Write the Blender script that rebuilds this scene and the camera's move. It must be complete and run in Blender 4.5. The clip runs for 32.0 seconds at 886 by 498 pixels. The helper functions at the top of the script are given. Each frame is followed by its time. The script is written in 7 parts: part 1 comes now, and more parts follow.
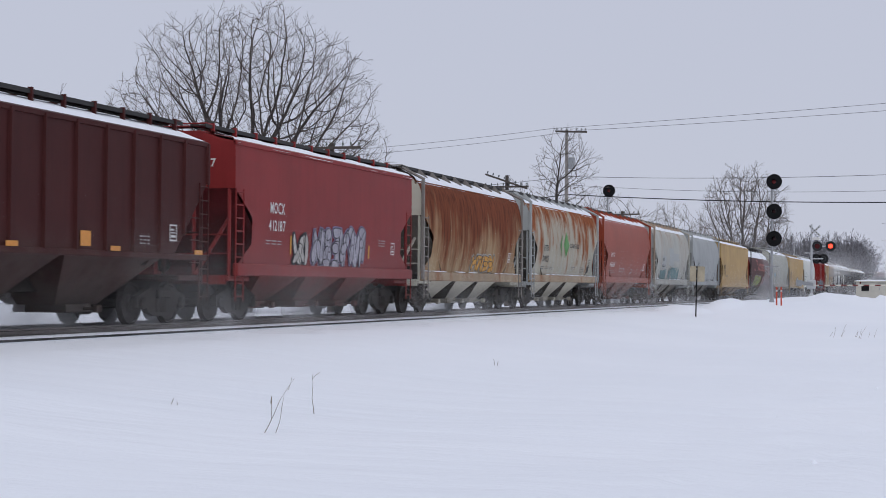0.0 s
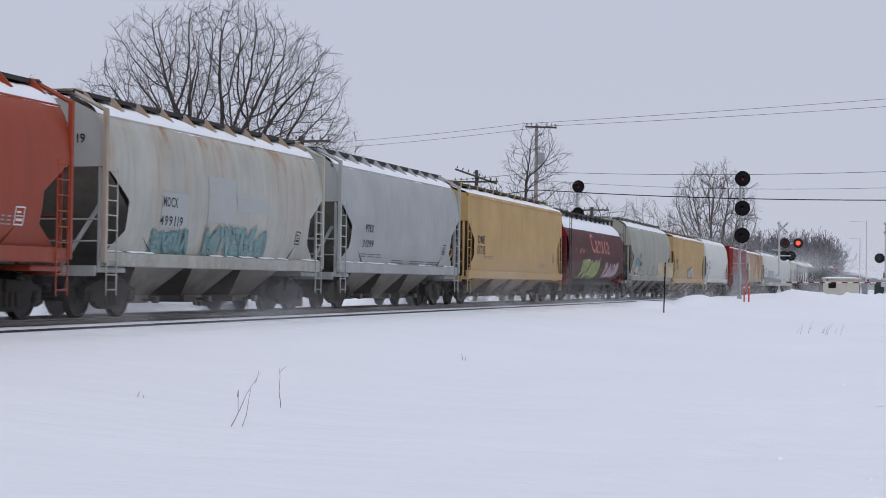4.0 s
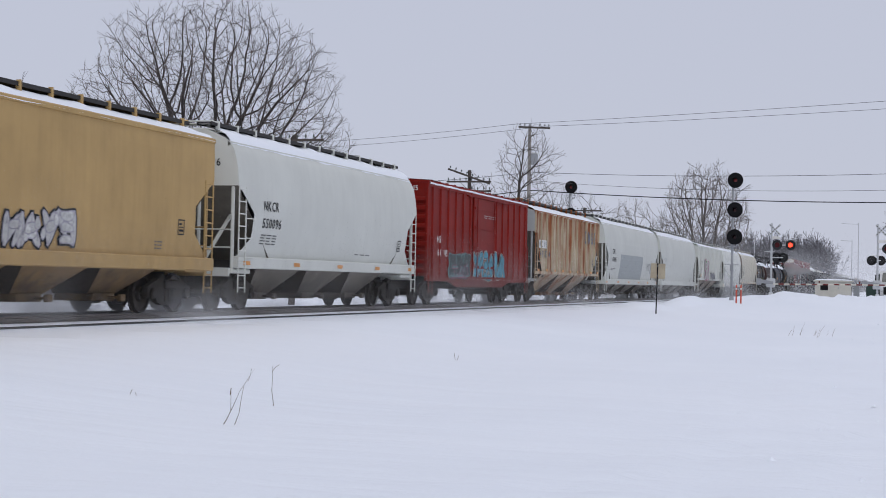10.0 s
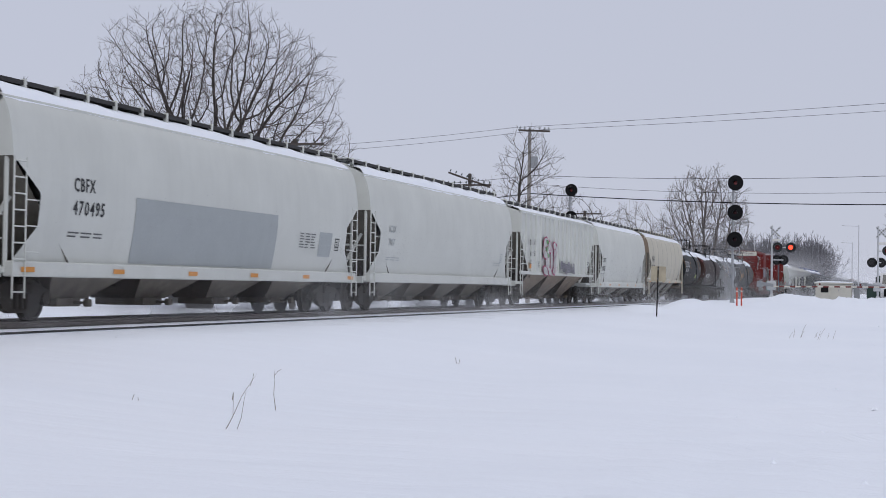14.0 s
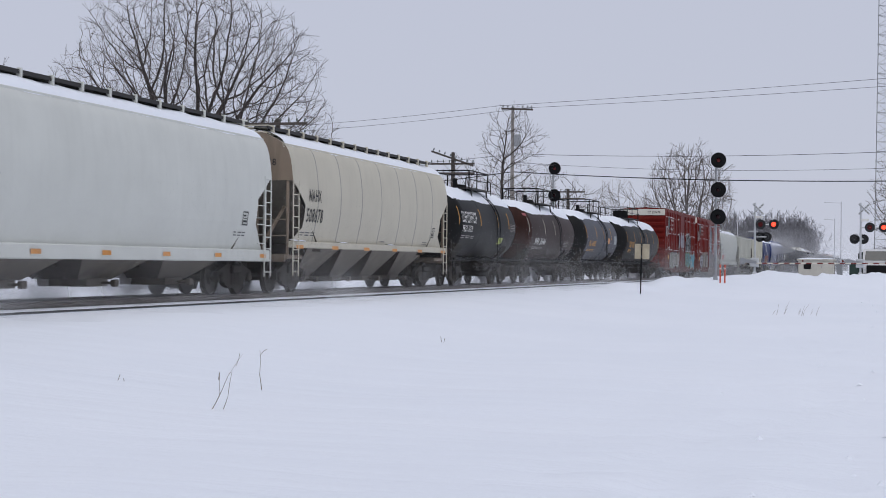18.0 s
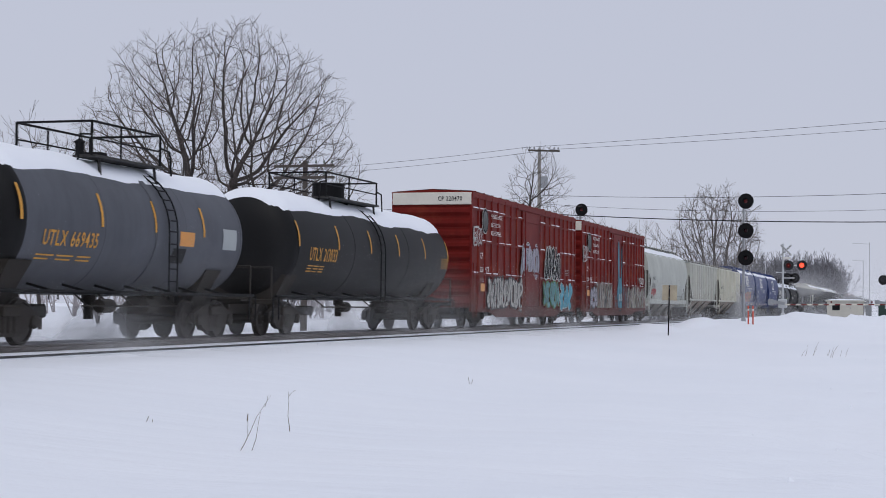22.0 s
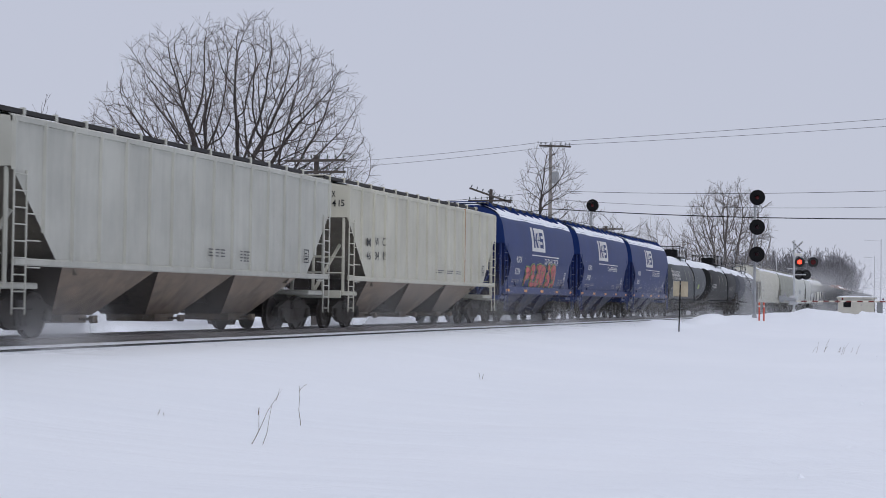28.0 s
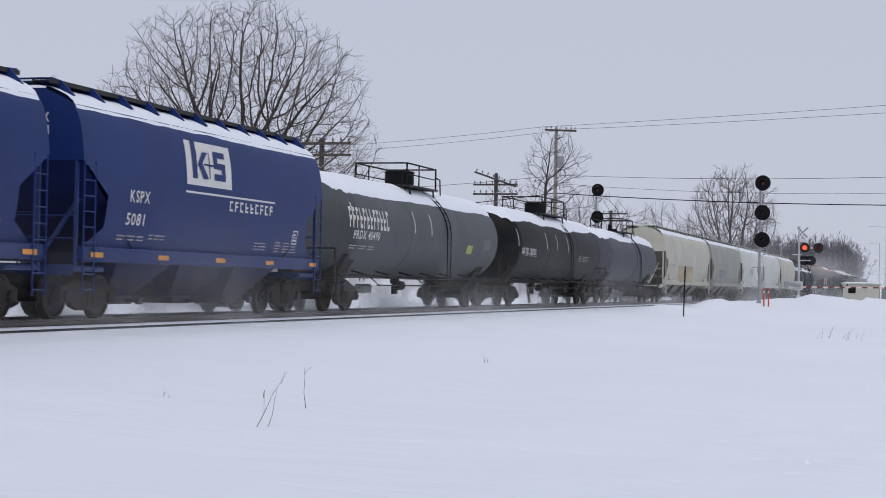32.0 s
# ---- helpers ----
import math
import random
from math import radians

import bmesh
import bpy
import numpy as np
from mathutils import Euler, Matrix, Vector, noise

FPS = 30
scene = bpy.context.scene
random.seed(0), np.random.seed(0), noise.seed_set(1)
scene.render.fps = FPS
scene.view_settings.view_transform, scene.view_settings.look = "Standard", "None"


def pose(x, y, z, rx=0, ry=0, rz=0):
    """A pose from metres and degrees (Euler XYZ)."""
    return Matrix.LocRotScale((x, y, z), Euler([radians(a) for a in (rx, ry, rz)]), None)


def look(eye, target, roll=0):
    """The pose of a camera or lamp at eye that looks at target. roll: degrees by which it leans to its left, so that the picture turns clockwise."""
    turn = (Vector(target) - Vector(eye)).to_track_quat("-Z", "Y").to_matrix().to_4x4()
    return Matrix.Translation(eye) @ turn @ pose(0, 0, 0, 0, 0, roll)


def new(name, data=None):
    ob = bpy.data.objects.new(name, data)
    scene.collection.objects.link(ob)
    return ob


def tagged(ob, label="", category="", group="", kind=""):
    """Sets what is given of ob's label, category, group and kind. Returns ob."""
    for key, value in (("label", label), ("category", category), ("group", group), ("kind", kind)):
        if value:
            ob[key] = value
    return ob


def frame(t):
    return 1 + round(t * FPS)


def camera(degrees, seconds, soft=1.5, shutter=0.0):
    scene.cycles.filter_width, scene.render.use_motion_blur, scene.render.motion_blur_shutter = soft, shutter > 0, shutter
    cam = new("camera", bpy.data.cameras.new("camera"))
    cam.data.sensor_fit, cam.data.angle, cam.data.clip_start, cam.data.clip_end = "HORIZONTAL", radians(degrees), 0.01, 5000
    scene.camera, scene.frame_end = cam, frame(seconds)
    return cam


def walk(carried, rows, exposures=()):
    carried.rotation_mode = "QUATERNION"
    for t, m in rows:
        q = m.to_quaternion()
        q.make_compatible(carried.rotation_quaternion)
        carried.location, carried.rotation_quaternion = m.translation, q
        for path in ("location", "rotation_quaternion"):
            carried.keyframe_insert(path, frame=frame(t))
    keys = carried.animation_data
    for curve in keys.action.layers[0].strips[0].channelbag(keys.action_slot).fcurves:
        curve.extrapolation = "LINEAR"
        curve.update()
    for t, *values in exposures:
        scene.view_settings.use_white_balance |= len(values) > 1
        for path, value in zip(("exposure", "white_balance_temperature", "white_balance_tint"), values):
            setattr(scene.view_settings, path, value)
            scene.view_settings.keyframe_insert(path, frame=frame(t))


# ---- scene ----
cam = camera(30.67, 32.0, soft=0.92, shutter=0.11)
EYE = Vector((0.0, 0.0, 1.0))
# seconds, drift of the hand-held camera (m), heading from the line of the track, pitch, roll (degrees)
PATH = [
    (0, 0.000, 0.000, 0.000, 17.42, 1.34, 0.40), (0.5, 0.007, 0.018, -0.012, 17.44, 1.48, 0.25), (1, 0.016, 0.015, -0.009, 17.33, 1.39, 0.10),
    (1.5, 0.016, 0.027, -0.014, 17.08, 1.19, 0.03), (2, 0.025, 0.015, -0.004, 16.67, 1.17, 0.24), (2.5, 0.010, 0.018, -0.003, 16.39, 1.18, 0.44),
    (3, 0.012, 0.026, -0.004, 16.23, 1.15, 0.32), (3.5, 0.013, 0.020, -0.018, 16.22, 1.17, 0.39), (4, 0.008, 0.018, -0.001, 16.33, 1.16, 0.76),
    (4.5, 0.002, 0.020, -0.003, 16.44, 1.13, 0.68), (6.5, 0.005, 0.003, -0.005, 16.66, 1.16, 0.59), (7, -0.009, 0.031, -0.002, 16.66, 1.11, 0.60),
    (7.5, -0.003, 0.024, -0.002, 16.50, 1.14, 0.58), (8, -0.003, 0.014, -0.005, 16.43, 1.29, 0.76), (8.5, -0.005, 0.001, -0.006, 16.41, 1.57, 0.78),
    (9, -0.006, 0.006, -0.000, 16.29, 1.71, 0.81), (9.5, -0.008, 0.008, -0.002, 16.17, 1.56, 0.71), (10, -0.004, 0.009, -0.009, 16.06, 1.16, 1.10),
    (10.5, -0.001, 0.002, -0.003, 16.05, 1.01, 1.05), (11, -0.008, -0.005, 0.000, 16.46, 1.10, 0.91), (11.5, -0.009, -0.013, -0.004, 16.36, 1.14, 1.09),
    (12, -0.002, -0.018, -0.006, 16.38, 1.14, 0.65), (12.5, -0.007, -0.015, -0.007, 16.34, 1.22, 0.85), (13, -0.017, -0.006, -0.005, 16.36, 1.26, 0.87),
    (13.5, -0.013, -0.013, -0.002, 16.09, 1.18, 0.80), (14, -0.010, -0.022, -0.002, 16.07, 1.28, 0.91), (14.5, -0.009, -0.013, -0.003, 15.86, 1.04, 1.11),
    (16.5, -0.012, -0.011, -0.001, 15.91, 0.99, 0.80), (17, -0.018, 0.002, -0.003, 15.95, 1.00, 0.93), (17.5, -0.022, -0.013, -0.005, 16.02, 0.89, 1.47),
    (18, -0.033, -0.026, -0.005, 15.47, 0.54, 0.57), (18.5, -0.030, -0.020, -0.015, 15.41, 0.25, 0.79), (19, -0.050, -0.026, -0.013, 15.71, 0.61, 0.82),
    (19.5, -0.053, -0.023, -0.009, 15.79, 1.16, 0.97), (20, -0.048, -0.030, -0.010, 16.07, 1.32, 0.95), (20.5, -0.058, -0.028, -0.013, 16.25, 1.24, 0.94),
    (21, -0.051, -0.032, -0.010, 16.37, 1.22, 0.61), (21.5, -0.045, -0.044, -0.003, 16.50, 1.90, 0.72), (22, -0.047, -0.038, -0.013, 16.43, 2.01, 0.50),
    (22.5, -0.051, -0.043, -0.009, 16.11, 1.50, 0.60), (23, -0.070, -0.037, -0.003, 16.10, 1.35, 0.69), (23.5, -0.079, -0.051, -0.009, 16.34, 1.45, 0.51),
    (24, -0.076, -0.043, 0.000, 16.59, 1.98, 0.59), (24.5, -0.068, -0.043, -0.006, 16.59, 2.15, 0.39), (25, -0.065, -0.029, -0.013, 16.58, 2.13, 0.49),
    (25.5, -0.063, -0.040, -0.017, 16.58, 1.86, 0.62), (26, -0.057, -0.053, -0.015, 16.56, 1.69, 0.73), (26.5, -0.063, -0.036, -0.016, 16.69, 1.76, 0.58),
    (28.5, -0.048, -0.059, -0.014, 16.83, 1.83, 0.80), (29, -0.055, -0.042, -0.017, 16.80, 1.82, 0.71), (29.5, -0.052, -0.036, -0.017, 16.85, 1.89, 0.77),
    (30, -0.055, -0.033, -0.016, 17.14, 1.70, 0.71), (30.5, -0.058, -0.034, -0.017, 17.03, 1.54, 1.32), (31, -0.060, -0.034, -0.013, 16.92, 1.39, 1.31),
    (31.5, -0.076, -0.035, -0.017, 16.91, 1.28, 1.28), (32, -0.074, -0.039, -0.014, 16.96, 1.25, 1.10),
]
walk(cam, [(t, pose(EYE.x + x, EYE.y + y, EYE.z + z, 0, 0, yaw) @ pose(0, 0, 0, 90 + pitch, 0, 0) @ pose(0, 0, 0, 0, 0, roll))
           for t, x, y, z, yaw, pitch, roll in PATH], exposures=[(0, 0.0), (32, 0.0)])

# ---- sky and sun: an overcast winter day ----
SUN_EL, SUN_AZ = radians(54), radians(162)
world = bpy.data.worlds.new("overcast_sky")
scene.world = world
world.use_nodes = True
wn, wl = world.node_tree.nodes, world.node_tree.links
wn.clear()
w_out = wn.new("ShaderNodeOutputWorld")
w_bg = wn.new("ShaderNodeBackground")
w_sky = wn.new("ShaderNodeTexSky")
w_sky.sky_type, w_sky.sun_disc, w_sky.sun_elevation, w_sky.sun_rotation = "NISHITA", False, SUN_EL, SUN_AZ
w_mul = wn.new("ShaderNodeMix")
w_mul.data_type, w_mul.blend_type = "RGBA", "MULTIPLY"
w_mul.inputs[0].default_value = 1.0
w_mul.inputs[7].default_value = (0.07, 0.07, 0.07, 1)
w_mix = wn.new("ShaderNodeMix")
w_mix.data_type = "RGBA"
w_mix.inputs[0].default_value = 0.93
w_mix.inputs[7].default_value = (0.548, 0.575, 0.690, 1)
wl.new(w_sky.outputs[0], w_mul.inputs[6])
wl.new(w_mul.outputs[2], w_mix.inputs[6])
wl.new(w_mix.outputs[2], w_bg.inputs[0])
w_bg.inputs[1].default_value = 1.0
wl.new(w_bg.outputs[0], w_out.inputs[0])
sun_data = bpy.data.lights.new("sun", "SUN")
sun_data.energy, sun_data.angle, sun_data.color = 0.8, radians(30), (1.0, 0.98, 0.95)
sun = new("sun", sun_data)
sun.matrix_world = look((60 * math.cos(SUN_EL) * math.sin(SUN_AZ), 60 * math.cos(SUN_EL) * math.cos(SUN_AZ), 60 * math.sin(SUN_EL)), (0, 0, 0))


# ---- materials ----
def base_mat(name, rough=0.6, metal=0.0, spec=0.4):
    m = bpy.data.materials.new(name)
    m.use_nodes = True
    n, l = m.node_tree.nodes, m.node_tree.links
    b = n["Principled BSDF"]
    b.inputs["Roughness"].default_value, b.inputs["Metallic"].default_value = rough, metal
    b.inputs["Specular IOR Level"].default_value = spec
    return m, n, l, b


def mapped(n, l, scale):
    c = n.new("ShaderNodeTexCoord")
    p = n.new("ShaderNodeMapping")
    p.inputs["Scale"].default_value = scale
    l.new(c.outputs["Object"], p.inputs[0])
    return p.outputs[0]


def noise_of(n, l, vec, scale, detail=4.0, rough=0.6):
    t = n.new("ShaderNodeTexNoise")
    t.inputs["Scale"].default_value, t.inputs["Detail"].default_value, t.inputs["Roughness"].default_value = scale, detail, rough
    l.new(vec, t.inputs["Vector"])
    return t.outputs["Fac"]


def ramp(n, l, fac, a, b):
    r = n.new("ShaderNodeMapRange")
    r.inputs[1].default_value, r.inputs[2].default_value = a, b
    l.new(fac, r.inputs[0])
    return r.outputs[0]


def mixed(n, l, fac, a, b, mode="MIX"):
    x = n.new("ShaderNodeMix")
    x.data_type, x.blend_type = "RGBA", mode
    for sock, v in ((x.inputs[0], fac), (x.inputs[6], a), (x.inputs[7], b)):
        if isinstance(v, (int, float)):
            sock.default_value = v
        elif isinstance(v, tuple):
            sock.default_value = (*v, 1)
        else:
            l.new(v, sock)
    return x.outputs[2]


def times_of(n, l, a, b, op="MULTIPLY"):
    x = n.new("ShaderNodeMath")
    x.operation = op
    for sock, v in zip(x.inputs, (a, b)):
        if isinstance(v, (int, float)):
            sock.default_value = v
        else:
            l.new(v, sock)
    return x.outputs[0]


def bump_on(n, l, b, height, strength=0.3, dist=0.02):
    u = n.new("ShaderNodeBump")
    u.inputs["Strength"].default_value, u.inputs["Distance"].default_value = strength, dist
    l.new(height, u.inputs["Height"])
    l.new(u.outputs[0], b.inputs["Normal"])


def shade(c, k):
    return tuple(min(1.0, v * k) for v in c)


MATS = {}


def plain(name, color, rough=0.6, metal=0.0, var=0.18, scale=6.0, bump=0.15):
    """A worn plain surface: two scales of tone and a fine relief."""
    if name in MATS:
        return MATS[name]
    m, n, l, b = base_mat(name, rough, metal)
    v = mapped(n, l, (1, 1, 1))
    big = noise_of(n, l, v, scale * 0.25, 3)
    fine = noise_of(n, l, v, scale * 4, 4)
    c = mixed(n, l, ramp(n, l, big, 0.3, 0.7), shade(color, 1 - var), shade(color, 1 + var))
    c = mixed(n, l, ramp(n, l, fine, 0.35, 0.75), c, shade(color, 1 - var * 1.2))
    l.new(c, b.inputs["Base Color"])
    bump_on(n, l, b, fine, bump, 0.01)
    MATS[name] = m
    return m


def paint(name, color, rust=0.0, dirt=0.35, rust_color=(0.20, 0.056, 0.022), eave=0.16, drip=0.055, bands=1.6, gloss=0.0, fade=None, soft=0.10):
    """Railcar paint: streaks that run down the sheets, grime from the wheels below, rust that starts under the eave."""
    if name in MATS:
        return MATS[name]
    m, n, l, b = base_mat(name, 0.55 - 0.25 * gloss, 0.0, 0.12 + 0.3 * gloss)
    v = mapped(n, l, (1, 1, 1))
    vs = mapped(n, l, (1, 1.0, 0.10))
    wide = noise_of(n, l, v, 0.55, 4)
    streak = noise_of(n, l, vs, 3.2, 5, 0.65)
    fine = noise_of(n, l, v, 26, 5)
    c = mixed(n, l, ramp(n, l, wide, 0.3, 0.7), shade(color, 0.88 if dirt > 0.13 else 0.95), shade(color, 1.1 if dirt > 0.13 else 1.04))
    c = mixed(n, l, times_of(n, l, ramp(n, l, streak, 0.45, 0.8), dirt), c, shade(color, 0.45))
    if fade:
        worn = times_of(n, l, ramp(n, l, noise_of(n, l, v, 0.9, 5, 0.7), 0.48, 0.72), 0.6)
        c = mixed(n, l, worn, c, fade)
    sep = n.new("ShaderNodeSeparateXYZ")
    co = n.new("ShaderNodeTexCoord")
    l.new(co.outputs["Object"], sep.inputs[0])
    low = ramp(n, l, sep.outputs[2], 2.3, 0.7)
    low = times_of(n, l, low, ramp(n, l, noise_of(n, l, v, 2.3, 5), 0.25, 0.7))
    c = mixed(n, l, times_of(n, l, low, min(0.9, dirt * 1.7)), c, (0.085, 0.07, 0.06))
    under = times_of(n, l, ramp(n, l, sep.outputs[2], 1.12, 0.55), ramp(n, l, noise_of(n, l, v, 1.3, 4), 0.2, 0.6))
    c = mixed(n, l, times_of(n, l, under, 0.45), c, (0.055, 0.045, 0.038))
    if rust > 0:
        vr = mapped(n, l, (1, 1.0, drip))
        rs = noise_of(n, l, vr, bands, 6, 0.62)
        patch = noise_of(n, l, v, 0.42, 3)
        top = ramp(n, l, sep.outputs[2], 1.2, 4.4)
        k = times_of(n, l, times_of(n, l, rs, times_of(n, l, top, eave), "ADD"), times_of(n, l, patch, 0.35), "ADD")
        k = ramp(n, l, k, 0.92 - 0.22 * rust, 0.92 + soft - 0.22 * rust)
        rc = mixed(n, l, ramp(n, l, noise_of(n, l, vs, 7, 5), 0.3, 0.7), shade(rust_color, 0.55), shade(rust_color, 1.45))
        halo = ramp(n, l, times_of(n, l, times_of(n, l, rs, times_of(n, l, top, eave), "ADD"), times_of(n, l, patch, 0.35), "ADD"),
                    0.76 - 0.22 * rust, 0.90 + soft - 0.22 * rust)
        c = mixed(n, l, times_of(n, l, halo, 0.5), c, (0.36, 0.175, 0.07))
        c = mixed(n, l, k, c, rc)
        l.new(ramp(n, l, k, -1.2, 1.6), b.inputs["Roughness"])
    l.new(c, b.inputs["Base Color"])
    bump_on(n, l, b, fine, 0.12, 0.008)
    MATS[name] = m
    return m


def glow(name, color, strength):
    m, n, l, b = base_mat(name, 0.3)
    b.inputs["Base Color"].default_value = (*color, 1)
    b.inputs["Emission Color"].default_value = (*color, 1)
    b.inputs["Emission Strength"].default_value = strength
    return m


def snow_material():
    m, n, l, b = base_mat("snow", 0.75, 0.0, 0.25)
    v = mapped(n, l, (1, 1, 1))
    vw = mapped(n, l, (0.35, 1.6, 1))
    c = mixed(n, l, ramp(n, l, noise_of(n, l, v, 0.08, 4), 0.3, 0.7), (0.83, 0.86, 0.91), (0.875, 0.90, 0.945))
    c = mixed(n, l, ramp(n, l, noise_of(n, l, vw, 0.5, 5), 0.5, 0.8), c, (0.85, 0.875, 0.92))
    l.new(c, b.inputs["Base Color"])
    h = times_of(n, l, noise_of(n, l, vw, 0.9, 6), times_of(n, l, noise_of(n, l, v, 14, 4), 0.10), "ADD")
    bump_on(n, l, b, h, 0.55, 0.16)
    return m


SNOW = snow_material()
STEEL = plain("dark_steel", (0.03, 0.028, 0.027), 0.7, 0.0)
GRIME = plain("grimy_iron", (0.022, 0.017, 0.013), 0.8, 0.0)
WHEEL = plain("wheel_steel", (0.032, 0.025, 0.021), 0.6, 0.1)
RAIL = plain("worn_rail", (0.16, 0.14, 0.13), 0.35, 0.8)
GALV = plain("galvanised_steel", (0.36, 0.37, 0.38), 0.45, 0.5)
BLACK = plain("matt_black", (0.008, 0.008, 0.009), 0.7)
BLACK.node_tree.nodes["Principled BSDF"].inputs["Specular IOR Level"].default_value = 0.15
WOOD = plain("weathered_wood", (0.085, 0.072, 0.064), 0.85, 0.0, 0.3)
BARK = plain("bare_bark", (0.062, 0.052, 0.048), 0.9, 0.0, 0.3)
TWIG = plain("winter_twigs", (0.105, 0.086, 0.08), 0.9, 0.0, 0.25)
LETTER_W = plain("white_lettering", (0.72, 0.71, 0.68), 0.6, 0.0, 0.1)
LETTER_K = plain("black_lettering", (0.02, 0.02, 0.022), 0.6, 0.0, 0.1)
PRINT_K = plain("faded_black_print", (0.13, 0.13, 0.13), 0.6, 0.0, 0.3)
PRINT_W = plain("faded_white_print", (0.38, 0.35, 0.34), 0.6, 0.0, 0.3)
LETTER_Y = plain("yellow_lettering", (0.62, 0.30, 0.04), 0.6, 0.0, 0.1)
REFLECT = plain("orange_reflective_tape", (0.66, 0.27, 0.04), 0.4, 0.0, 0.15)


# ---- mesh helpers ----
def part(name, bm, material, parent=None, label="", smooth=False):
    me = bpy.data.meshes.new(name)
    bm.to_mesh(me)
    bm.free()
    if smooth:
        for p in me.polygons:
            p.use_smooth = True
    for m in (material if isinstance(material, (list, tuple)) else [material]):
        me.materials.append(m)
    ob = new(name, me)
    if parent is not None:
        ob.parent = parent
    if label:
        tagged(ob, label)
    return ob


def shared(name, me, parent, m=None, label=""):
    ob = new(name, me)
    ob.parent = parent
    if m is not None:
        ob.matrix_basis = m
    if label:
        tagged(ob, label)
    return ob


def empty(name, m, label, category, group=""):
    ob = new(name)
    ob.matrix_basis = m
    return tagged(ob, label, category, group)


def box(bm, x0, x1, y0, y1, z0, z1):
    v = [bm.verts.new(p) for p in ((x0, y0, z0), (x1, y0, z0), (x1, y1, z0), (x0, y1, z0), (x0, y0, z1), (x1, y0, z1), (x1, y1, z1), (x0, y1, z1))]
    for f in ((3, 2, 1, 0), (4, 5, 6, 7), (0, 1, 5, 4), (1, 2, 6, 5), (2, 3, 7, 6), (3, 0, 4, 7)):
        bm.faces.new([v[i] for i in f])


def soft_box(bm, x0, x1, y0, y1, z0, z1, r=0.02):
    n0 = len(bm.edges)
    box(bm, x0, x1, y0, y1, z0, z1)
    bm.edges.ensure_lookup_table()
    bmesh.ops.bevel(bm, geom=bm.edges[n0:], offset=r, segments=1, affect="EDGES")


def frustum(bm, lo, hi):
    """lo, hi: (x0, x1, y0, y1, z)."""
    v = []
    for x0, x1, y0, y1, z in (lo, hi):
        v += [bm.verts.new(p) for p in ((x0, y0, z), (x1, y0, z), (x1, y1, z), (x0, y1, z))]
    for f in ((3, 2, 1, 0), (4, 5, 6, 7), (0, 1, 5, 4), (1, 2, 6, 5), (2, 3, 7, 6), (3, 0, 4, 7)):
        bm.faces.new([v[i] for i in f])


def tube(bm, a, b, ra, rb=None, n=6, caps=True):
    a, b = Vector(a), Vector(b)
    rb = ra if rb is None else rb
    d = (b - a).normalized()
    s = d.cross(Vector((0, 0, 1)) if abs(d.z) < 0.9 else Vector((1, 0, 0))).normalized()
    t = d.cross(s)
    rings = []
    for p, r in ((a, ra), (b, rb)):
        rings.append([bm.verts.new(p + (s * math.cos(k * math.tau / n) + t * math.sin(k * math.tau / n)) * r) for k in range(n)])
    for k in range(n):
        bm.faces.new((rings[0][k], rings[0][(k + 1) % n], rings[1][(k + 1) % n], rings[1][k]))
    if caps:
        bm.faces.new(rings[0][::-1])
        bm.faces.new(rings[1])


def polyline(bm, pts, r, n=6):
    for a, b in zip(pts, pts[1:]):
        tube(bm, a, b, r, r, n)


def lathe(bm, prof, axis="x", n=24, at=(0, 0, 0), cap=True):
    """prof: (along the axis, radius)."""
    rings = []
    at = Vector(at)
    for a, r in prof:
        ring = []
        for k in range(n):
            c, s = math.cos(k * math.tau / n) * r, math.sin(k * math.tau / n) * r
            p = {"x": (a, c, s), "y": (s, a, c), "z": (c, s, a)}[axis]
            ring.append(bm.verts.new(at + Vector(p)))
        rings.append(ring)
    for p, q in zip(rings, rings[1:]):
        for k in range(n):
            bm.faces.new((p[k], p[(k + 1) % n], q[(k + 1) % n], q[k]))
    if cap:
        bm.faces.new(rings[0][::-1])
        bm.faces.new(rings[-1])


def prism(bm, outline, axis, a, b):
    """An outline of (u, v) pulled from a to b along an axis: x -> (y, z), y -> (x, z), z -> (x, y)."""
    def at(u, v, w):
        return {"x": (w, u, v), "y": (u, w, v), "z": (u, v, w)}[axis]
    p = [bm.verts.new(at(u, v, a)) for u, v in outline]
    q = [bm.verts.new(at(u, v, b)) for u, v in outline]
    k = len(outline)
    for i in range(k):
        bm.faces.new((p[i], p[(i + 1) % k], q[(i + 1) % k], q[i]))
    bm.faces.new(p[::-1])
    bm.faces.new(q)


def sheet(bm, fn, us, vs, mat=0):
    """A grid of quads over us x vs, with fn(u, v) giving each corner."""
    g = [[bm.verts.new(fn(u, v)) for v in vs] for u in us]
    for i in range(len(us) - 1):
        for j in range(len(vs) - 1):
            f = bm.faces.new((g[i][j], g[i + 1][j], g[i + 1][j + 1], g[i][j + 1]))
            f.material_index = mat
    return g


def steps(a, b, n):
    return [a + (b - a) * i / n for i in range(n + 1)]


# ---- lettering: Blender's own font, one mesh for each character ----
GLYPHS = {}


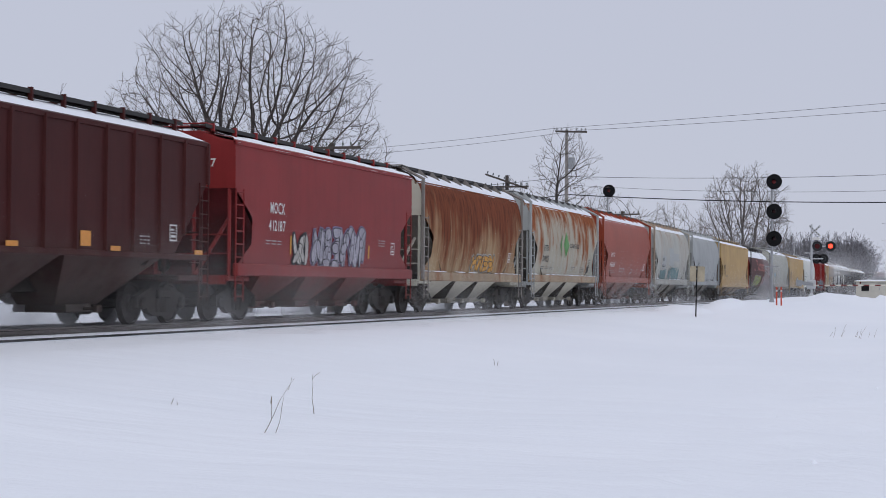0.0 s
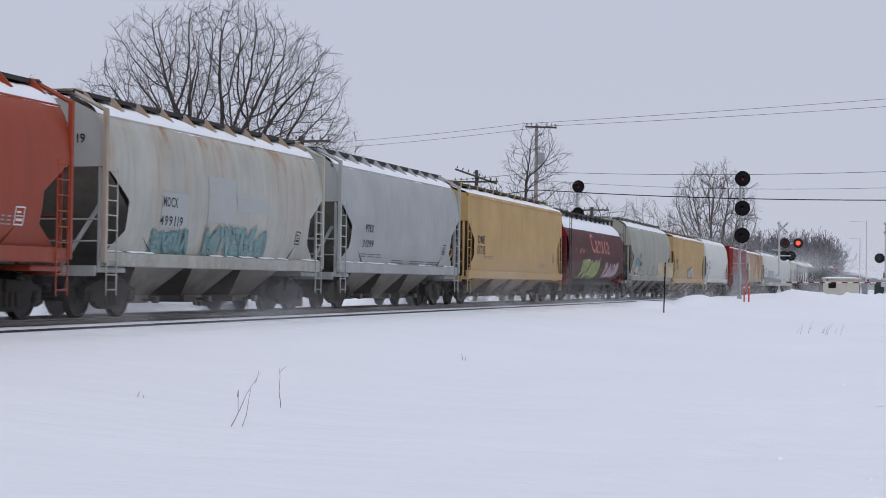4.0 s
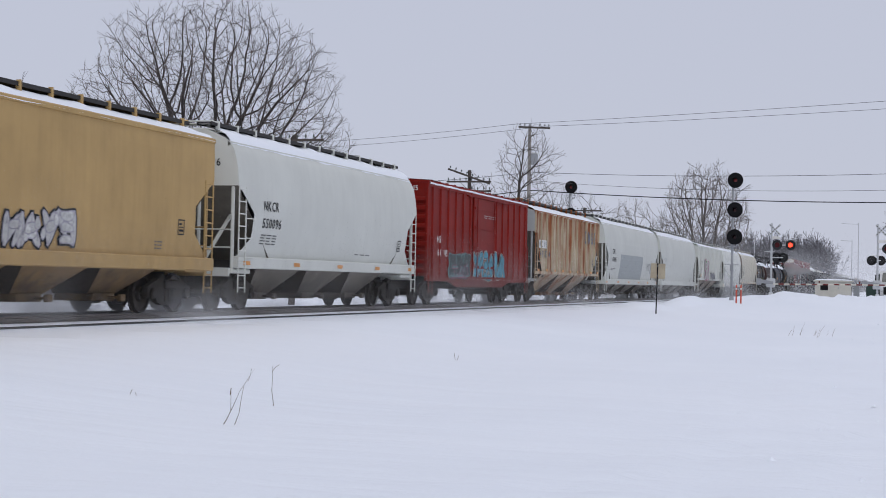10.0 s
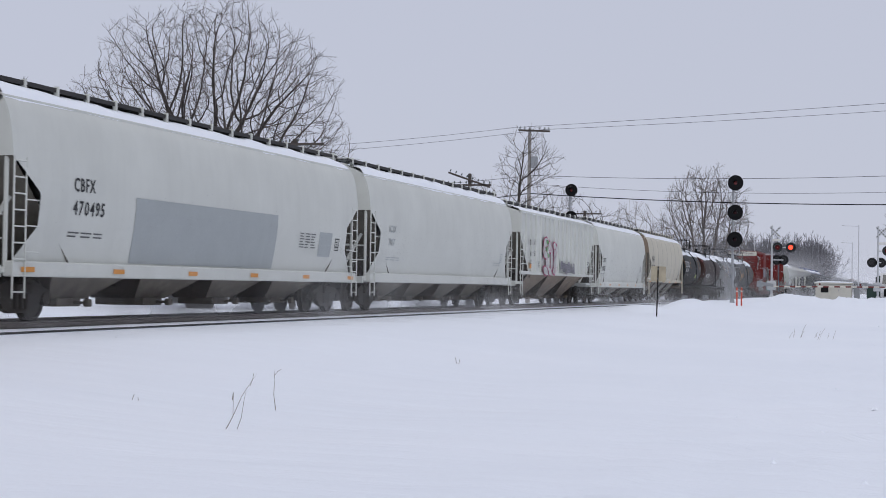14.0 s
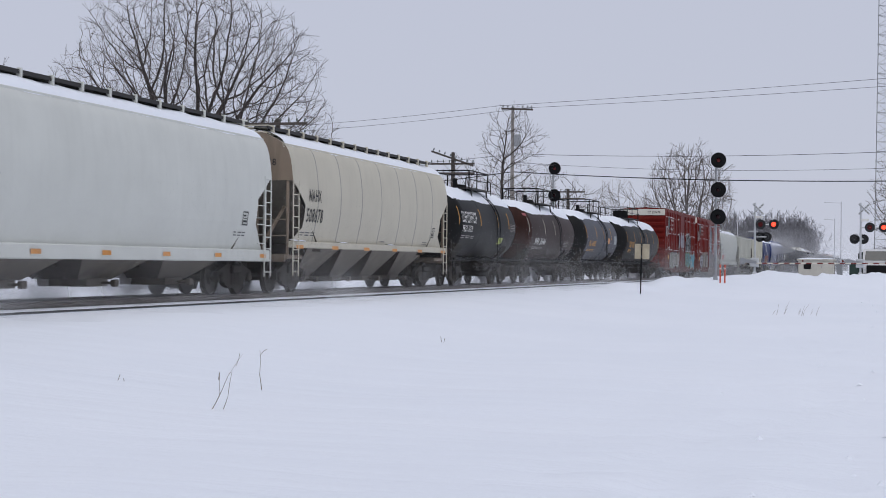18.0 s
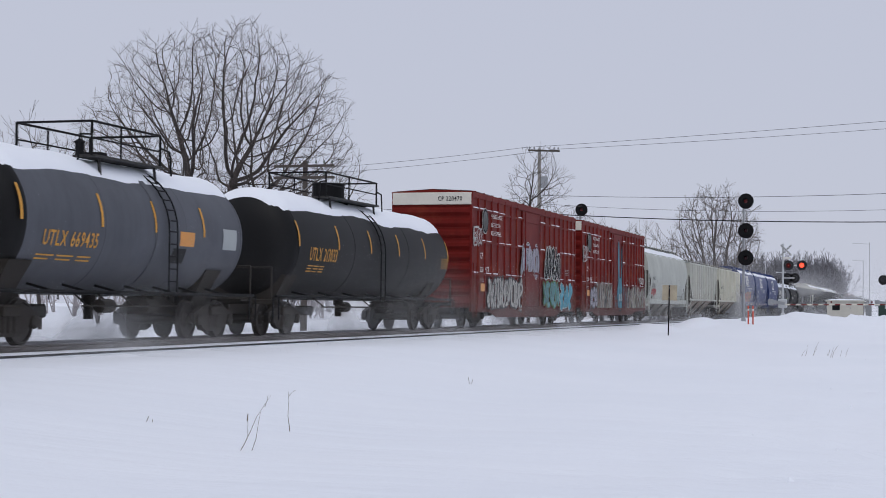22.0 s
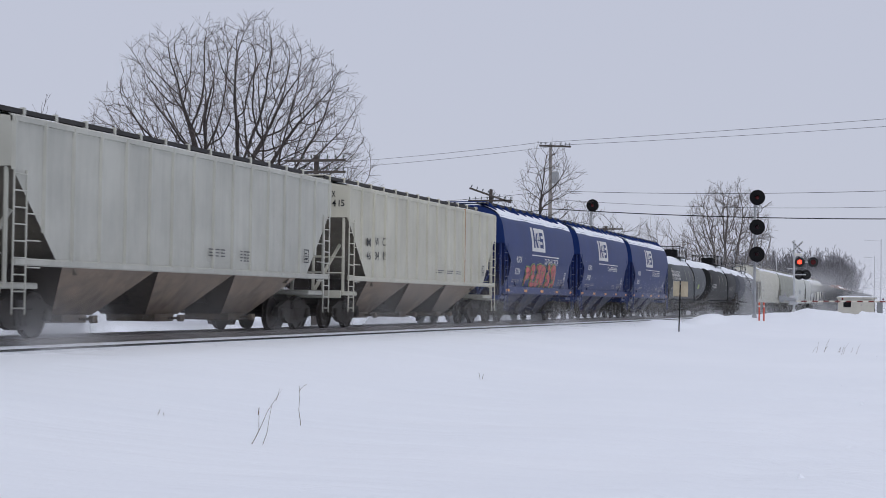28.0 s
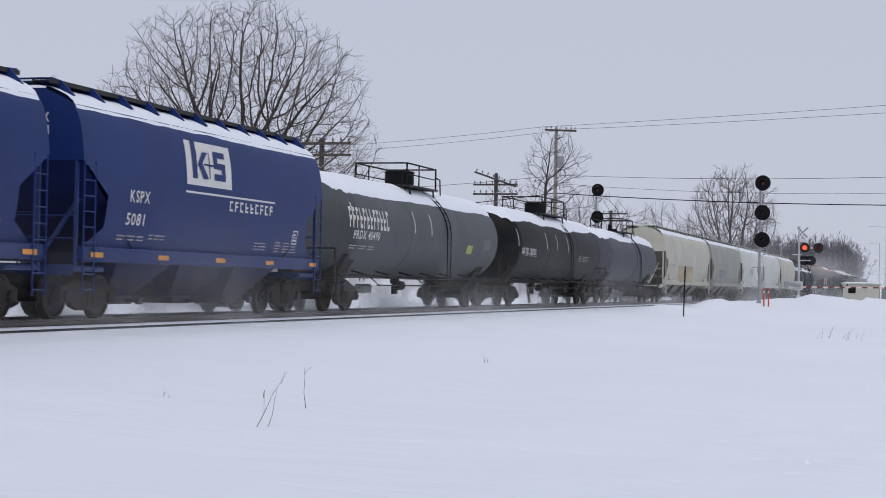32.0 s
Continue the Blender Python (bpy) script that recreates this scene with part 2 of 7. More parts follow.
def load_glyphs(chars):
    for ch in chars:
        cu = bpy.data.curves.new("glyph", "FONT")
        cu.body, cu.resolution_u, cu.offset = ch, 2, 0.014
        ob = new("glyph", cu)
        bpy.context.view_layer.update()
        me = bpy.data.meshes.new_from_object(ob.evaluated_get(bpy.context.evaluated_depsgraph_get()))
        vs = [tuple(v.co) for v in me.vertices]
        GLYPHS[ch] = (vs, [tuple(p.vertices) for p in me.polygons], max([v[0] for v in vs] or [0.25]))
        bpy.data.objects.remove(ob)
        bpy.data.meshes.remove(me)
        bpy.data.curves.remove(cu)


load_glyphs("ABCDEFGHIJKLMNOPQRSTUVWXYZ0123456789adn&")


def letters(bm, text, y0, y1, z0, z1, side):
    """Lettering on the side of a car, fitted into a box: side(z) is the half-width there."""
    width = sum(0.35 if ch == " " else GLYPHS[ch][2] + 0.10 for ch in text) - 0.10
    sy, sz = (y1 - y0) / width, (z1 - z0) / 0.70
    pen = 0.0
    for ch in text:
        if ch == " ":
            pen += 0.35
            continue
        vs, faces, w = GLYPHS[ch]
        made = []
        for vx, vy, _ in vs:
            zz = z0 + vy * sz
            made.append(bm.verts.new((side(zz) + 0.014, y0 + (pen + vx) * sy, zz)))
        for f in faces:
            bm.faces.new([made[i] for i in f])
        pen += w + 0.10


def bars(bm, y, z, w, rows, side, h=0.030, gap=0.045, seed=0, words=3):
    """Small print too small to read: plain bars."""
    rnd = random.Random(seed)
    for r in range(rows):
        zz = z - r * (h + gap)
        a = y
        for _ in range(words):
            b = min(y + w, a + w / words * rnd.uniform(0.55, 0.9))
            patch(bm, a, b, zz, zz + h, side, 0.012, 1)
            a = a + w / words


def patch(bm, y0, y1, z0, z1, side, off=0.014, n=5, mat=0):
    return sheet(bm, lambda u, v: (side(v) + off, u, v), [y0, y1], steps(z0, z1, n), mat)


# ---- ground: one sheet of snow to the horizon, with the track bed ----
TRACK_X, SPEED, RAIL_Z = -17.7, 15.412, 0.14


def smooth(a, b, x):
    t = min(1.0, max(0.0, (x - a) / (b - a)))
    return t * t * (3 - 2 * t)


def ground_z(x, y):
    """Height of the snow; the head of the rail is at RAIL_Z."""
    z = -0.66 + 0.53 * smooth(-6.0, -15.2, x) + 0.10 * smooth(-15.4, -16.5, x)
    # low wind ridges, long across the slope, with a steeper lee
    ridge = noise.noise((x * 0.16 + 0.5 * noise.noise((x * 0.3, y * 0.4, 8.0)), y * 0.85, 5.5))
    z += 0.035 * (1 - abs(ridge) * 2.2) * smooth(-15.8, -13.0, x)
    z -= 0.5 * smooth(-22.5, -30, x)
    z += 0.10 * (noise.noise((x * 0.09, y * 0.05, 1.7))) * smooth(-16.0, -12.0, x)
    z += 0.045 * noise.noise((x * 0.5, y * 0.22, 4.1)) * smooth(-15.6, -14.0, x)
    # ploughed bank beside the crossing road
    z += 0.62 * smooth(84, 100, y) * smooth(-14.5, -11.5, x)
    bank = smooth(96.5, 104, y) * (1 - smooth(105.5, 108.3, y)) * smooth(-10.2, -7.6, x) * (1 - smooth(20, 30, x))
    z += bank * (0.68 + 0.30 * noise.noise((x * 0.55, y * 0.3, 2.0)) + 0.20 * noise.noise((x * 1.9, y * 1.1, 7.0)) + 0.08 * noise.noise((x * 5.0, y * 3.0, 1.0)))
    m = math.hypot((x + 13.2) / 1.6, (y - 84) / 4.0)
    z += 0.36 * max(0.0, 1 - m * m)
    m = math.hypot((x + 12.4) / 1.2, (y - 93) / 5.0)
    z += 0.35 * max(0.0, 1 - m * m)
    # rough shoulder of the lane
    rough = smooth(-4.5, -1.5, x) * (1 - smooth(14, 20, x)) * (1 - smooth(85, 100, y))
    z += rough * (0.07 * noise.noise((x * 1.5, y * 0.8, 9.0)) + 0.05 * noise.noise((x * 4.0, y * 2.6, 3.0)))
    return z


def graded(a, b, first, grow):
    out, s = [a], first
    while out[-1] < b:
        out.append(out[-1] + s)
        s *= grow
    return out


def build_ground():
    xs = sorted(set([-2600, -1500, -800, -400, -220, -130, -90, -66, -50, -40, -33] + steps(-28, -22.5, 4) + [-20.5, -19.4, -18.6, -17.7, -16.8, -16.5, -16.2, -15.9, -15.65] + steps(-15.4, 8.0, 110)
                    + [9, 11, 14, 18, 23, 30, 40, 60, 100, 200, 400, 900, 2600]))
    ys = [-2600, -900, -300, -100, -40, -15, 0] + graded(5.0, 130.0, 0.22, 1.007)
    ys += [ys[-1] + 10, ys[-1] + 30, 200, 240, 300, 400, 600, 1000, 1800, 3500]
    bm = bmesh.new()
    sheet(bm, lambda y, x: (x, y, ground_z(x, y)), ys, xs)
    bmesh.ops.reverse_faces(bm, faces=bm.faces[:])
    return tagged(part("ground", bm, SNOW, smooth=True), "white snow cover, drifted and wind-packed, over the railway verge", "ground", kind="structure")


build_ground()


def build_track():
    track = tagged(new("track"), "railway track, steel rails half buried in packed snow", "railway track", kind="structure")
    outline = [(-0.07, -0.16), (0.07, -0.16), (0.07, -0.145), (0.012, -0.12), (0.012, -0.045), (0.037, -0.03), (0.037, -0.003), (0.03, 0.0), (-0.03, 0.0), (-0.037, -0.003),
               (-0.037, -0.03), (-0.012, -0.045), (-0.012, -0.12), (-0.07, -0.145)]
    for s in (-1, 1):
        bm = bmesh.new()
        prism(bm, [(u + TRACK_X + s * 0.755, v + RAIL_Z) for u, v in outline], "y", -40, 900)
        part("rail", bm, RAIL, track)
    # packed ridges of snow along the rails, with a dirty flangeway
    bm = bmesh.new()
    rnd = random.Random(4)
    for s in (-1, 1):
        ys = steps(-20, 260, 420)
        sheet(bm, lambda y, k: (TRACK_X + s * (0.755 + 0.14 + k * 0.12), y,
                                -0.005 + (0.03 + 0.02 * noise.noise((y * 0.7, s * 3.0, k))) * math.sin(k / 6 * math.pi)), ys, range(7))
    tagged(part("packed_snow", bm, SNOW, track, "ridges of packed snow along the rails", True), kind="stuff")
    bm = bmesh.new()
    box(bm, TRACK_X - 0.66, TRACK_X + 0.66, -40, 600, -0.06, 0.022)
    part("track_bed", bm, plain("dirty_packed_snow", (0.66, 0.66, 0.68), 0.9, 0, 0.25, 3), track, "grey dirty snow between the rails")
    # the cut that a plough's wing left in the snow beside the track, drawn as a thin dark strip
    bm = bmesh.new()
    sheet(bm, lambda y, k: (TRACK_X + 1.50 + (0.0, 0.012, 0.03, 0.045)[k], y, (-0.012, -0.022, -0.040, -0.06)[k] + 0.008 * noise.noise((y * 0.9, 3.0, 0.5 * k))), steps(-20, 260, 300), range(4))
    part("ploughed_edge", bm, plain("dark_snow_edge", (0.16, 0.155, 0.155), 0.95, 0, 0.4, 2), track, "thin gritty edge cut into the snow")
    bm = bmesh.new()
    sheet(bm, lambda y, k: (TRACK_X + (1.02, 1.26, 1.50)[k], y, (0.012, 0.026, -0.008)[k] + 0.008 * noise.noise((y * 0.5, 7.0, k))), steps(-20, 260, 300), range(3))
    part("ploughed_shoulder", bm, SNOW, track, "smooth shoulder of snow beside the rail", True)


build_track()


# ---- railcars: local y runs along the train, x = +1.6 is the side towards the camera, z = 0 the rail ----
WR = 0.457


def wheelset_mesh():
    bm = bmesh.new()
    for s in (-1, 1):
        prof = [(0.69, 0.10), (0.69, 0.40), (0.675, 0.41), (0.675, WR + 0.026), (0.705, WR + 0.026), (0.712, WR), (0.805, WR - 0.005), (0.808, 0.40), (0.77, 0.385), (0.74, 0.20),
                (0.80, 0.15), (0.80, 0.07)]
        lathe(bm, [(s * a, r) for a, r in prof], "x", 28)
    lathe(bm, [(-1.0, 0.075), (-0.69, 0.085), (0.69, 0.085), (1.0, 0.075)], "x", 12)
    bmesh.ops.recalc_face_normals(bm, faces=bm.faces[:])
    me = bpy.data.meshes.new("wheelset")
    bm.to_mesh(me)
    bm.free()
    me.materials.append(WHEEL)
    return me


def side_frame_mesh():
    bm = bmesh.new()
    o = [(-1.12, 0.36), (-1.12, 0.62), (-0.98, 0.66), (-0.55, 0.80), (0.55, 0.80), (0.98, 0.66), (1.12, 0.62), (1.12, 0.36), (0.98, 0.36), (0.80, 0.50), (0.62, 0.26), (0.36, 0.18),
         (-0.36, 0.18), (-0.62, 0.26), (-0.80, 0.50), (-0.98, 0.36)]
    prism(bm, o, "x", 0.93, 1.07)
    for y in (-0.889, 0.889):
        lathe(bm, [(1.02, 0.13), (1.12, 0.13), (1.15, 0.09)], "x", 12, (0, y, WR))
    for y in (-0.2, 0, 0.2):
        lathe(bm, [(0.26, 0.085), (0.56, 0.085)], "z", 10, (1.03, y, 0))
    soft_box(bm, 0.95, 1.16, -0.30, 0.30, 0.56, 0.78, 0.03)
    bmesh.ops.recalc_face_normals(bm, faces=bm.faces[:])
    me = bpy.data.meshes.new("side_frame")
    bm.to_mesh(me)
    bm.free()
    me.materials.append(GRIME)
    return me


def coupler_mesh():
    bm = bmesh.new()
    soft_box(bm, -0.09, 0.09, -0.45, 0.10, 0.78, 0.96, 0.02)
    prism(bm, [(-0.16, 0.10), (0.10, 0.10), (0.17, 0.24), (0.10, 0.36), (0.03, 0.30), (-0.02, 0.24), (-0.14, 0.30), (-0.20, 0.2)], "z", 0.74, 1.0)
    polyline(bm, [(0.22, 0.0, 0.9), (0.26, 0.2, 0.55), (0.24, 0.42, 0.42)], 0.03, 6)
    bmesh.ops.recalc_face_normals(bm, faces=bm.faces[:])
    me = bpy.data.meshes.new("coupler")
    bm.to_mesh(me)
    bm.free()
    me.materials.append(GRIME)
    return me


def bolster_mesh():
    bm = bmesh.new()
    soft_box(bm, -0.95, 0.95, -0.19, 0.19, 0.52, 0.78, 0.03)
    soft_box(bm, -0.80, 0.80, -0.42, -0.36, 0.34, 0.50, 0.02)
    soft_box(bm, -0.80, 0.80, 0.36, 0.42, 0.34, 0.50, 0.02)
    me = bpy.data.meshes.new("bolster")
    bm.to_mesh(me)
    bm.free()
    me.materials.append(GRIME)
    return me


WHEELS, SIDE_FRAME, COUPLER, BOLSTER = wheelset_mesh(), side_frame_mesh(), coupler_mesh(), bolster_mesh()
ROLLING = []


def running_gear(car, half, inset, reach, nose=0.0):
    """Two trucks, and a coupler at each end. reach: from the middle of the car to the coupler's face."""
    for s in (-1, 1):
        out = nose if s < 0 else 0.0
        truck = shared("truck", BOLSTER, car, pose(0, s * (half - inset + 0.7 * out), RAIL_Z))
        shared("side_frame", SIDE_FRAME, truck)
        shared("side_frame", SIDE_FRAME, truck, pose(0, 0, 0, 0, 0, 180))
        for y in (-0.889, 0.889):
            ROLLING.append((shared("wheelset", WHEELS, truck, pose(0, y, WR)), y))
        shared("coupler", COUPLER, car, pose(0, s * (reach - 0.30 + out), RAIL_Z, 0, 0, 0 if s > 0 else 180))


def ladder(bm, x, y, z0, z1, w=0.42, rungs=6, r=0.016):
    for k in (0, w):
        tube(bm, (x, y + k, z0), (x, y + k, z1), r * 1.25, n=5)
    for z in steps(z0 + 0.12, z1 - 0.08, rungs - 1):
        tube(bm, (x, y, z), (x, y + w, z), r, n=5)


def profile(kind, lo, hi):
    """Half-width by height of a hopper's side, from the sill at lo to the eave at hi."""
    pts = {"curved": [(0.0, 1.415), (0.10, 1.475), (0.24, 1.555), (0.38, 1.605), (0.52, 1.615), (0.66, 1.595), (0.78, 1.555), (0.87, 1.505), (0.93, 1.45), (0.97, 1.39), (1.0, 1.31)],
           "flat": [(0.0, 1.555), (0.25, 1.585), (0.55, 1.60), (0.85, 1.60), (1.0, 1.585)],
           "ribbed": [(0.0, 1.56), (0.35, 1.56), (0.7, 1.56), (1.0, 1.56)],
           "barrel": [(0.0, 0.95), (0.05, 1.20), (0.15, 1.42), (0.28, 1.55), (0.44, 1.61), (0.60, 1.60), (0.77, 1.50), (0.90, 1.33), (1.0, 1.12)]}[kind]
    pts = [(lo + (hi - lo) * a, w) for a, w in pts]

    def side(z):
        if z <= pts[0][0]:
            return pts[0][1]
        for (a, p), (b, q) in zip(pts, pts[1:]):
            if z <= b:
                return p + (q - p) * (z - a) / (b - a)
        return pts[-1][1]
    return pts, side


def levels(spec):
    """Heights of a hopper's sill, eave and running boards."""
    lo, hi, rb = {"curved": (1.50, 4.40, 4.90), "flat": (1.48, 4.40, 4.83), "ribbed": (1.64, 4.27, 4.72), "barrel": (1.20, 3.95, 4.62)}[spec["side"]]
    return spec.get("lo", lo), spec.get("hi", hi), spec.get("rb", rb)


# bay end faces: brown grime, darkened in colour for the shade on downward slopes
SHADED_BAY_GRIME = plain("shaded_road_grime", (0.06, 0.048, 0.04), 0.85, 0.0, 0.3, 3)


def slope_paint(color):
    """The slope sheets over the wheels: more grime than the sides, and the shadow of the end recess painted into the
    tint.
    """
    tint = {"ochre_yellow_paint": (0.13, 0.07, 0.032), "faded_red_paint": (0.13, 0.02, 0.022), "orange_red_paint": (0.16, 0.03, 0.018), "dark_brown_paint": (0.05, 0.018, 0.016),
            "deep_blue_paint": (0.014, 0.024, 0.105), "dusty_maroon_paint": (0.07, 0.022, 0.024)}.get(color.name, (0.17, 0.155, 0.13))
    return paint("shaded_grimy_slope_" + color.name, tint, 0.0, 0.5)


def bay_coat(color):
    """Discharge hoppers: the car's own paint, dulled and browned by road dirt, with the shade below the sill put into
    the colour.
    """
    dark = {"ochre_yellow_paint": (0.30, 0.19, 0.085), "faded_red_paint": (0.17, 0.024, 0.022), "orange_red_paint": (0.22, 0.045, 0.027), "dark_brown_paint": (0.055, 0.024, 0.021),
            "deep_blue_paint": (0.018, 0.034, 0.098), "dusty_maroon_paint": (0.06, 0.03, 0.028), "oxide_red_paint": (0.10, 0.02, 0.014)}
    return paint("shaded_grimed_bay_" + color.name, dark.get(color.name, (0.225, 0.205, 0.172)), 0.0, 0.6)


def hopper(m, spec):
    """A covered hopper. spec: kind of side, L (body length), paint, and what is lettered on it."""
    kind, L = spec["side"], spec["L"]
    color = spec["paint"]
    car = empty("hopper_car", m, spec["label"], "hopper car", "cars of the freight train")
    lo, hi, rb = levels(spec)
    pts, side = profile(kind, lo, hi)
    up = rb - 4.93
    h = L / 2
    zs, ze = pts[0][0], pts[-1][0]
    cut_top, cut = (3.35, 1.65) if kind == "ribbed" else (3.30, spec.get("cut", 1.0))
    waist, knee = 2.65, 2.0

    def inset(z):
        if kind == "ribbed":
            return 0.0 if z > cut_top else cut * (cut_top - z) / (cut_top - zs)
        if kind == "barrel":
            return 0.0
        if z > cut_top:
            return 0.0
        if z > waist:
            return cut * (cut_top - z) / (cut_top - waist)
        if z > knee:
            return cut
        return cut - (cut - 0.25) * (knee - z) / (knee - zs)
    zz = sorted(set([p[0] for p in pts] + steps(zs, ze, 12) + [cut_top, waist, knee]))
    crown = rb - 0.13
    roof = [(ze + (crown - ze) * f, w) for f, w in {"barrel": ((0.5, 0.80), (0.85, 0.45), (1, 0.0)), "ribbed": ((0.2, 1.30), (0.8, 0.70), (1, 0.0))}.get(kind, ((0.3, 1.16), (0.85, 0.72), (1, 0.0)))]
    bm = bmesh.new()
    for s in (-1, 1):
        g = sheet(bm, lambda z, k: (s * side(z), -h + inset(z) + (L - 2 * inset(z)) * k / 10, z), zz, range(11))
        sheet(bm, lambda i, k: (s * ([(ze, side(ze))] + roof)[i][1], -h + L * k / 10, ([(ze, side(ze))] + roof)[i][0]), range(4), range(11))
    bmesh.ops.remove_doubles(bm, verts=bm.verts[:], dist=0.001)
    bmesh.ops.recalc_face_normals(bm, faces=bm.faces[:])
    part("body", bm, color, car, smooth=kind in ("curved", "barrel"))
    # upper end sheets, and slope sheets below them
    for s in (-1, 1):
        bm = bmesh.new()
        above = [z for z in zz if z >= cut_top]
        sheet(bm, lambda z, k: (k * side(z), s * h, z), above, (-1, -0.5, 0, 0.5, 1))
        sheet(bm, lambda i, k: (k * ([(ze, side(ze))] + roof)[i][1], s * h, ([(ze, side(ze))] + roof)[i][0]), range(4), (-1, -0.5, 0, 0.5, 1))
        bmesh.ops.remove_doubles(bm, verts=bm.verts[:], dist=0.001)
        part("end_sheet", bm, spec.get("end_paint", color), car)
        bm = bmesh.new()
        low = (zs - 0.25) if kind != "barrel" else zs
        run = 2.7 if kind != "barrel" else 0.6
        sheet(bm, lambda q, k: (k * (side(cut_top) - 0.02 - 0.12 * q), s * (h - 0.01 - run * q), cut_top + (low - cut_top) * q), steps(0, 1, 3), (-1, -0.5, 0, 0.5, 1))
        part("slope_sheet", bm, slope_paint(color), car)
    if kind == "ribbed":
        n = spec.get("ribs", 14)
        for s in (-1, 1):
            for i in range(n + 1):
                y = -h + 0.06 + (L - 0.12) * i / n
                lo = max(zs, cut_top - (h - abs(y)) * (cut_top - zs) / cut)
                bm = bmesh.new()
                prism(bm, [(s * 1.555, y - 0.055), (s * 1.625, y - 0.035), (s * 1.625, y + 0.035), (s * 1.555, y + 0.055)], "z", lo, ze - 0.02)
                bmesh.ops.recalc_face_normals(bm, faces=bm.faces[:])
                part("side_rib", bm, spec.get("rib_paint", color), car)
    elif spec.get("seams"):
        for i in range(1, spec["seams"]):
            y = -h + L * i / spec["seams"]
            bm = bmesh.new()
            sheet(bm, lambda z, k: (side(z) + 0.008 - abs(k) * 0.008, y + k * 0.03, z), [z for z in zz if inset(z) < h - abs(y)], (-1, 0, 1))
            part("weld_seam", bm, plain("grimy_seam", (0.30, 0.29, 0.26), 0.7), car)
    # eave rail
    for s in (-1, 1) if kind != "barrel" else ():
        bm = bmesh.new()
        w = side(ze)
        prism(bm, [(s * (w - 0.03), ze - 0.10), (s * (w + 0.035), ze - 0.08), (s * (w + 0.035), ze + 0.01), (s * (w - 0.05), ze + 0.05)], "y", -h, h)
        bmesh.ops.recalc_face_normals(bm, faces=bm.faces[:])
        part("eave_rail", bm, color, car)
    # side sills: a deep plate under smooth sides, an angle under ribbed ones
    for s in (-1, 1):
        bm = bmesh.new()
        w = side(zs)
        d = spec.get("sill", 0.11 if kind == "ribbed" else 0.27)
        soft_box(bm, *sorted((s * (w - 0.04), s * (w + {"ribbed": 0.05, "curved": 0.165}.get(kind, 0.10)))), -h + (0.05 if kind != "ribbed" else 0.1), h - (0.05 if kind != "ribbed" else 0.1), zs - d, zs + 0.03, 0.025)
        part("side_sill", bm, spec.get("sill_paint", color), car)
    # a thin line of snow on the ledge of the sill
    if (spec.get("posts") or spec.get("seams")) and color.name != "orange_red_paint":
        w = side(zs)
        sd = spec.get("seed", 1) * 7.3
        y = -h + 0.1
        while y < h - 0.4:
            run = 0.4 + 2.2 * abs(noise.noise((y * 0.7, sd, 0)))
            y1 = min(h - 0.1, y + run)
            if noise.noise((y * 0.6, sd, 4)) > 0.0 or abs(y) > h - 1.2:
                bm = bmesh.new()
                sheet(bm, lambda u, k: ((w - 0.01, w + 0.09, w + 0.168)[k], u, zs + (0.075, 0.06, 0.031)[k] + 0.012 * noise.noise((u * 4, sd, k))), steps(y, y1, max(2, int(run * 5))), range(3))
                part("ledge_snow", bm, SNOW, car, "thin snow on the side ledge", True)
            y = y1 + 0.15 + 0.5 * abs(noise.noise((y, sd, 9)))
    # discharge hoppers
    n = spec.get("bays", 3)
    a0, a1 = -h + 2.0, h - 2.0
    for i in range(n):
        y0, y1 = a0 + (a1 - a0) * i / n, a0 + (a1 - a0) * (i + 1) / n
        c = (y0 + y1) / 2
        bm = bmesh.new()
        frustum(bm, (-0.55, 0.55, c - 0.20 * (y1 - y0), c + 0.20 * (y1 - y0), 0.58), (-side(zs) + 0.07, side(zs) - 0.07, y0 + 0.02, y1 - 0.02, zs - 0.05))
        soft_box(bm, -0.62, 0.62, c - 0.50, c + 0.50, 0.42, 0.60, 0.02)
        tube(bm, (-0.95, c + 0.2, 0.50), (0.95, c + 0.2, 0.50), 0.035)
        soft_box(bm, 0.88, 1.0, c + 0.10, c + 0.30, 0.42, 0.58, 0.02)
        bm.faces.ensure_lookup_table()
        # the end-facing slopes get the darker coat, shade painted in
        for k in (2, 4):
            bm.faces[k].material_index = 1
        part("discharge_hopper", bm, [spec.get("bay_paint") or bay_coat(color), slope_paint(color) if color.name in ("deep_blue_paint", "faded_red_paint", "orange_red_paint", "dark_brown_paint") else SHADED_BAY_GRIME], car)
    # centre sill and end platforms
    bm = bmesh.new()
    soft_box(bm, -0.33, 0.33, -h - 0.25, h + 0.25, 0.84, 1.14, 0.02)
    part("centre_sill", bm, GRIME, car)
    for s in (-1, 1):
        bm = bmesh.new()
        soft_box(bm, -1.45, 1.45, *sorted((s * (h - 1.2), s * (h + 0.02))), 1.10, 1.22, 0.02)
        soft_box(bm, -1.40, 1.40, *sorted((s * (h + 0.02), s * (h + 0.10))), 1.02, 1.24, 0.015)
        deck = part("end_platform", bm, spec.get("end_paint", color), car)
        for x in (-1.42, -0.5, 0.5, 1.42):
            bm = bmesh.new()
            tube(bm, (x, s * (h - 0.06), 1.2), (x, s * (h - 0.06), cut_top + 0.1), 0.045, n=6)
            part("end_post", bm, spec.get("end_paint", color), deck)
        for z in (1.75, 2.2):
            bm = bmesh.new()
            tube(bm, (-1.4, s * (h + 0.03), z), (1.4, s * (h + 0.03), z), 0.018, n=5)
            part("grab_iron", bm, spec.get("end_paint", color), deck)
        for x in (-1, 1):
            bm = bmesh.new()
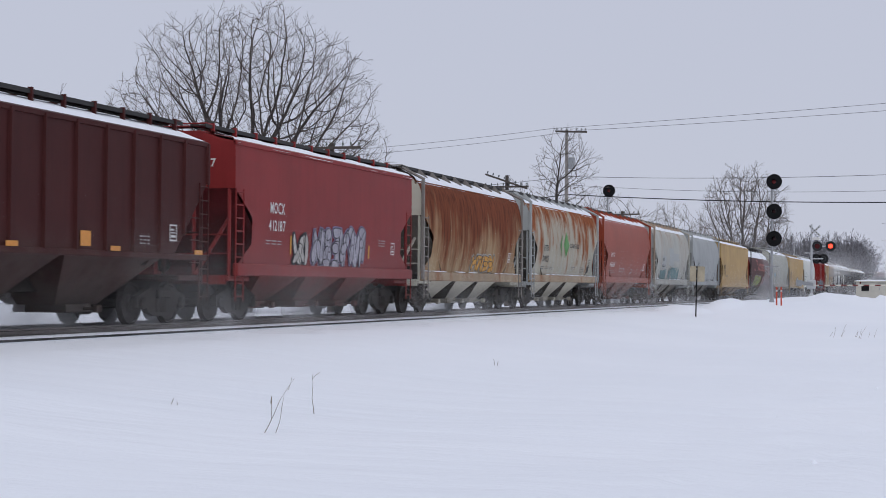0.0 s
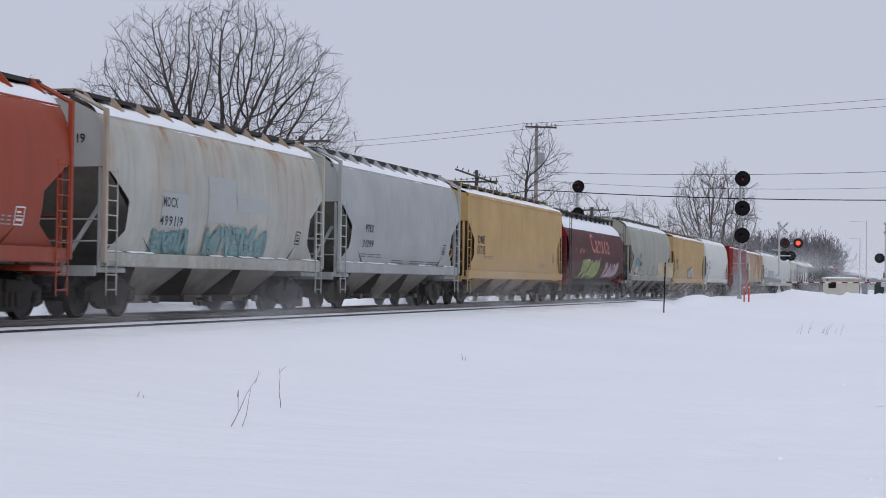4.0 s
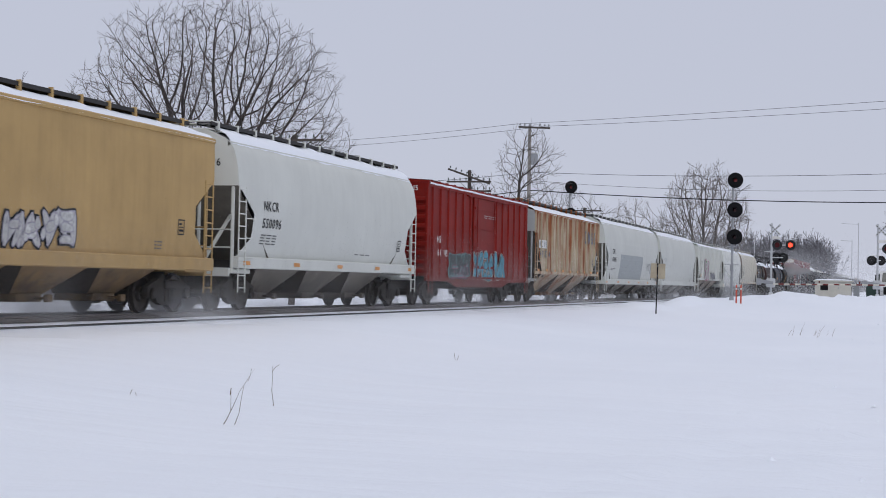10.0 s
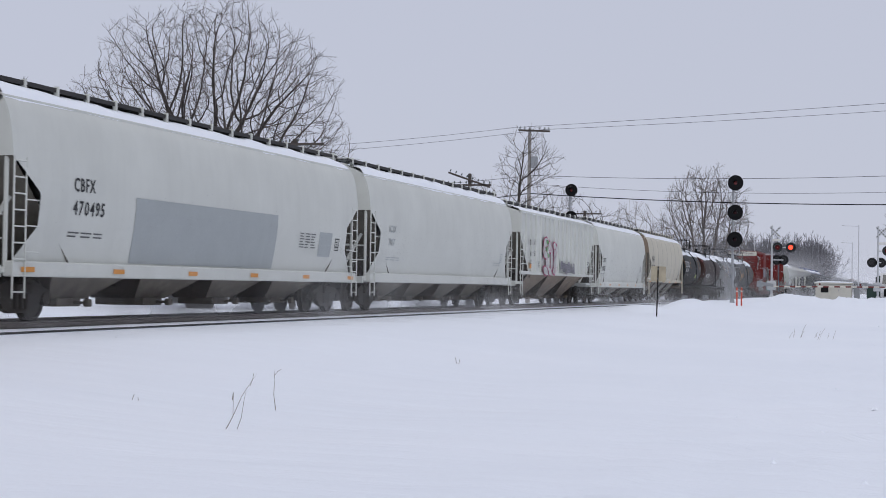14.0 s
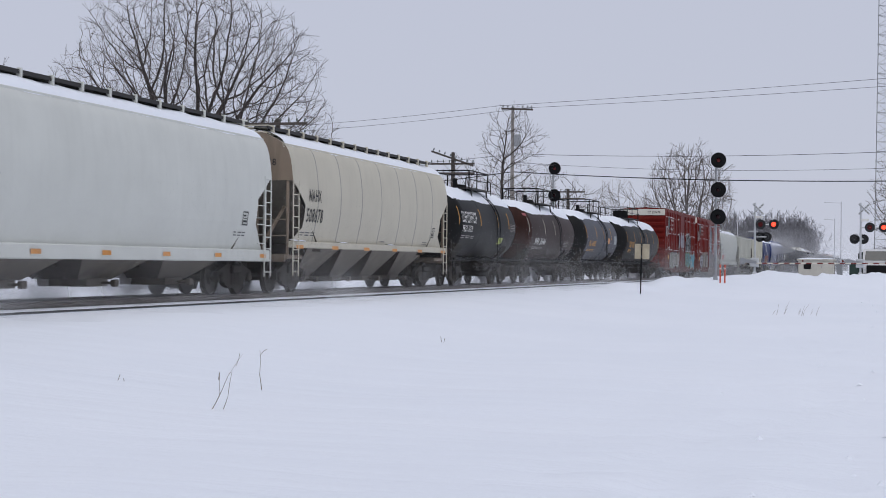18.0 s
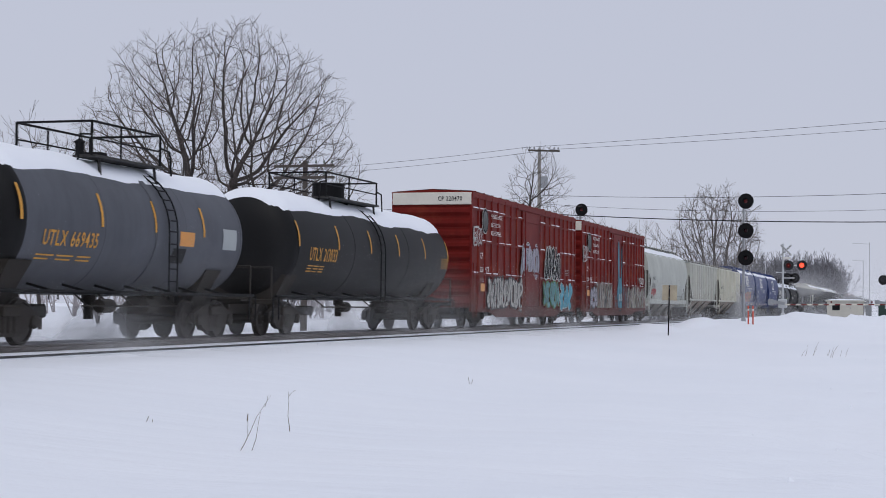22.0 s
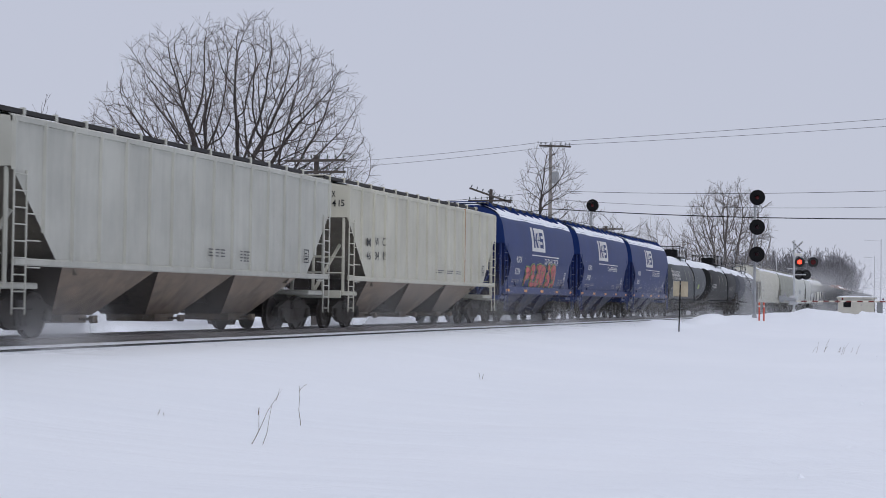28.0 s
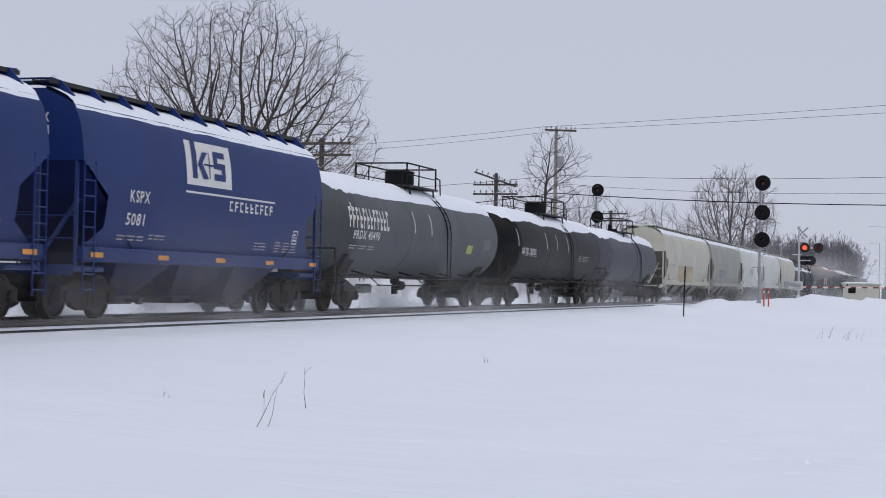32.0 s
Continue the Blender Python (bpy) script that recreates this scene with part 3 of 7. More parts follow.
            tube(bm, (x * 0.5, s * (h - 0.1), 1.2), (x, s * (h - 0.9), 2.6), 0.05)
            part("slope_brace", bm, spec.get("end_paint", color), deck)
        if s < 0:
            bm = bmesh.new()
            lathe(bm, [(-0.2, 0.16), (0.1, 0.18), (0.2, 0.10)], "y", 14, (-0.55, s * (h - 0.5), 1.5))
            part("brake_cylinder", bm, GRIME, deck)
        for x in (1, -1):
            bm = bmesh.new()
            y = s * (h - 0.04) - (0.46 if s > 0 else 0)
            ladder(bm, x * 1.60, y, 0.62, 3.3 if kind != "barrel" else rb - 0.2, 0.44, 9)
            if kind == "ribbed" or spec.get("cage"):
                for z in (1.5, 2.0, 2.5):
                    tube(bm, (x * 1.60, y + 0.44 * (s < 0), z), (x * 1.60, y + 0.44 * (s < 0) + (0.5 if s < 0 else -0.5), z), 0.014, n=5)
            part("ladder", bm, spec.get("rail_paint", color), car)
        if spec.get("posts"):
            for x in (-1, 1):
                bm = bmesh.new()
                soft_box(bm, *sorted((x * 1.53, x * 1.63)), *sorted((s * (h - 0.02), s * (h + 0.08))), zs - 0.2, ze + 0.10, 0.01)
                tube(bm, (x * 1.58, s * (h + 0.03), ze + 0.06), (x * 0.75, s * (h + 0.03), rb - 0.01), 0.05, n=6)
                part("corner_post", bm, spec.get("rail_paint", color), car)
    # roof: hatch trough, running boards on stands
    bm = bmesh.new()
    soft_box(bm, -0.34, 0.34, -h + 0.7, h - 0.7, 4.66 + up, 4.86 + up, 0.03)
    for i in range(int(L / 1.5)):
        y = -h + 1.2 + i * 1.5
        box(bm, -0.38, 0.38, y - 0.04, y + 0.04, 4.84 + up, 4.89 + up)
    part("hatch_trough", bm, spec.get("roof_paint", color), car)
    for s in (-1, 1):
        bm = bmesh.new()
        xs = sorted((s * 0.48, s * 0.84))
        box(bm, *xs, -h - 0.1, h + 0.1, 4.89 + up, 4.915 + up)
        box(bm, *sorted((s * 0.84, s * 0.865)), -h - 0.1, h + 0.1, 4.85 + up, 4.94 + up)
        box(bm, *sorted((s * 0.455, s * 0.48)), -h - 0.1, h + 0.1, 4.85 + up, 4.93 + up)
        part("running_board", bm, spec.get("roof_paint", STEEL), car)
        bm = bmesh.new()
        if spec.get("gussets"):
            prism(bm, [(s * 0.55, 4.68 + up), (s * 1.0, 4.60 + up), (s * 1.20, ze + 0.20), (s * 0.90, 4.93 + up), (s * 0.55, 4.93 + up)], "y", -0.02, 0.02)
        else:
            box(bm, *sorted((s * 0.80, s * 0.90)), -0.03, 0.03, 4.62 + up, 4.975 + up)
        bmesh.ops.recalc_face_normals(bm, faces=bm.faces[:])
        n = int(L / 1.25)
        stand = part("roof_stand", bm, spec.get("rail_paint", color), car)
        stand.matrix_basis = pose(0, -h + 0.3, 0)
        for i in range(1, n + 1):
            shared("roof_stand", stand.data, car, pose(0, -h + 0.3 + i * (L - 0.6) / n, 0))
    for s in (-1, 1):
        bm = bmesh.new()
        polyline(bm, [(-0.85, s * (h - 0.35), 4.93 + up), (-0.85, s * (h + 0.02), 4.95 + up), (0.85, s * (h + 0.02), 4.95 + up), (0.85, s * (h - 0.35), 4.93 + up)], 0.022)
        box(bm, -0.85, 0.85, *sorted((s * (h - 0.45), s * (h + 0.05))), 4.88 + up, 4.905 + up)
        part("end_grab_iron", bm, spec.get("rail_paint", color), car)
    # snow on the roof slopes
    if spec.get("snow", 1) > 0:
        k0 = spec.get("snow", 1)
        seed = spec.get("seed", 1)
        brim = spec.get("brim", 0.0)
        line = [(side(ze + brim) + 0.008, ze + brim)] + ([(side(ze + brim / 2) + 0.008, ze + brim / 2)] if brim < 0 else []) + [(side(ze) + 0.005, ze)] + [(w, z) for z, w in roof[:2]] + [(0.55, crown - 0.02)]
        run = [0.0]
        for (wa, za), (wb, zb) in zip(line, line[1:]):
            run.append(run[-1] + math.hypot(wb - wa, zb - za))
        for s in (-1, 1):
            bm = bmesh.new()
            ys = steps(-h + 0.05, h - 0.05, int(L * 4))

            def snow(y, i):
                t = i / 10
                w = float(np.interp(t * run[-1], run, [p[0] for p in line]))
                z = float(np.interp(t * run[-1], run, [p[1] for p in line]))
                if kind == "barrel":
                    z = hi - 0.16 + (crown - hi + 0.10) * t - 0.20 * (t - 0.5) ** 2
                    w = 1.265 - 0.66 * t ** 1.25
                q = noise.noise((y * 0.9, seed * 3.1, 0.3)) + 0.5 * noise.noise((y * 3.1, seed, 1.7))
                th = 0.02 + k0 * (0.075 + 0.05 * q) * (math.sin(math.pi * (0.12 + 0.82 * t)) ** 0.6)
                if i == 0:
                    w += 0.03 * k0 + 0.02 * k0 * q
                    th = -0.03 * k0 * (1 + 1.3 * q)
                return (s * w, y, z + max(th, -0.1))
            sheet(bm, snow, ys, range(11))
            bmesh.ops.recalc_face_normals(bm, faces=bm.faces[:])
            part("snow_cover", bm, SNOW, car, "snow lying on the roof", True)
    running_gear(car, h, spec.get("truck", 1.25), h + 0.72)
    decorate(car, spec, side)
    return car


def tape(car, spots, z, side, w=0.45, hgt=0.10, mat=None, off=0.016):
    for y in spots:
        bm = bmesh.new()
        patch(bm, y - w / 2, y + w / 2, z - hgt / 2, z + hgt / 2, side, off, 1)
        part("reflective_strip", bm, mat or REFLECT, car)


STROKES = {
    "A": ((0.1, 0, 0.45, 1), (0.9, 0, 0.55, 1), (0.25, 0.35, 0.75, 0.35)), "E": ((0.15, 0, 0.15, 1), (0.15, 0.05, 0.9, 0), (0.15, 0.5, 0.8, 0.52), (0.15, 0.95, 0.9, 1)),
    "R": ((0.15, 0, 0.15, 1), (0.15, 0.95, 0.8, 0.85), (0.8, 0.85, 0.7, 0.5), (0.7, 0.5, 0.15, 0.45), (0.4, 0.45, 0.9, 0)), "N": ((0.12, 0, 0.15, 1), (0.15, 0.95, 0.85, 0.05), (0.85, 0, 0.88, 1)),
    "S": ((0.85, 0.95, 0.2, 0.85), (0.2, 0.85, 0.25, 0.55), (0.25, 0.55, 0.8, 0.42), (0.8, 0.42, 0.75, 0.08), (0.75, 0.08, 0.1, 0.03)), "K": ((0.15, 0, 0.15, 1), (0.2, 0.4, 0.9, 1), (0.4, 0.55, 0.9, 0)),
    "O": ((0.15, 0.1, 0.15, 0.9), (0.15, 0.9, 0.8, 0.95), (0.85, 0.9, 0.85, 0.1), (0.85, 0.08, 0.15, 0.05)), "V": ((0.1, 1, 0.5, 0), (0.9, 1, 0.5, 0), (0.3, 0.9, 0.5, 0.4)), "I": ((0.5, 0, 0.45, 1), (0.25, 0.95, 0.75, 1), (0.25, 0.03, 0.75, 0)),
    "M": ((0.1, 0, 0.1, 1), (0.1, 0.95, 0.5, 0.35), (0.5, 0.35, 0.88, 0.95), (0.88, 1, 0.9, 0))}


def graffiti(car, y0, y1, z0, z1, side, fill, edge, seed, n=5, third=None):
    """Sprayed shapes that cannot be read: fat slanting strokes, a thin dark outline, a pale halo, runs of paint."""
    w, hh = (y1 - y0) / n, z1 - z0
    fat = min(0.46 * w, 0.30 * hh)
    dark = third or edge
    for pas, (mat, grow, off) in enumerate(((edge, 0.065, 0.016), (dark, 0.026, 0.022), (fill, 0.0, 0.0237))):
        rnd = random.Random(seed)
        for i in range(n):
            bm = bmesh.new()
            mix = [(1 - c[0], c[1], 1 - c[2], c[3]) for c in STROKES[rnd.choice("AERNSKOVIM")]][:3] + [(c[0], 1 - c[1], c[2], 1 - c[3]) for c in STROKES[rnd.choice("AERNSKOVIM")]][1:4]
            lean = rnd.uniform(-0.12, 0.16) * w
            zb, zt = z0 + rnd.uniform(-0.06, 0.10) * hh, z1 - rnd.uniform(-0.04, 0.16) * hh
            a, b = y0 + w * i - 0.04 * w, y0 + w * (i + 1) + 0.04 * w
            for k, (u0, v0, u1, v1) in enumerate(mix):
                p = Vector((a + (b - a) * (u0 + rnd.uniform(-0.07, 0.07)) + lean * v0, zb + (zt - zb) * (v0 + rnd.uniform(-0.04, 0.04))))
                q = Vector((a + (b - a) * (u1 + rnd.uniform(-0.07, 0.07)) + lean * v1, zb + (zt - zb) * (v1 + rnd.uniform(-0.04, 0.04))))
                t0, t1 = fat * rnd.uniform(0.34, 0.60), fat * rnd.uniform(0.28, 0.52)
                d = q - p
                n2 = Vector((-d.y, d.x))
                bow = p.lerp(q, 0.5) + n2 * rnd.uniform(-0.24, 0.24)
                o = off + (0.0034 * k if pas else 0.0) + 0.0003 * i
                left, right = [], []
                for c in range(9):
                    f = c / 8
                    at = p.lerp(bow, f).lerp(bow.lerp(q, f), f)
                    way = (bow - p).lerp(q - bow, f).normalized()
                    wide = (t0 + (t1 - t0) * f) * (1.0 - 0.80 * abs(2 * f - 1) ** 5) + grow
                    if c in (0, 8):
                        at = at + way * (grow + 0.10 * fat) * (-1 if c == 0 else 1)
                    nn = Vector((-way.y, way.x)) * wide
                    for side_of, v in ((left, at + nn), (right, at - nn)):
                        side_of.append(bm.verts.new((side(v.y) + o, v.x, v.y)))
                for c in range(8):
                    bm.faces.new((left[c], left[c + 1], right[c + 1], right[c]))
            tagged(part(("graffiti_halo", "graffiti_outline", "graffiti_letter")[pas], bm, mat, car), kind="stuff")
    bm = bmesh.new()
    rnd = random.Random(seed + 500)
    for i in range(n * 3):
        y, z = rnd.uniform(y0, y1), z0 + hh * rnd.uniform(0.0, 0.75)
        t, dz, dy = rnd.uniform(0.008, 0.016), rnd.uniform(0.10, 0.32) * hh, rnd.uniform(-0.04, 0.04)
        bm.faces.new([bm.verts.new((side(q) + 0.046, p, q)) for p, q in ((y - t, z - dz * 0.5), (y + t, z - dz * 0.5), (y + dy + t, z + dz * 0.5), (y + dy - t, z + dz * 0.5))])
    tagged(part("graffiti_strokes", bm, dark, car), kind="stuff")


def worn_band(car, y0, y1, z0, z1, side, mats, seed):
    """A belt of old graffiti, faded and sprayed over until nothing can be read: narrow leaning strokes, one mesh for each colour."""
    rnd = random.Random(seed)
    meshes = [bmesh.new() for _ in mats]
    y, k = y0, 0
    while y < y1:
        w = rnd.uniform(0.06, 0.20)
        top = z1 - abs(noise.noise((y * 1.1, seed, 0.0))) * 0.45 * (z1 - z0) - rnd.random() * 0.08
        lo = z0
        while lo < top - 0.12:
            hi = min(top, lo + rnd.uniform(0.16, 0.60))
            m = rnd.randrange(len(mats))
            lean, o = rnd.uniform(-0.14, 0.14), 0.016 + 0.0006 * (k % 23)
            ring = ((y - 0.03, lo), (y + w + rnd.uniform(-0.05, 0.06), lo - rnd.uniform(0, 0.05)), (y + w * rnd.uniform(0.7, 1.2) + lean, hi), (y + w * 0.5 + lean, hi + rnd.uniform(0.0, 0.08)), (y + lean, hi - rnd.uniform(0, 0.1)))
            meshes[m].faces.new([meshes[m].verts.new((side(b) + o, a, b)) for a, b in ring])
            lo, k = hi - 0.04, k + 1
        y += w * 0.85
    for bm, mat in zip(meshes, mats):
        tagged(part("faded_graffiti", bm, mat, car), kind="stuff")


def owner_word(car, y0, y1, z0, z1, side, mat, n=9, fill=0.6):
    """An owner's name, drawn as plain blocks."""
    bm = bmesh.new()
    w, t = (y1 - y0) / n, (z1 - z0) * 0.2
    rnd = random.Random(int(100 * y1) + n)
    for i in range(n):
        a, b = y0 + i * w, y0 + i * w + w * fill
        patch(bm, a, a + (b - a) * 0.34, z0, z1, side, 0.014, 3)
        for z in rnd.sample((z0, (z0 + z1 - t) / 2, z1 - t), 2):
            patch(bm, a + (b - a) * 0.34, b, z, z + t, side, 0.014, 1)
    tagged(part("owner_mark", bm, mat, car), kind="stuff")


def decorate(car, spec, side):
    """Lettering, reflective strips and graffiti, as given in spec."""
    h = spec["L"] / 2 + spec.get("nose", 0.0)
    mat = spec.get("ink", LETTER_W)
    off = spec.get("raise", 0.03 if spec.get("side") == "ribbed" else 0.0)

    def face(z):
        return side(z) + off
    for text, y0, y1, z0, z1 in spec.get("text", ()):
        bm = bmesh.new()
        letters(bm, text, y0 - h, y1 - h, z0, z1, face)
        part("lettering", bm, mat, car)
    if spec.get("side") and len(spec.get("text", ())) > 1 and spec["side"] != "barrel":
        words = spec.get("end_text", (spec["text"][0][0], spec["text"][1][0]))
        top, ex = levels(spec)[1], spec.get("end_x", 0.25)
        for word, z in ((words[0], top - 0.34), (words[1], top - 0.60)):
            bm = bmesh.new()
            letters(bm, word, ex, ex + 0.14 * len(word), z, z + 0.19, lambda q: 0.0)
            for v in bm.verts:
                v.co = Vector((v.co.y, -h - 0.012, v.co.z))
            bmesh.ops.reverse_faces(bm, faces=bm.faces[:])
            part("end_lettering", bm, mat, car)
    for i, (y, z, w, rows) in enumerate(spec.get("print", ())):
        bm = bmesh.new()
        bars(bm, y - h, z, w, rows, face, seed=i)
        tagged(part("small_print", bm, PRINT_K if mat is LETTER_K else PRINT_W if mat is LETTER_W else mat, car), kind="stuff")
    for y0, y1, z0, z1, m in spec.get("panels", ()):
        bm = bmesh.new()
        patch(bm, y0 - h, y1 - h, z0, z1, face, 0.010)
        part("painted_panel", bm, m, car)
    if spec.get("side") in ("curved", "flat", "ribbed"):
        bm = bmesh.new()
        y, z = h - 1.95, 1.95
        for a, b, c, d in ((0, 0.34, 0, 0.03), (0, 0.34, 0.33, 0.36), (0, 0.03, 0, 0.36), (0.31, 0.34, 0, 0.36), (0.06, 0.28, 0.08, 0.13), (0.06, 0.28, 0.17, 0.19), (0.06, 0.2, 0.23, 0.27)):
            patch(bm, y + a, y + b, z + c, z + d, face, 0.013, 1)
        tagged(part("stencil_box", bm, mat, car), kind="stuff")
    for y0, y1, z0, z1 in spec.get("words", ()):
        owner_word(car, y0 - h, y1 - h, z0, z1, face, mat)
    if "mark" in spec:
        y0, y1, z0, z1 = spec["mark"]
        owner_word(car, y0 - h, y1 - h, z0, z1, face, mat, 12, 0.62)
    if "oval" in spec:
        y0, y1, z0, z1 = spec["oval"]
        for k, (m, o) in enumerate(((LETTER_W, 0.016), (BLACK, 0.022), (plain("worn_emblem_grey", (0.12, 0.125, 0.12), 0.7, 0, 0.6, 5), 0.028))):
            bm = bmesh.new()
            q = (0.93, 0.88, 0.70)[k]
            bm.faces.new([bm.verts.new((face(0) + o, (y0 + y1) / 2 - h + (y1 - y0) / 2 * q * math.cos(a), (z0 + z1) / 2 + (z1 - z0) / 2 * q * math.sin(a))) for a in steps(0, math.tau * 23 / 24, 23)])
            part("emblem", bm, m, car, "worn oval emblem")
    if "tape" in spec:
        z, n, w = spec["tape"]
        if spec.get("side"):
            z = levels(spec)[0] + (0.07 if spec["side"] == "ribbed" else -0.13)
        tape(car, [-h + 0.6 + (2 * h - 1.2) * i / (n - 1) for i in range(n)], z, lambda q: side(q) + spec.get("tape_off", 0.10) + (0.065 if spec.get("side") == "curved" else 0), w, mat=spec.get("tape_mat"))
    for outline, m in spec.get("shapes", ()):
        cy, cz = sum(p[0] for p in outline) / len(outline), sum(p[1] for p in outline) / len(outline)
        for k, (mm, grow, o) in enumerate(((BLACK, 0.07, 0.031), (m, 0.0, 0.037))):
            bm = bmesh.new()
            pts = []
            for y, z in outline:
                d = Vector((y - cy, z - cz))
                d = d + d.normalized() * grow
                pts.append((cy + d.x, cz + d.y))
            cen = bm.verts.new((face(cz) + o, cy - h, cz))
            ring = [bm.verts.new((face(z) + o, y - h, z)) for y, z in pts]
            for f, g2 in zip(ring, ring[1:] + ring[:1]):
                bm.faces.new((cen, f, g2))
            part(("graffiti_outline", "graffiti_shape")[k], bm, mm, car)
    for y0, y1, z0, z1, mats, seed in spec.get("bands", ()):
        worn_band(car, y0 - h, y1 - h, z0, z1, face, mats, seed)
    for g in spec.get("graffiti", ()):
        y0, y1, z0, z1, fill, edge, seed, n, third = g
        if spec.get("side"):
            z0 = max(z0, levels(spec)[0] + 0.09)
        graffiti(car, y0 - h, y1 - h, z0, z1, face, fill, edge, seed, n, third)


def tank_car(m, spec):
    nose = spec["nose"] = 1.0
    spec["L"] -= nose
    L, r, zc = spec["L"], spec.get("r", 1.5), spec.get("zc", 2.62)
    color = spec["paint"]
    h = L / 2
    car = empty("tank_car", m @ pose(0, nose / 2, 0), spec["label"], "tank car", "cars of the freight train")
    bm = bmesh.new()
    dish = [(h - 0.62 + 0.62 * math.sin(a), r * math.cos(a) ** 0.72) for a in steps(0, math.pi / 2 * 0.97, 7)]
    prof = [(-a, q) for a, q in dish[::-1]] + [(-0.02 + (i - 2) * 0.2 * (h - 0.8), r) for i in range(5)] + dish
    prof.sort()
    lathe(bm, prof, "y", 48, (0, 0, zc))
    bmesh.ops.recalc_face_normals(bm, faces=bm.faces[:])
    part("tank", bm, color, car, smooth=True)
    if spec.get("head_paint"):
        bm = bmesh.new()
        lathe(bm, [(-a - 0.012, q + 0.006) for a, q in dish], "y", 48, (0, 0, zc), False)
        bmesh.ops.recalc_face_normals(bm, faces=bm.faces[:])
        part("tank_head", bm, spec["head_paint"], car, "dark painted tank head", True)
    for y in (-h + 0.62, -h * 0.34, h * 0.34, h - 0.62):
        bm = bmesh.new()
        lathe(bm, [(y - 0.03, r), (y - 0.012, r + 0.008), (y + 0.012, r + 0.008), (y + 0.03, r)], "y", 48, (0, 0, zc), False)
        part("weld_band", bm, color, car)
    if spec.get("belt"):
        bm = bmesh.new()
        lathe(bm, [(-0.12, r), (-0.11, r + 0.03), (0.11, r + 0.03), (0.12, r)], "y", 48, (0, 0.5, zc), False)
        part("belt", bm, color, car)

    def side(z):
        return math.sqrt(max(0.01, r * r - (z - zc) ** 2))
    # platform, railing, dome
    p0, p1 = spec.get("deck", (-1.6, 1.6))
    zt = zc + r
    for x in (-1, 1):
        bm = bmesh.new()
        box(bm, *sorted((x * 0.45, x * 1.0)), p0, p1, zt + 0.02, zt + 0.07)
        for y in (p0 + 0.3, p1 - 0.3):
            tube(bm, (x * 0.9, y, zt + 0.02), (x * 0.95, y, zc + r * 0.72), 0.035)
        part("platform", bm, STEEL, car)
    bm = bmesh.new()
    top = zt + 0.78
    corners = [(-0.9, p0), (0.9, p0), (0.9, p1), (-0.9, p1)]
    for x, y in corners:
        tube(bm, (x, y, zt + 0.05), (x, y, top), 0.03)
    for (xa, ya), (xb, yb) in zip(corners, corners[1:] + corners[:1]):
        tube(bm, (xa, ya, top), (xb, yb, top), 0.028)
        if abs(xa - xb) < 0.1:
            tube(bm, (xa, ya, zt + 0.42), (xb, yb, zt + 0.42), 0.02)
            ym = (ya + yb) / 2
            tube(bm, (xa, ym - 0.3, zt + 0.05), (xa, ym - 0.3, top), 0.024)
    for s, y in ((-1, p0), (1, p1)):
        polyline(bm, [(0.9, y, zt + 0.5), (0.9, y + s * 0.5, zt + 0.45), (0.9, y + s * 0.58, zt - 0.1)], 0.024)
    part("railing", bm, BLACK, car)
    bm = bmesh.new()
    if spec.get("dome", "drum") == "drum":
        lathe(bm, [(zt - 0.05, 0.50), (zt + 0.55, 0.50), (zt + 0.58, 0.52), (zt + 0.62, 0.52), (zt + 0.64, 0.45)], "z", 24, (0, (p0 + p1) / 2 + 0.3, 0))
        lathe(bm, [(zt - 0.05, 0.62), (zt + 0.06, 0.62), (zt + 0.07, 0.5)], "z", 24, (0, (p0 + p1) / 2 + 0.3, 0))
    else:
        lathe(bm, [(zt - 0.05, 0.34), (zt + 0.16, 0.34), (zt + 0.2, 0.28), (zt + 0.28, 0.26)], "z", 18, (0, (p0 + p1) / 2 + 0.2, 0))
        lathe(bm, [(zt - 0.05, 0.10), (zt + 0.42, 0.10), (zt + 0.46, 0.14), (zt + 0.52, 0.05)], "z", 12, (0, (p0 + p1) / 2 - 0.5, 0))
        tube(bm, (-0.3, (p0 + p1) / 2 - 0.2, zt + 0.12), (0.3, (p0 + p1) / 2 - 0.2, zt + 0.12), 0.07)
    part("manway", bm, BLACK, car, smooth=False)
    for x in (-1, 1):
        bm = bmesh.new()
        pts = [(x * (r + 0.06) * math.cos(a), zc + (r + 0.06) * math.sin(a)) for a in steps(0.0, 1.15, 7)]
        y = (p0 + p1) / 2 + spec.get("ladder", 0.9)
        for k in (0, 0.42):
            polyline(bm, [(x * (r + 0.06), y + k, 1.05)] + [(u, y + k, v) for u, v in pts], 0.02, 5)
        for z in steps(1.2, zc, 5):
            tube(bm, (x * (r + 0.06), y, z), (x * (r + 0.06), y + 0.42, z), 0.016, n=5)
        for u, v in pts[1:]:
            tube(bm, (u, y, v), (u, y + 0.42, v), 0.016, n=5)
        part("ladder", bm, BLACK, car)
    # underframe
    inner = h
    for s in (-1, 1):
        bm = bmesh.new()
        h = inner + (nose if s < 0 else 0.0)
        soft_box(bm, -0.36, 0.36, *sorted((s * (h - 3.2), s * (h + 0.45))), 0.72, 1.16, 0.03)
        frustum(bm, (-0.75, 0.75, s * (h - 1.75) - 0.35, s * (h - 1.75) + 0.35, 0.95), (-1.25, 1.25, s * (h - 1.75) - 0.42, s * (h - 1.75) + 0.42, zc - r * 0.55))
        soft_box(bm, -1.45, 1.45, *sorted((s * (h + 0.02), s * (h + 0.16))), 0.98, 1.12, 0.02)
        soft_box(bm, -1.45, -0.9, *sorted((s * (h - 0.6), s * (h + 0.1))), 1.06, 1.11, 0.01)
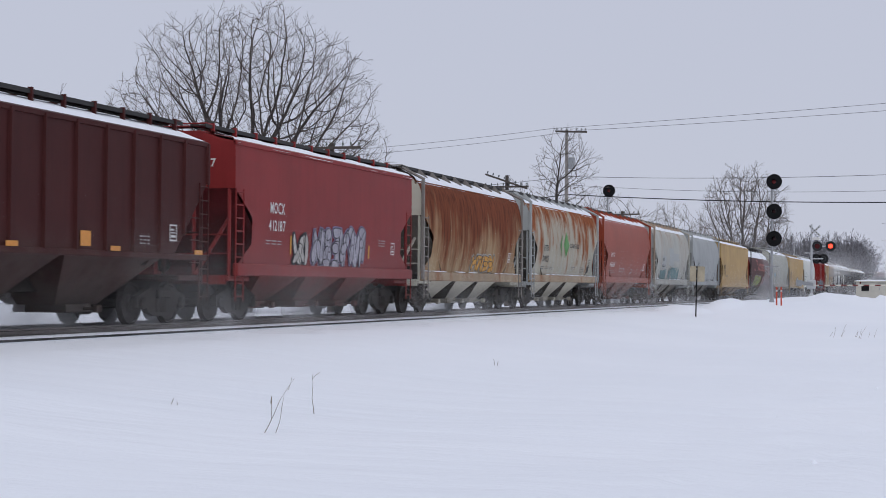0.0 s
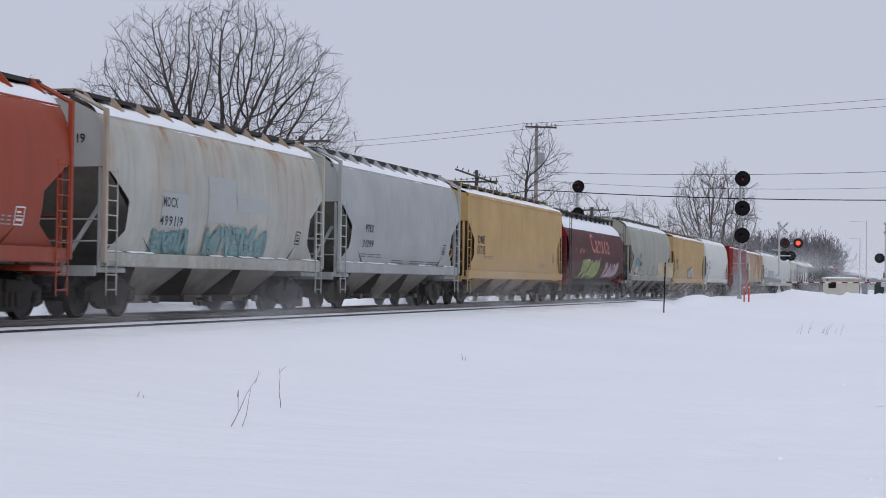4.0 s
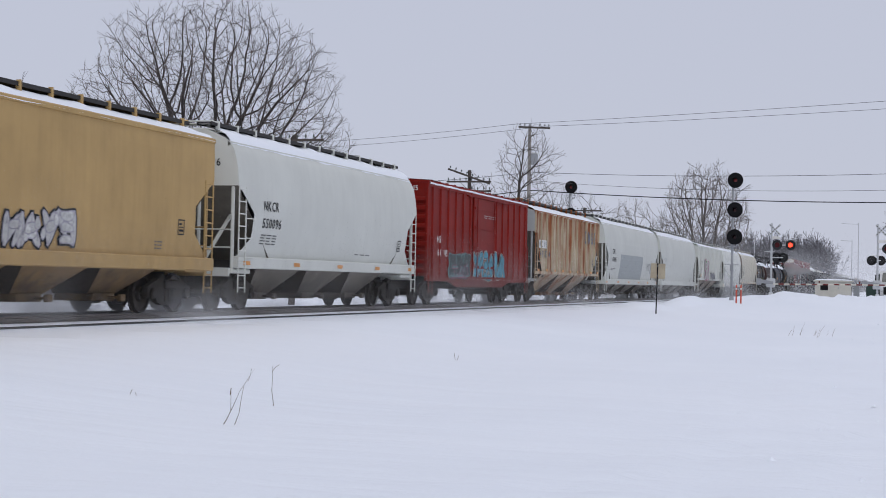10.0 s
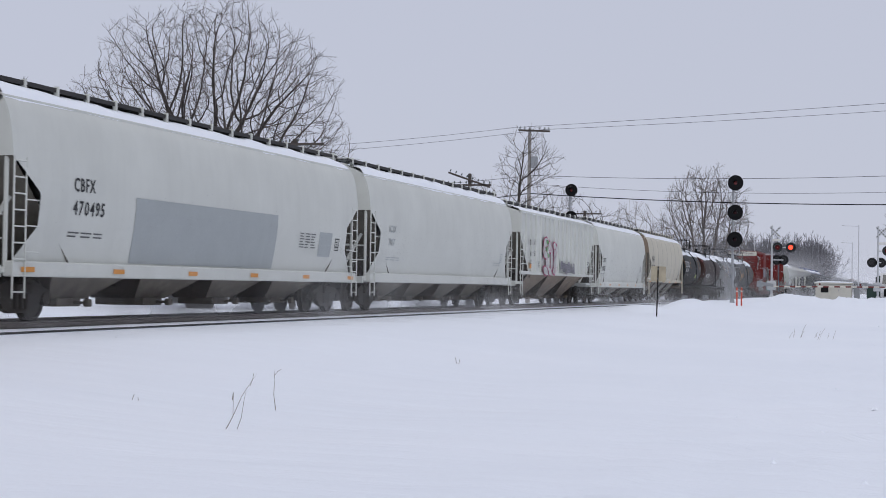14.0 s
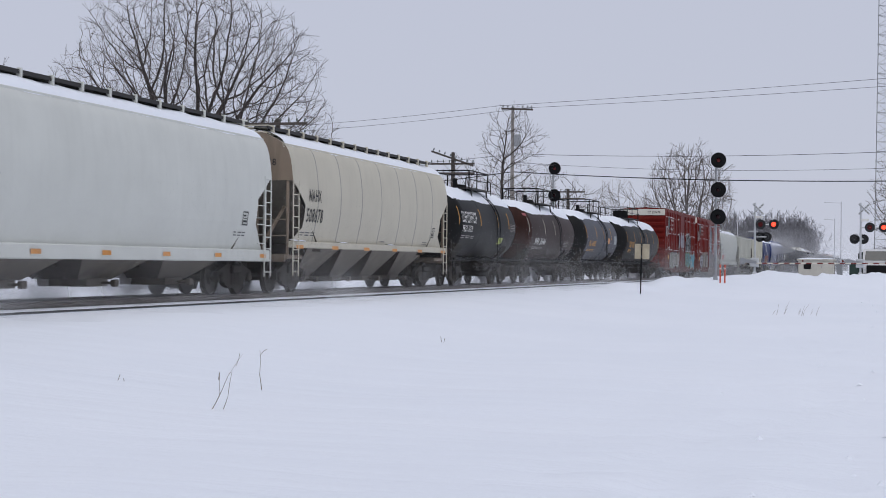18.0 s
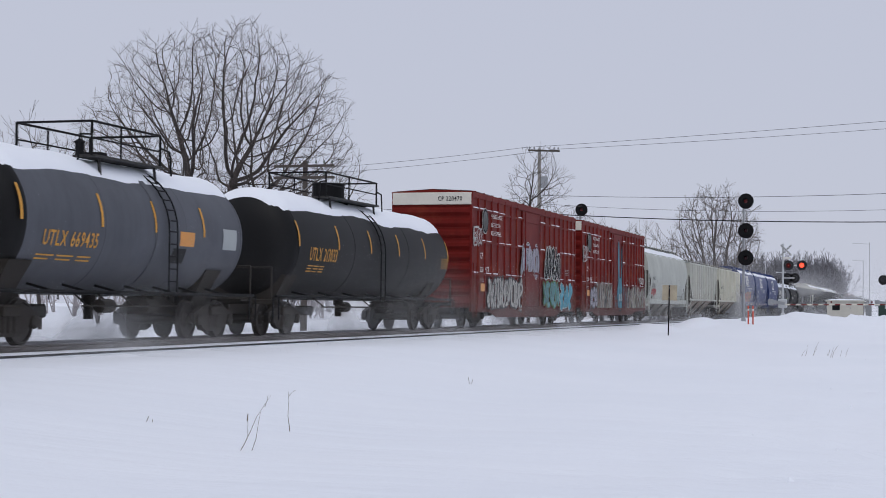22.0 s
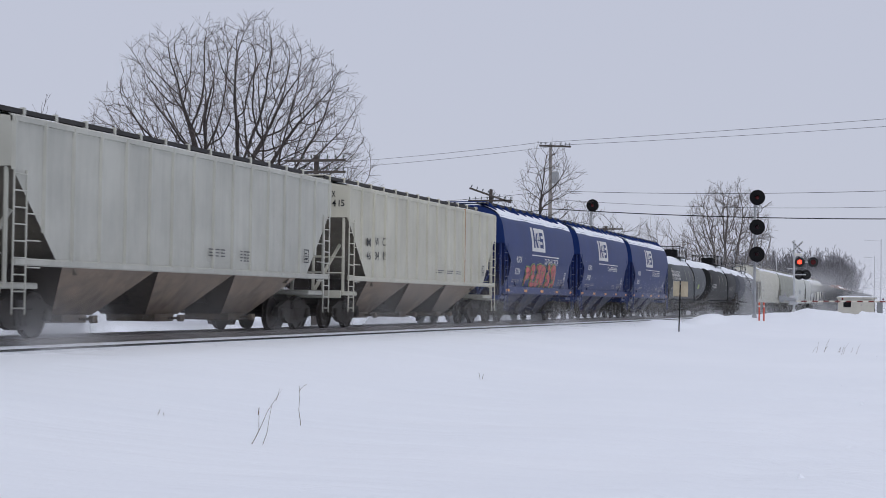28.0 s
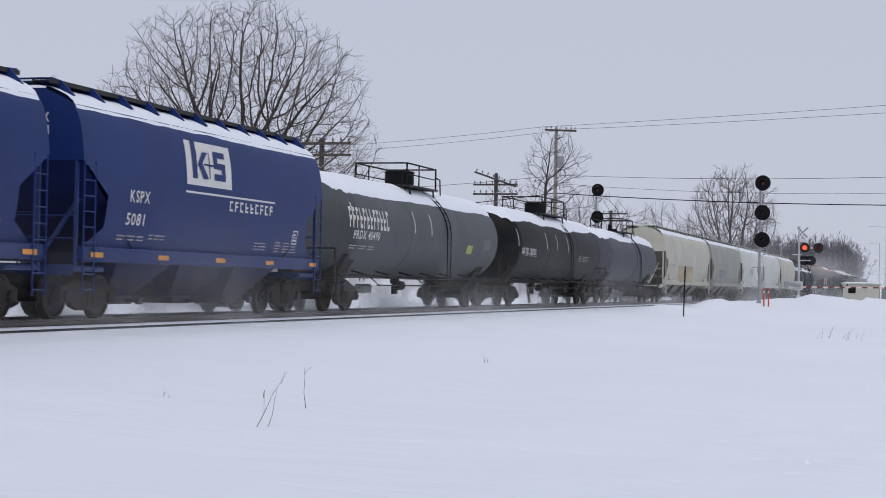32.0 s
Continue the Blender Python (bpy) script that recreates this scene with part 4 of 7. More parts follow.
        soft_box(bm, 0.9, 1.45, *sorted((s * (h - 0.6), s * (h + 0.1))), 1.06, 1.11, 0.01)
        polyline(bm, [(-1.4, s * (h + 0.1), 1.1), (-1.4, s * (h + 0.1), 1.95), (1.4, s * (h + 0.1), 1.95), (1.4, s * (h + 0.1), 1.1)], 0.025)
        part("stub_sill", bm, GRIME, car)
    h = inner
    for x in (-1.5, 1.5):
        bm = bmesh.new()
        tube(bm, (x, -h - 0.05 - nose, 1.20), (x, h + 0.05, 1.20), 0.045)
        for y in steps(-h + 1.6, h - 1.6, 6):
            tube(bm, (x, y, 1.20), (x * 0.62, y - 0.1, zc - r * 0.86), 0.028, n=5)
        for s in (-1, 1):
            ladder(bm, x, s * (h + 0.02) - 0.2 - (nose if s < 0 else 0), 0.58, 1.2, 0.4, 3)
        part("side_rail", bm, BLACK, car)
    bm = bmesh.new()
    lathe(bm, [(-0.10, 0.16), (0.10, 0.16), (0.14, 0.10)], "z", 14, (0, 0, zc - r - 0.05))
    tube(bm, (0, 0, zc - r), (0, 0, 0.62), 0.11)
    soft_box(bm, -0.9, -0.5, -1.5, -0.9, 0.65, 0.95, 0.04)
    part("outlet_valve", bm, GRIME, car)
    bm = bmesh.new()
    tube(bm, (1.1, -h + 3.4, 0.92), (1.1, h - 3.4, 0.92), 0.022, n=5)
    for k, y in enumerate(steps(-h + 3.6, h - 3.6, 4)):
        tube(bm, (1.1, y, 0.92), (0.7, y, zc - r * 0.93), 0.02, n=5)
        if k in (1, 3):
            lathe(bm, [(y - 0.28, 0.09), (y - 0.25, 0.15), (y + 0.25, 0.15), (y + 0.28, 0.09)], "y", 12, (0.95, 0, 0.92))
    part("brake_rigging", bm, GRIME, car)
    # snow along the top
    seed = spec.get("seed", 3)
    bm = bmesh.new()
    ys = steps(-h + 0.25, h - 0.25, int(L * 5))

    def cap(y, i):
        t = i / 14 * 2 - 1
        q = noise.noise((y * 0.30, seed * 5.3, (t > 0) * 3.0)) + 0.18 * noise.noise((y * 1.7, seed, 2.2 + (t > 0)))
        w = (0.92 + 0.22 * q) * spec.get("snow", 1.0)
        a = t * w
        e = max(0.0, (abs(y) - (h - 0.62)) / 0.62)
        rr = r * (1 - 0.62 * e ** 2.2) + (0.10 + 0.05 * noise.noise((y * 1.3, t * 2, seed))) * (1 - abs(t) ** 3)
        if abs(t) == 1:
            rr -= 0.02
        return (rr * math.sin(a), y, zc + rr * math.cos(a))
    sheet(bm, cap, ys, range(15))
    bmesh.ops.recalc_face_normals(bm, faces=bm.faces[:])
    part("snow_cover", bm, SNOW, car, "thick snow lying along the top of the tank", True)
    running_gear(car, h, spec.get("truck", 1.35), h + 0.72, nose)
    decorate(car, spec, side)
    h += nose
    for y in spec.get("marks", ()):
        bm = bmesh.new()
        patch(bm, y - h - 0.05, y - h + 0.05, zc - 0.05, zc + 0.65, side, 0.014)
        part("reflective_strip", bm, spec.get("mark_mat", LETTER_Y), car)
    return car


def boxcar(m, spec):
    L, top, color = spec["L"], spec["top"], spec["paint"]
    h, w, z0 = L / 2, 1.55, spec.get("z0", 1.18)
    car = empty("boxcar", m, spec["label"], "boxcar", "cars of the freight train")

    def side(z):
        return w
    bm = bmesh.new()
    box(bm, -w, w, -h, h, z0, top - 0.10)
    part("body", bm, color, car)
    # roof with a shallow ridge and cross seams
    bm = bmesh.new()
    prism(bm, [(-w - 0.05, top - 0.10), (w + 0.05, top - 0.10), (w + 0.05, top - 0.03), (0, top + 0.06), (-w - 0.05, top - 0.03)], "y", -h - 0.03, h + 0.03)
    for y in steps(-h + 0.4, h - 0.4, 14):
        prism(bm, [(-w - 0.05, top - 0.03), (0, top + 0.06), (w + 0.05, top - 0.03), (w + 0.05, top + 0.01), (0, top + 0.10), (-w - 0.05, top + 0.01)], "y", y - 0.03, y + 0.03)
    bmesh.ops.recalc_face_normals(bm, faces=bm.faces[:])
    part("roof", bm, spec.get("roof_paint", color), car)
    bm = bmesh.new()
    sheet(bm, lambda y, x: (x, y, top + 0.065 + 0.02 - abs(x) / w * 0.09 + 0.025 * noise.noise((y * 0.8, x, spec.get("seed", 1)))), steps(-h + 0.05, h - 0.05, 70), steps(-w, w, 6))
    bmesh.ops.recalc_face_normals(bm, faces=bm.faces[:])
    part("snow_cover", bm, SNOW, car, "thin snow on the roof", True)
    d0, d1 = spec["door"]
    ribs = [y for y in spec["ribs"] if not d0 - 0.1 < y < d1 + 0.1]
    for s in (-1, 1):
        for y in ribs:
            bm = bmesh.new()
            prism(bm, [(s * (w - 0.005), y - h - 0.09), (s * (w + 0.06), y - h - 0.05), (s * (w + 0.06), y - h + 0.05), (s * (w - 0.005), y - h + 0.09)], "z", z0 - 0.02, top - 0.12)
            bmesh.ops.recalc_face_normals(bm, faces=bm.faces[:])
            part("side_post", bm, color, car)
        for z in spec.get("straps", ()):
            bm = bmesh.new()
            box(bm, *sorted((s * (w - 0.005), s * (w + 0.045))), -h + 0.02, h - 0.02, z - 0.04, z + 0.04)
            part("side_chord", bm, color, car)
        bm = bmesh.new()
        box(bm, *sorted((s * (w - 0.005), s * (w + 0.05))), -h, h, top - 0.24, top - 0.10)
        part("top_chord", bm, color, car)
        if spec.get("brim"):
            bm = bmesh.new()
            sheet(bm, lambda y, k: (s * (w + (0.0, 0.05, 0.075, 0.055)[k]), y, top - (0.075, 0.085, 0.115, 0.15)[k] + 0.02 * noise.noise((y * 1.4, k * 0.3, s))), steps(-h + 0.1, h - 0.1, 60), range(4))
            bmesh.ops.recalc_face_normals(bm, faces=bm.faces[:])
            part("brim_snow", bm, SNOW, car, "line of snow under the roof edge", True)
        if spec.get("straps"):
            bm = bmesh.new()
            rnd = random.Random(int(L * 7 + s))
            ys = [0.0] + ribs + [L]
            for z in spec["straps"]:
                for a, b in zip(ys, ys[1:]):
                    if rnd.random() < 0.8:
                        q = a + 0.1 + rnd.random() * 0.25
                        box(bm, *sorted((s * w, s * (w + 0.05))), q - h, b - 0.1 - h, z + 0.042, z + 0.042 + rnd.uniform(0.02, 0.05))
            tagged(part("snow_on_chords", bm, SNOW, car, "snow caught on the side chords"), kind="stuff")
        # door with its own corrugations and locking bars
        bm = bmesh.new()
        soft_box(bm, *sorted((s * w, s * (w + 0.07))), d0 - h, d1 - h, z0 + 0.05, top - 0.30, 0.02)
        for z in steps(z0 + 0.4, top - 0.7, 3):
            box(bm, *sorted((s * (w + 0.07), s * (w + 0.10))), d0 - h + 0.1, d1 - h - 0.1, z - 0.05, z + 0.05)
        door = part("door", bm, spec.get("door_paint", color), car)
        for y in (d0 + 0.35, d1 - 0.35):
            bm = bmesh.new()
            tube(bm, (s * (w + 0.12), y - h, z0), (s * (w + 0.12), y - h, top - 0.35), 0.02)
            part("lock_bar", bm, color, door)
        for za, zb in ((z0 - 0.06, z0 + 0.02), (top - 0.30, top - 0.25)):
            bm = bmesh.new()
            box(bm, *sorted((s * (w - 0.02), s * (w + 0.11))), d0 - h - 0.9, d1 - h + 2.2, za, zb)
            part("door_track", bm, color, car)
        bm = bmesh.new()
        prism(bm, [(-h + 0.1, z0), (-h + 0.1, z0 - 0.16), (-h + 3.0, z0 - 0.18), (-h + 4.2, z0 - 0.38), (h - 4.2, z0 - 0.38), (h - 3.0, z0 - 0.18), (h - 0.1, z0 - 0.16), (h - 0.1, z0)], "x",
              *sorted((s * (w - 0.10), s * (w - 0.03))))
        bmesh.ops.recalc_face_normals(bm, faces=bm.faces[:])
        part("side_sill", bm, color, car)
    for s in (-1, 1):
        # corrugated end
        bm = bmesh.new()
        n = 9
        prof = []
        for i in range(n):
            a = z0 + (top - 0.55 - z0) * i / n
            b = z0 + (top - 0.55 - z0) * (i + 1) / n
            prof += [(0.0, a), (0.0, a + 0.04), (0.10, a + (b - a) * 0.4), (0.10, a + (b - a) * 0.7), (0.0, b - 0.04)]
        prof.append((0.0, top - 0.55))
        sheet(bm, lambda i, x: (x, s * (h + 0.002 + prof[i][0]), prof[i][1]), range(len(prof)), (-w + 0.05, 0, w - 0.05))
        bmesh.ops.recalc_face_normals(bm, faces=bm.faces[:])
        part("corrugated_end", bm, color, car)
        for x in (-1, 1):
            bm = bmesh.new()
            soft_box(bm, *sorted((x * (w - 0.06), x * (w + 0.035))), *sorted((s * (h - 0.10), s * (h + 0.06))), z0 - 0.1, top - 0.1, 0.015)
            part("corner_post", bm, color, car)
        if spec.get("header"):
            bm = bmesh.new()
            soft_box(bm, -w, w, *sorted((s * h, s * (h + 0.09))), top - 0.52, top - 0.06, 0.012)
            part("end_header", bm, spec["header"], car, "white painted band across the top of the end")
        for x in (-1, 1):
            bm = bmesh.new()
            y = s * (h - 0.02) - (0.46 if s > 0 else 0)
            ladder(bm, x * (w + 0.08), y, 0.55, 2.6 if spec.get("straps") else 2.6, 0.46, 6)
            part("ladder", bm, color, car)
    for word in spec.get("end_text", ()):
        bm = bmesh.new()
        z = top - 0.38
        letters(bm, word, 0.25, 1.2, z, z + 0.17, lambda q: 0.0)
        for v in bm.verts:
            v.co = Vector((v.co.y, -h - (0.105 if spec.get("header") else 0.02), v.co.z))
        bmesh.ops.reverse_faces(bm, faces=bm.faces[:])
        part("end_lettering", bm, LETTER_K if spec.get("header") else LETTER_W, car)
    bm = bmesh.new()
    soft_box(bm, -0.35, 0.35, -h - 0.35, h + 0.35, 0.72, 1.08, 0.02)
    for y in steps(-h + 2.6, h - 2.6, 7):
        box(bm, -w + 0.05, w - 0.05, y - 0.06, y + 0.06, 0.9, z0)
    lathe(bm, [(-0.5, 0.2), (0.5, 0.2)], "y", 12, (-0.8, 1.0, 0.8))
    part("underframe", bm, GRIME, car)
    running_gear(car, h, spec.get("truck", 1.9), h + 0.80)
    decorate(car, spec, side)
    return car


# ---- the train, car by car: near end and far end along the train, in metres at the start ----
RED = paint("faded_red_paint", (0.235, 0.026, 0.026), 0.0, 0.25, gloss=0.2)
ORANGE_RED = paint("orange_red_paint", (0.30, 0.054, 0.025), 0.0, 0.3, gloss=0.4)
BROWN = paint("dark_brown_paint", (0.062, 0.016, 0.015), 0.0, 0.4)
CREAM_RUST = paint("rusted_cream_paint", (0.40, 0.29, 0.15), 1.0, 0.3, rust_color=(0.155, 0.043, 0.018), eave=0.48, bands=1.5, drip=0.10, soft=0.30)
GREY_RUST = paint("rust_stained_grey_paint", (0.40, 0.395, 0.315), 0.34, 0.3, rust_color=(0.25, 0.075, 0.025), eave=0.34, bands=1.5, drip=0.30, soft=0.16)
GREY_STREAK = paint("rust_streaked_white_paint", (0.43, 0.435, 0.39), 0.14, 0.38, rust_color=(0.27, 0.13, 0.05), soft=0.25)
PALE_GREY = paint("pale_grey_paint", (0.375, 0.39, 0.385), 0.0, 0.22)
PEARL = paint("pearl_grey_paint", (0.47, 0.485, 0.44), 0.0, 0.18)
GREY_GREEN = paint("grey_green_paint", (0.345, 0.35, 0.30), 0.0, 0.28)
WHITE_GREY = paint("off_white_paint", (0.60, 0.61, 0.57), 0.0, 0.07)
BRIGHT_GREY = paint("white_paint", (0.63, 0.64, 0.595), 0.0, 0.09)
SAND = paint("sand_paint", (0.56, 0.525, 0.43), 0.0, 0.12)
PALE_SAND = paint("pale_sand_paint", (0.545, 0.53, 0.445), 0.0, 0.2)
BONE = paint("bone_white_paint", (0.48, 0.48, 0.43), 0.0, 0.25)
YELLOW = paint("ochre_yellow_paint", (0.47, 0.315, 0.135), 0.0, 0.22)
MAROON = paint("dusty_maroon_paint", (0.085, 0.030, 0.028), 0.0, 0.5)
BRIGHT_RED = paint("red_end_paint", (0.22, 0.010, 0.014), 0.0, 0.2)
BLUE = paint("deep_blue_paint", (0.0085, 0.028, 0.132), 0.0, 0.14, gloss=0.38)
BOX_RED = paint("oxide_red_paint", (0.142, 0.0105, 0.008), 0.0, 0.4, fade=(0.205, 0.042, 0.02))
BOX_RED2 = paint("bright_red_paint", (0.215, 0.0125, 0.0085), 0.0, 0.3, fade=(0.17, 0.022, 0.018))
RUST_CREAM2 = paint("rust_blotched_cream_paint", (0.52, 0.45, 0.32), 1.0, 0.3, rust_color=(0.24, 0.072, 0.024), eave=0.20, bands=1.25, drip=0.20, soft=0.22)
TANK_BLACK = paint("black_tank_paint", (0.009, 0.009, 0.0095), 0.0, 0.1, gloss=0.15)
TANK_BROWN = paint("brown_black_tank_paint", (0.030, 0.015, 0.012), 0.0, 0.3, gloss=0.15)
TANK_GREY = paint("dull_grey_tank_paint", (0.095, 0.10, 0.115), 0.0, 0.3)
RUST_HEAD = paint("rusty_brown_head_paint", (0.040, 0.016, 0.012), 0.0, 0.4)
TANK_SLATE = paint("slate_tank_paint", (0.105, 0.113, 0.12), 0.0, 0.25)
PATCH_GREY = plain("grey_repaint", (0.36, 0.385, 0.385), 0.6, 0, 0.06)
PATCH_PALE = plain("pale_repaint", (0.40, 0.42, 0.41), 0.6, 0, 0.06)
WHITE_BAND = plain("white_band_paint", (0.66, 0.63, 0.55), 0.6, 0, 0.12)
SPRAY = {k: plain("spray_" + k, c, 0.55, 0.0, 0.35, 3) for k, c in dict(
    silver=(0.42, 0.40, 0.46), violet=(0.26, 0.2, 0.33), black=(0.03, 0.03, 0.035), white=(0.6, 0.6, 0.58), teal=(0.10, 0.30, 0.30), cyan=(0.08, 0.36, 0.48), yellow=(0.5, 0.48, 0.12),
    pink=(0.62, 0.14, 0.13), magenta=(0.45, 0.05, 0.16), green=(0.12, 0.34, 0.09), cream=(0.50, 0.475, 0.43), lime=(0.42, 0.50, 0.12), red=(0.42, 0.05, 0.05)).items()}


CREAM_RIB = paint("dirty_cream_rib_paint", (0.47, 0.40, 0.28), 0.18, 0.4, rust_color=(0.25, 0.09, 0.035), eave=0.2, drip=0.2, soft=0.2)
RUST_BAY = paint("rust_stained_bay_paint", (0.36, 0.30, 0.21), 1.05, 0.5, rust_color=(0.20, 0.068, 0.028), eave=0.0, bands=1.3, drip=0.3, soft=0.25)
RUST_SILL = paint("rusty_sill_paint", (0.40, 0.31, 0.20), 1.0, 0.4, rust_color=(0.20, 0.068, 0.03), eave=0.0, bands=1.2, drip=0.6, soft=0.25)
BROWN_BAY = paint("grimed_bay_paint", (0.26, 0.205, 0.155), 0.0, 0.6)
MURAL = plain("spray_dark_teal", (0.05, 0.085, 0.085), 0.6, 0.0, 0.5, 3)
FADED_TEAL = plain("faded_teal_spray", (0.24, 0.34, 0.34), 0.7, 0.0, 0.3, 3)
BLUE_TAG = plain("spray_blue", (0.035, 0.20, 0.27), 0.55, 0.0, 0.4, 3)
DIRTY_CREAM = plain("spray_dirty_cream", (0.33, 0.295, 0.255), 0.6, 0.0, 0.3, 2)


def seen_cars():
    cars = []

    def add(build, a, b, **spec):
        spec["L"] = b - a
        cars.append((build, (a + b) / 2, spec))
    S = SPRAY
    add(hopper, 17.2, 33.5, side="ribbed", paint=BROWN, ribs=14, bays=3, lo=1.66, hi=4.22, rb=4.74, label="dark brown ribbed covered hopper car with dusty slope sheets", snow=0.5, seed=1,
        panels=[(10.6, 11.0, 1.75, 2.05, REFLECT)], tape=(1.47, 5, 0.4), tape_off=0.06, print=[(13.0, 2.0, 0.5, 3)], cut=1.9)
    add(hopper, 34.9, 48.0, side="flat", paint=RED, bays=3, lo=1.50, hi=4.42, rb=4.83, label="faded red covered hopper car with silver graffiti and snowy roof", seed=2, sill=0.27,
        text=[("MOCX", 2.04, 2.97, 2.80, 3.08), ("412187", 1.98, 3.03, 2.37, 2.63)], print=[(1.82, 2.1, 1.1, 2), (10.06, 2.33, 0.6, 3)],
        graffiti=[(4.9, 8.8, 1.28, 2.55, S["silver"], S["violet"], 3, 6, S["black"]), (3.55, 4.45, 1.6, 2.4, S["cream"], S["black"], 9, 1, S["black"])],
        panels=[(3.38, 3.47, 1.8, 2.28, LETTER_Y), (9.2, 9.3, 1.8, 2.18, LETTER_Y)])
    add(hopper, 49.25, 61.7, side="curved", paint=CREAM_RUST, sill_paint=RUST_SILL, bays=3, lo=1.46, hi=4.40, label="cream covered hopper car heavily streaked with orange rust", seed=3, posts=1, gussets=1, rail_paint=plain("grubby_grey_rail", (0.22, 0.20, 0.18), 0.7),
        end_paint=PALE_SAND, graffiti=[(5.6, 8.6, 1.5, 2.2, LETTER_Y, S["cream"], 5, 4, S["black"])], bay_paint=SAND)
    add(hopper, 63.2, 76.1, side="curved", sill_paint=RUST_SILL, paint=GREY_RUST, bays=3, label="pale grey covered hopper car with green diamond emblem and rust stains", seed=4, posts=1, gussets=1, ink=LETTER_K, rail_paint=PALE_GREY, end_paint=PALE_GREY,
        text=[("PTEX", 2.17, 2.95, 2.53, 2.78), ("21935", 2.08, 3.1, 2.09, 2.34)], print=[(1.95, 1.85, 2.3, 2), (7.6, 1.9, 0.8, 2), (9.4, 1.9, 0.8, 4)], panels=[(10.8, 11.2, 1.7, 2.0, LETTER_K)], words=((6.95, 8.75, 2.76, 2.95),), bay_paint=SAND)
    add(hopper, 77.5, 90.3, side="curved", paint=ORANGE_RED, bays=3, lo=1.54, label="orange-red covered hopper car with snowy roof", seed=5, posts=1, gussets=1,
        text=[("MOCX", 1.83, 2.76, 2.56, 2.78), ("416069", 1.72, 2.99, 2.06, 2.30)], print=[(1.75, 1.85, 1.5, 2), (4.31, 2.0, 1.35, 3), (7.28, 1.97, 0.7, 4), (9.0, 2.0, 0.4, 5), (10.2, 2.1, 0.6, 3)])
    add(hopper, 91.8, 104.5, side="curved", end_paint=PALE_GREY, paint=GREY_STREAK, bays=3, label="dirty white covered hopper car with rust streaks and faded blue tag", seed=6, posts=1, gussets=1, ink=LETTER_K,
        text=[("MOCX", 2.6, 3.34, 2.60, 2.82), ("499119", 2.53, 3.68, 2.18, 2.40)], print=[(2.4, 2.0, 1.6, 2)], panels=[(2.57, 3.94, 2.14, 2.93, PATCH_PALE), (5.02, 6.61, 2.34, 3.44, PATCH_PALE), (6.68, 8.59, 2.66, 3.13, PATCH_PALE)],
        graffiti=[(2.24, 4.1, 1.6, 2.05, FADED_TEAL, FADED_TEAL, 7, 4, S["teal"]), (4.9, 8.7, 1.6, 2.25, FADED_TEAL, GREY_STREAK, 8, 5, S["teal"])])
    add(hopper, 106.0, 118.7, side="curved", paint=PALE_GREY, bays=3, label="clean pale grey covered hopper car", seed=7, posts=1, gussets=1, ink=LETTER_K,
        text=[("PTEX", 2.23, 2.98, 2.49, 2.72), ("21299", 2.09, 3.11, 2.03, 2.25)], print=[(2.1, 1.8, 2.2, 2), (5.2, 1.65, 5.8, 2)])
    add(hopper, 119.9, 136.6, side="flat", paint=YELLOW, bays=4, lo=1.42, hi=4.32, rb=4.80, label="ochre yellow covered hopper car with brown slope streaks", seed=8, sill=0.28, ink=LETTER_K,
        text=[("DME", 1.5, 2.5, 2.5, 2.8), ("51735", 1.4, 2.6, 2.08, 2.4)], print=[(2.5, 2.0, 1.6, 2), (12, 1.8, 1.2, 2)])
    add(hopper, 138.4, 154.0, side="barrel", paint=MAROON, bays=4, label="dusty maroon cylindrical hopper car with a yellow tag and snow cap", seed=9, snow=1.0, end_paint=BRIGHT_RED, bay_paint=GRIME, sill_paint=STEEL, rail_paint=STEEL,
        text=[("CP", 1.41, 1.77, 2.6, 2.77), ("607344", 2.47, 3.74, 2.54, 2.76), ("Canada", 5.58, 10.6, 2.62, 3.62)], ink=plain("faded_red_lettering", (0.5, 0.16, 0.13), 0.6),
        graffiti=[(3.4, 8.1, 1.28, 2.15, S["lime"], S["white"], 11, 5, S["black"]), (9.54, 13.4, 1.36, 2.15, S["silver"], S["black"], 12, 5, S["pink"])])
    add(hopper, 156.0, 171.9, side="curved", paint=GREY_GREEN, bays=4, rb=4.94, label="grey covered hopper car with vertical weld seams", seed=10, seams=9, ink=LETTER_K,
        text=[("SOO", 3.15, 3.95, 2.60, 2.87), ("124100", 3.09, 4.29, 2.1, 2.4)], print=[(3.1, 1.9, 1.2, 2), (8.4, 2.1, 1.0, 2), (13.2, 2.0, 0.9, 2)], tape=(1.25, 6, 0.5), tape_off=0.105,
        tape_mat=plain("faded_red_strip", (0.4, 0.12, 0.08), 0.5), graffiti=[(2.0, 3.0, 2.25, 2.55, S["cyan"], GREY_GREEN, 13, 3, S["cyan"]), (1.95, 2.85, 1.76, 2.04, S["white"], GREY_GREEN, 14, 4, S["white"])])
    add(hopper, 173.3, 190.0, side="flat", paint=YELLOW, bays=4, lo=1.42, hi=4.30, rb=4.76, label="ochre yellow covered hopper car with a white tag by its sill", seed=11, sill=0.28, ink=LETTER_K,
        text=[("DME", 1.49, 2.48, 2.5, 2.81), ("51733", 1.37, 2.6, 2.08, 2.4)], print=[(1.4, 1.85, 1.3, 2), (13.6, 1.75, 0.4, 3)],
        graffiti=[(7.3, 9.95, 1.58, 2.2, S["white"], S["black"], 15, 4, S["silver"])])
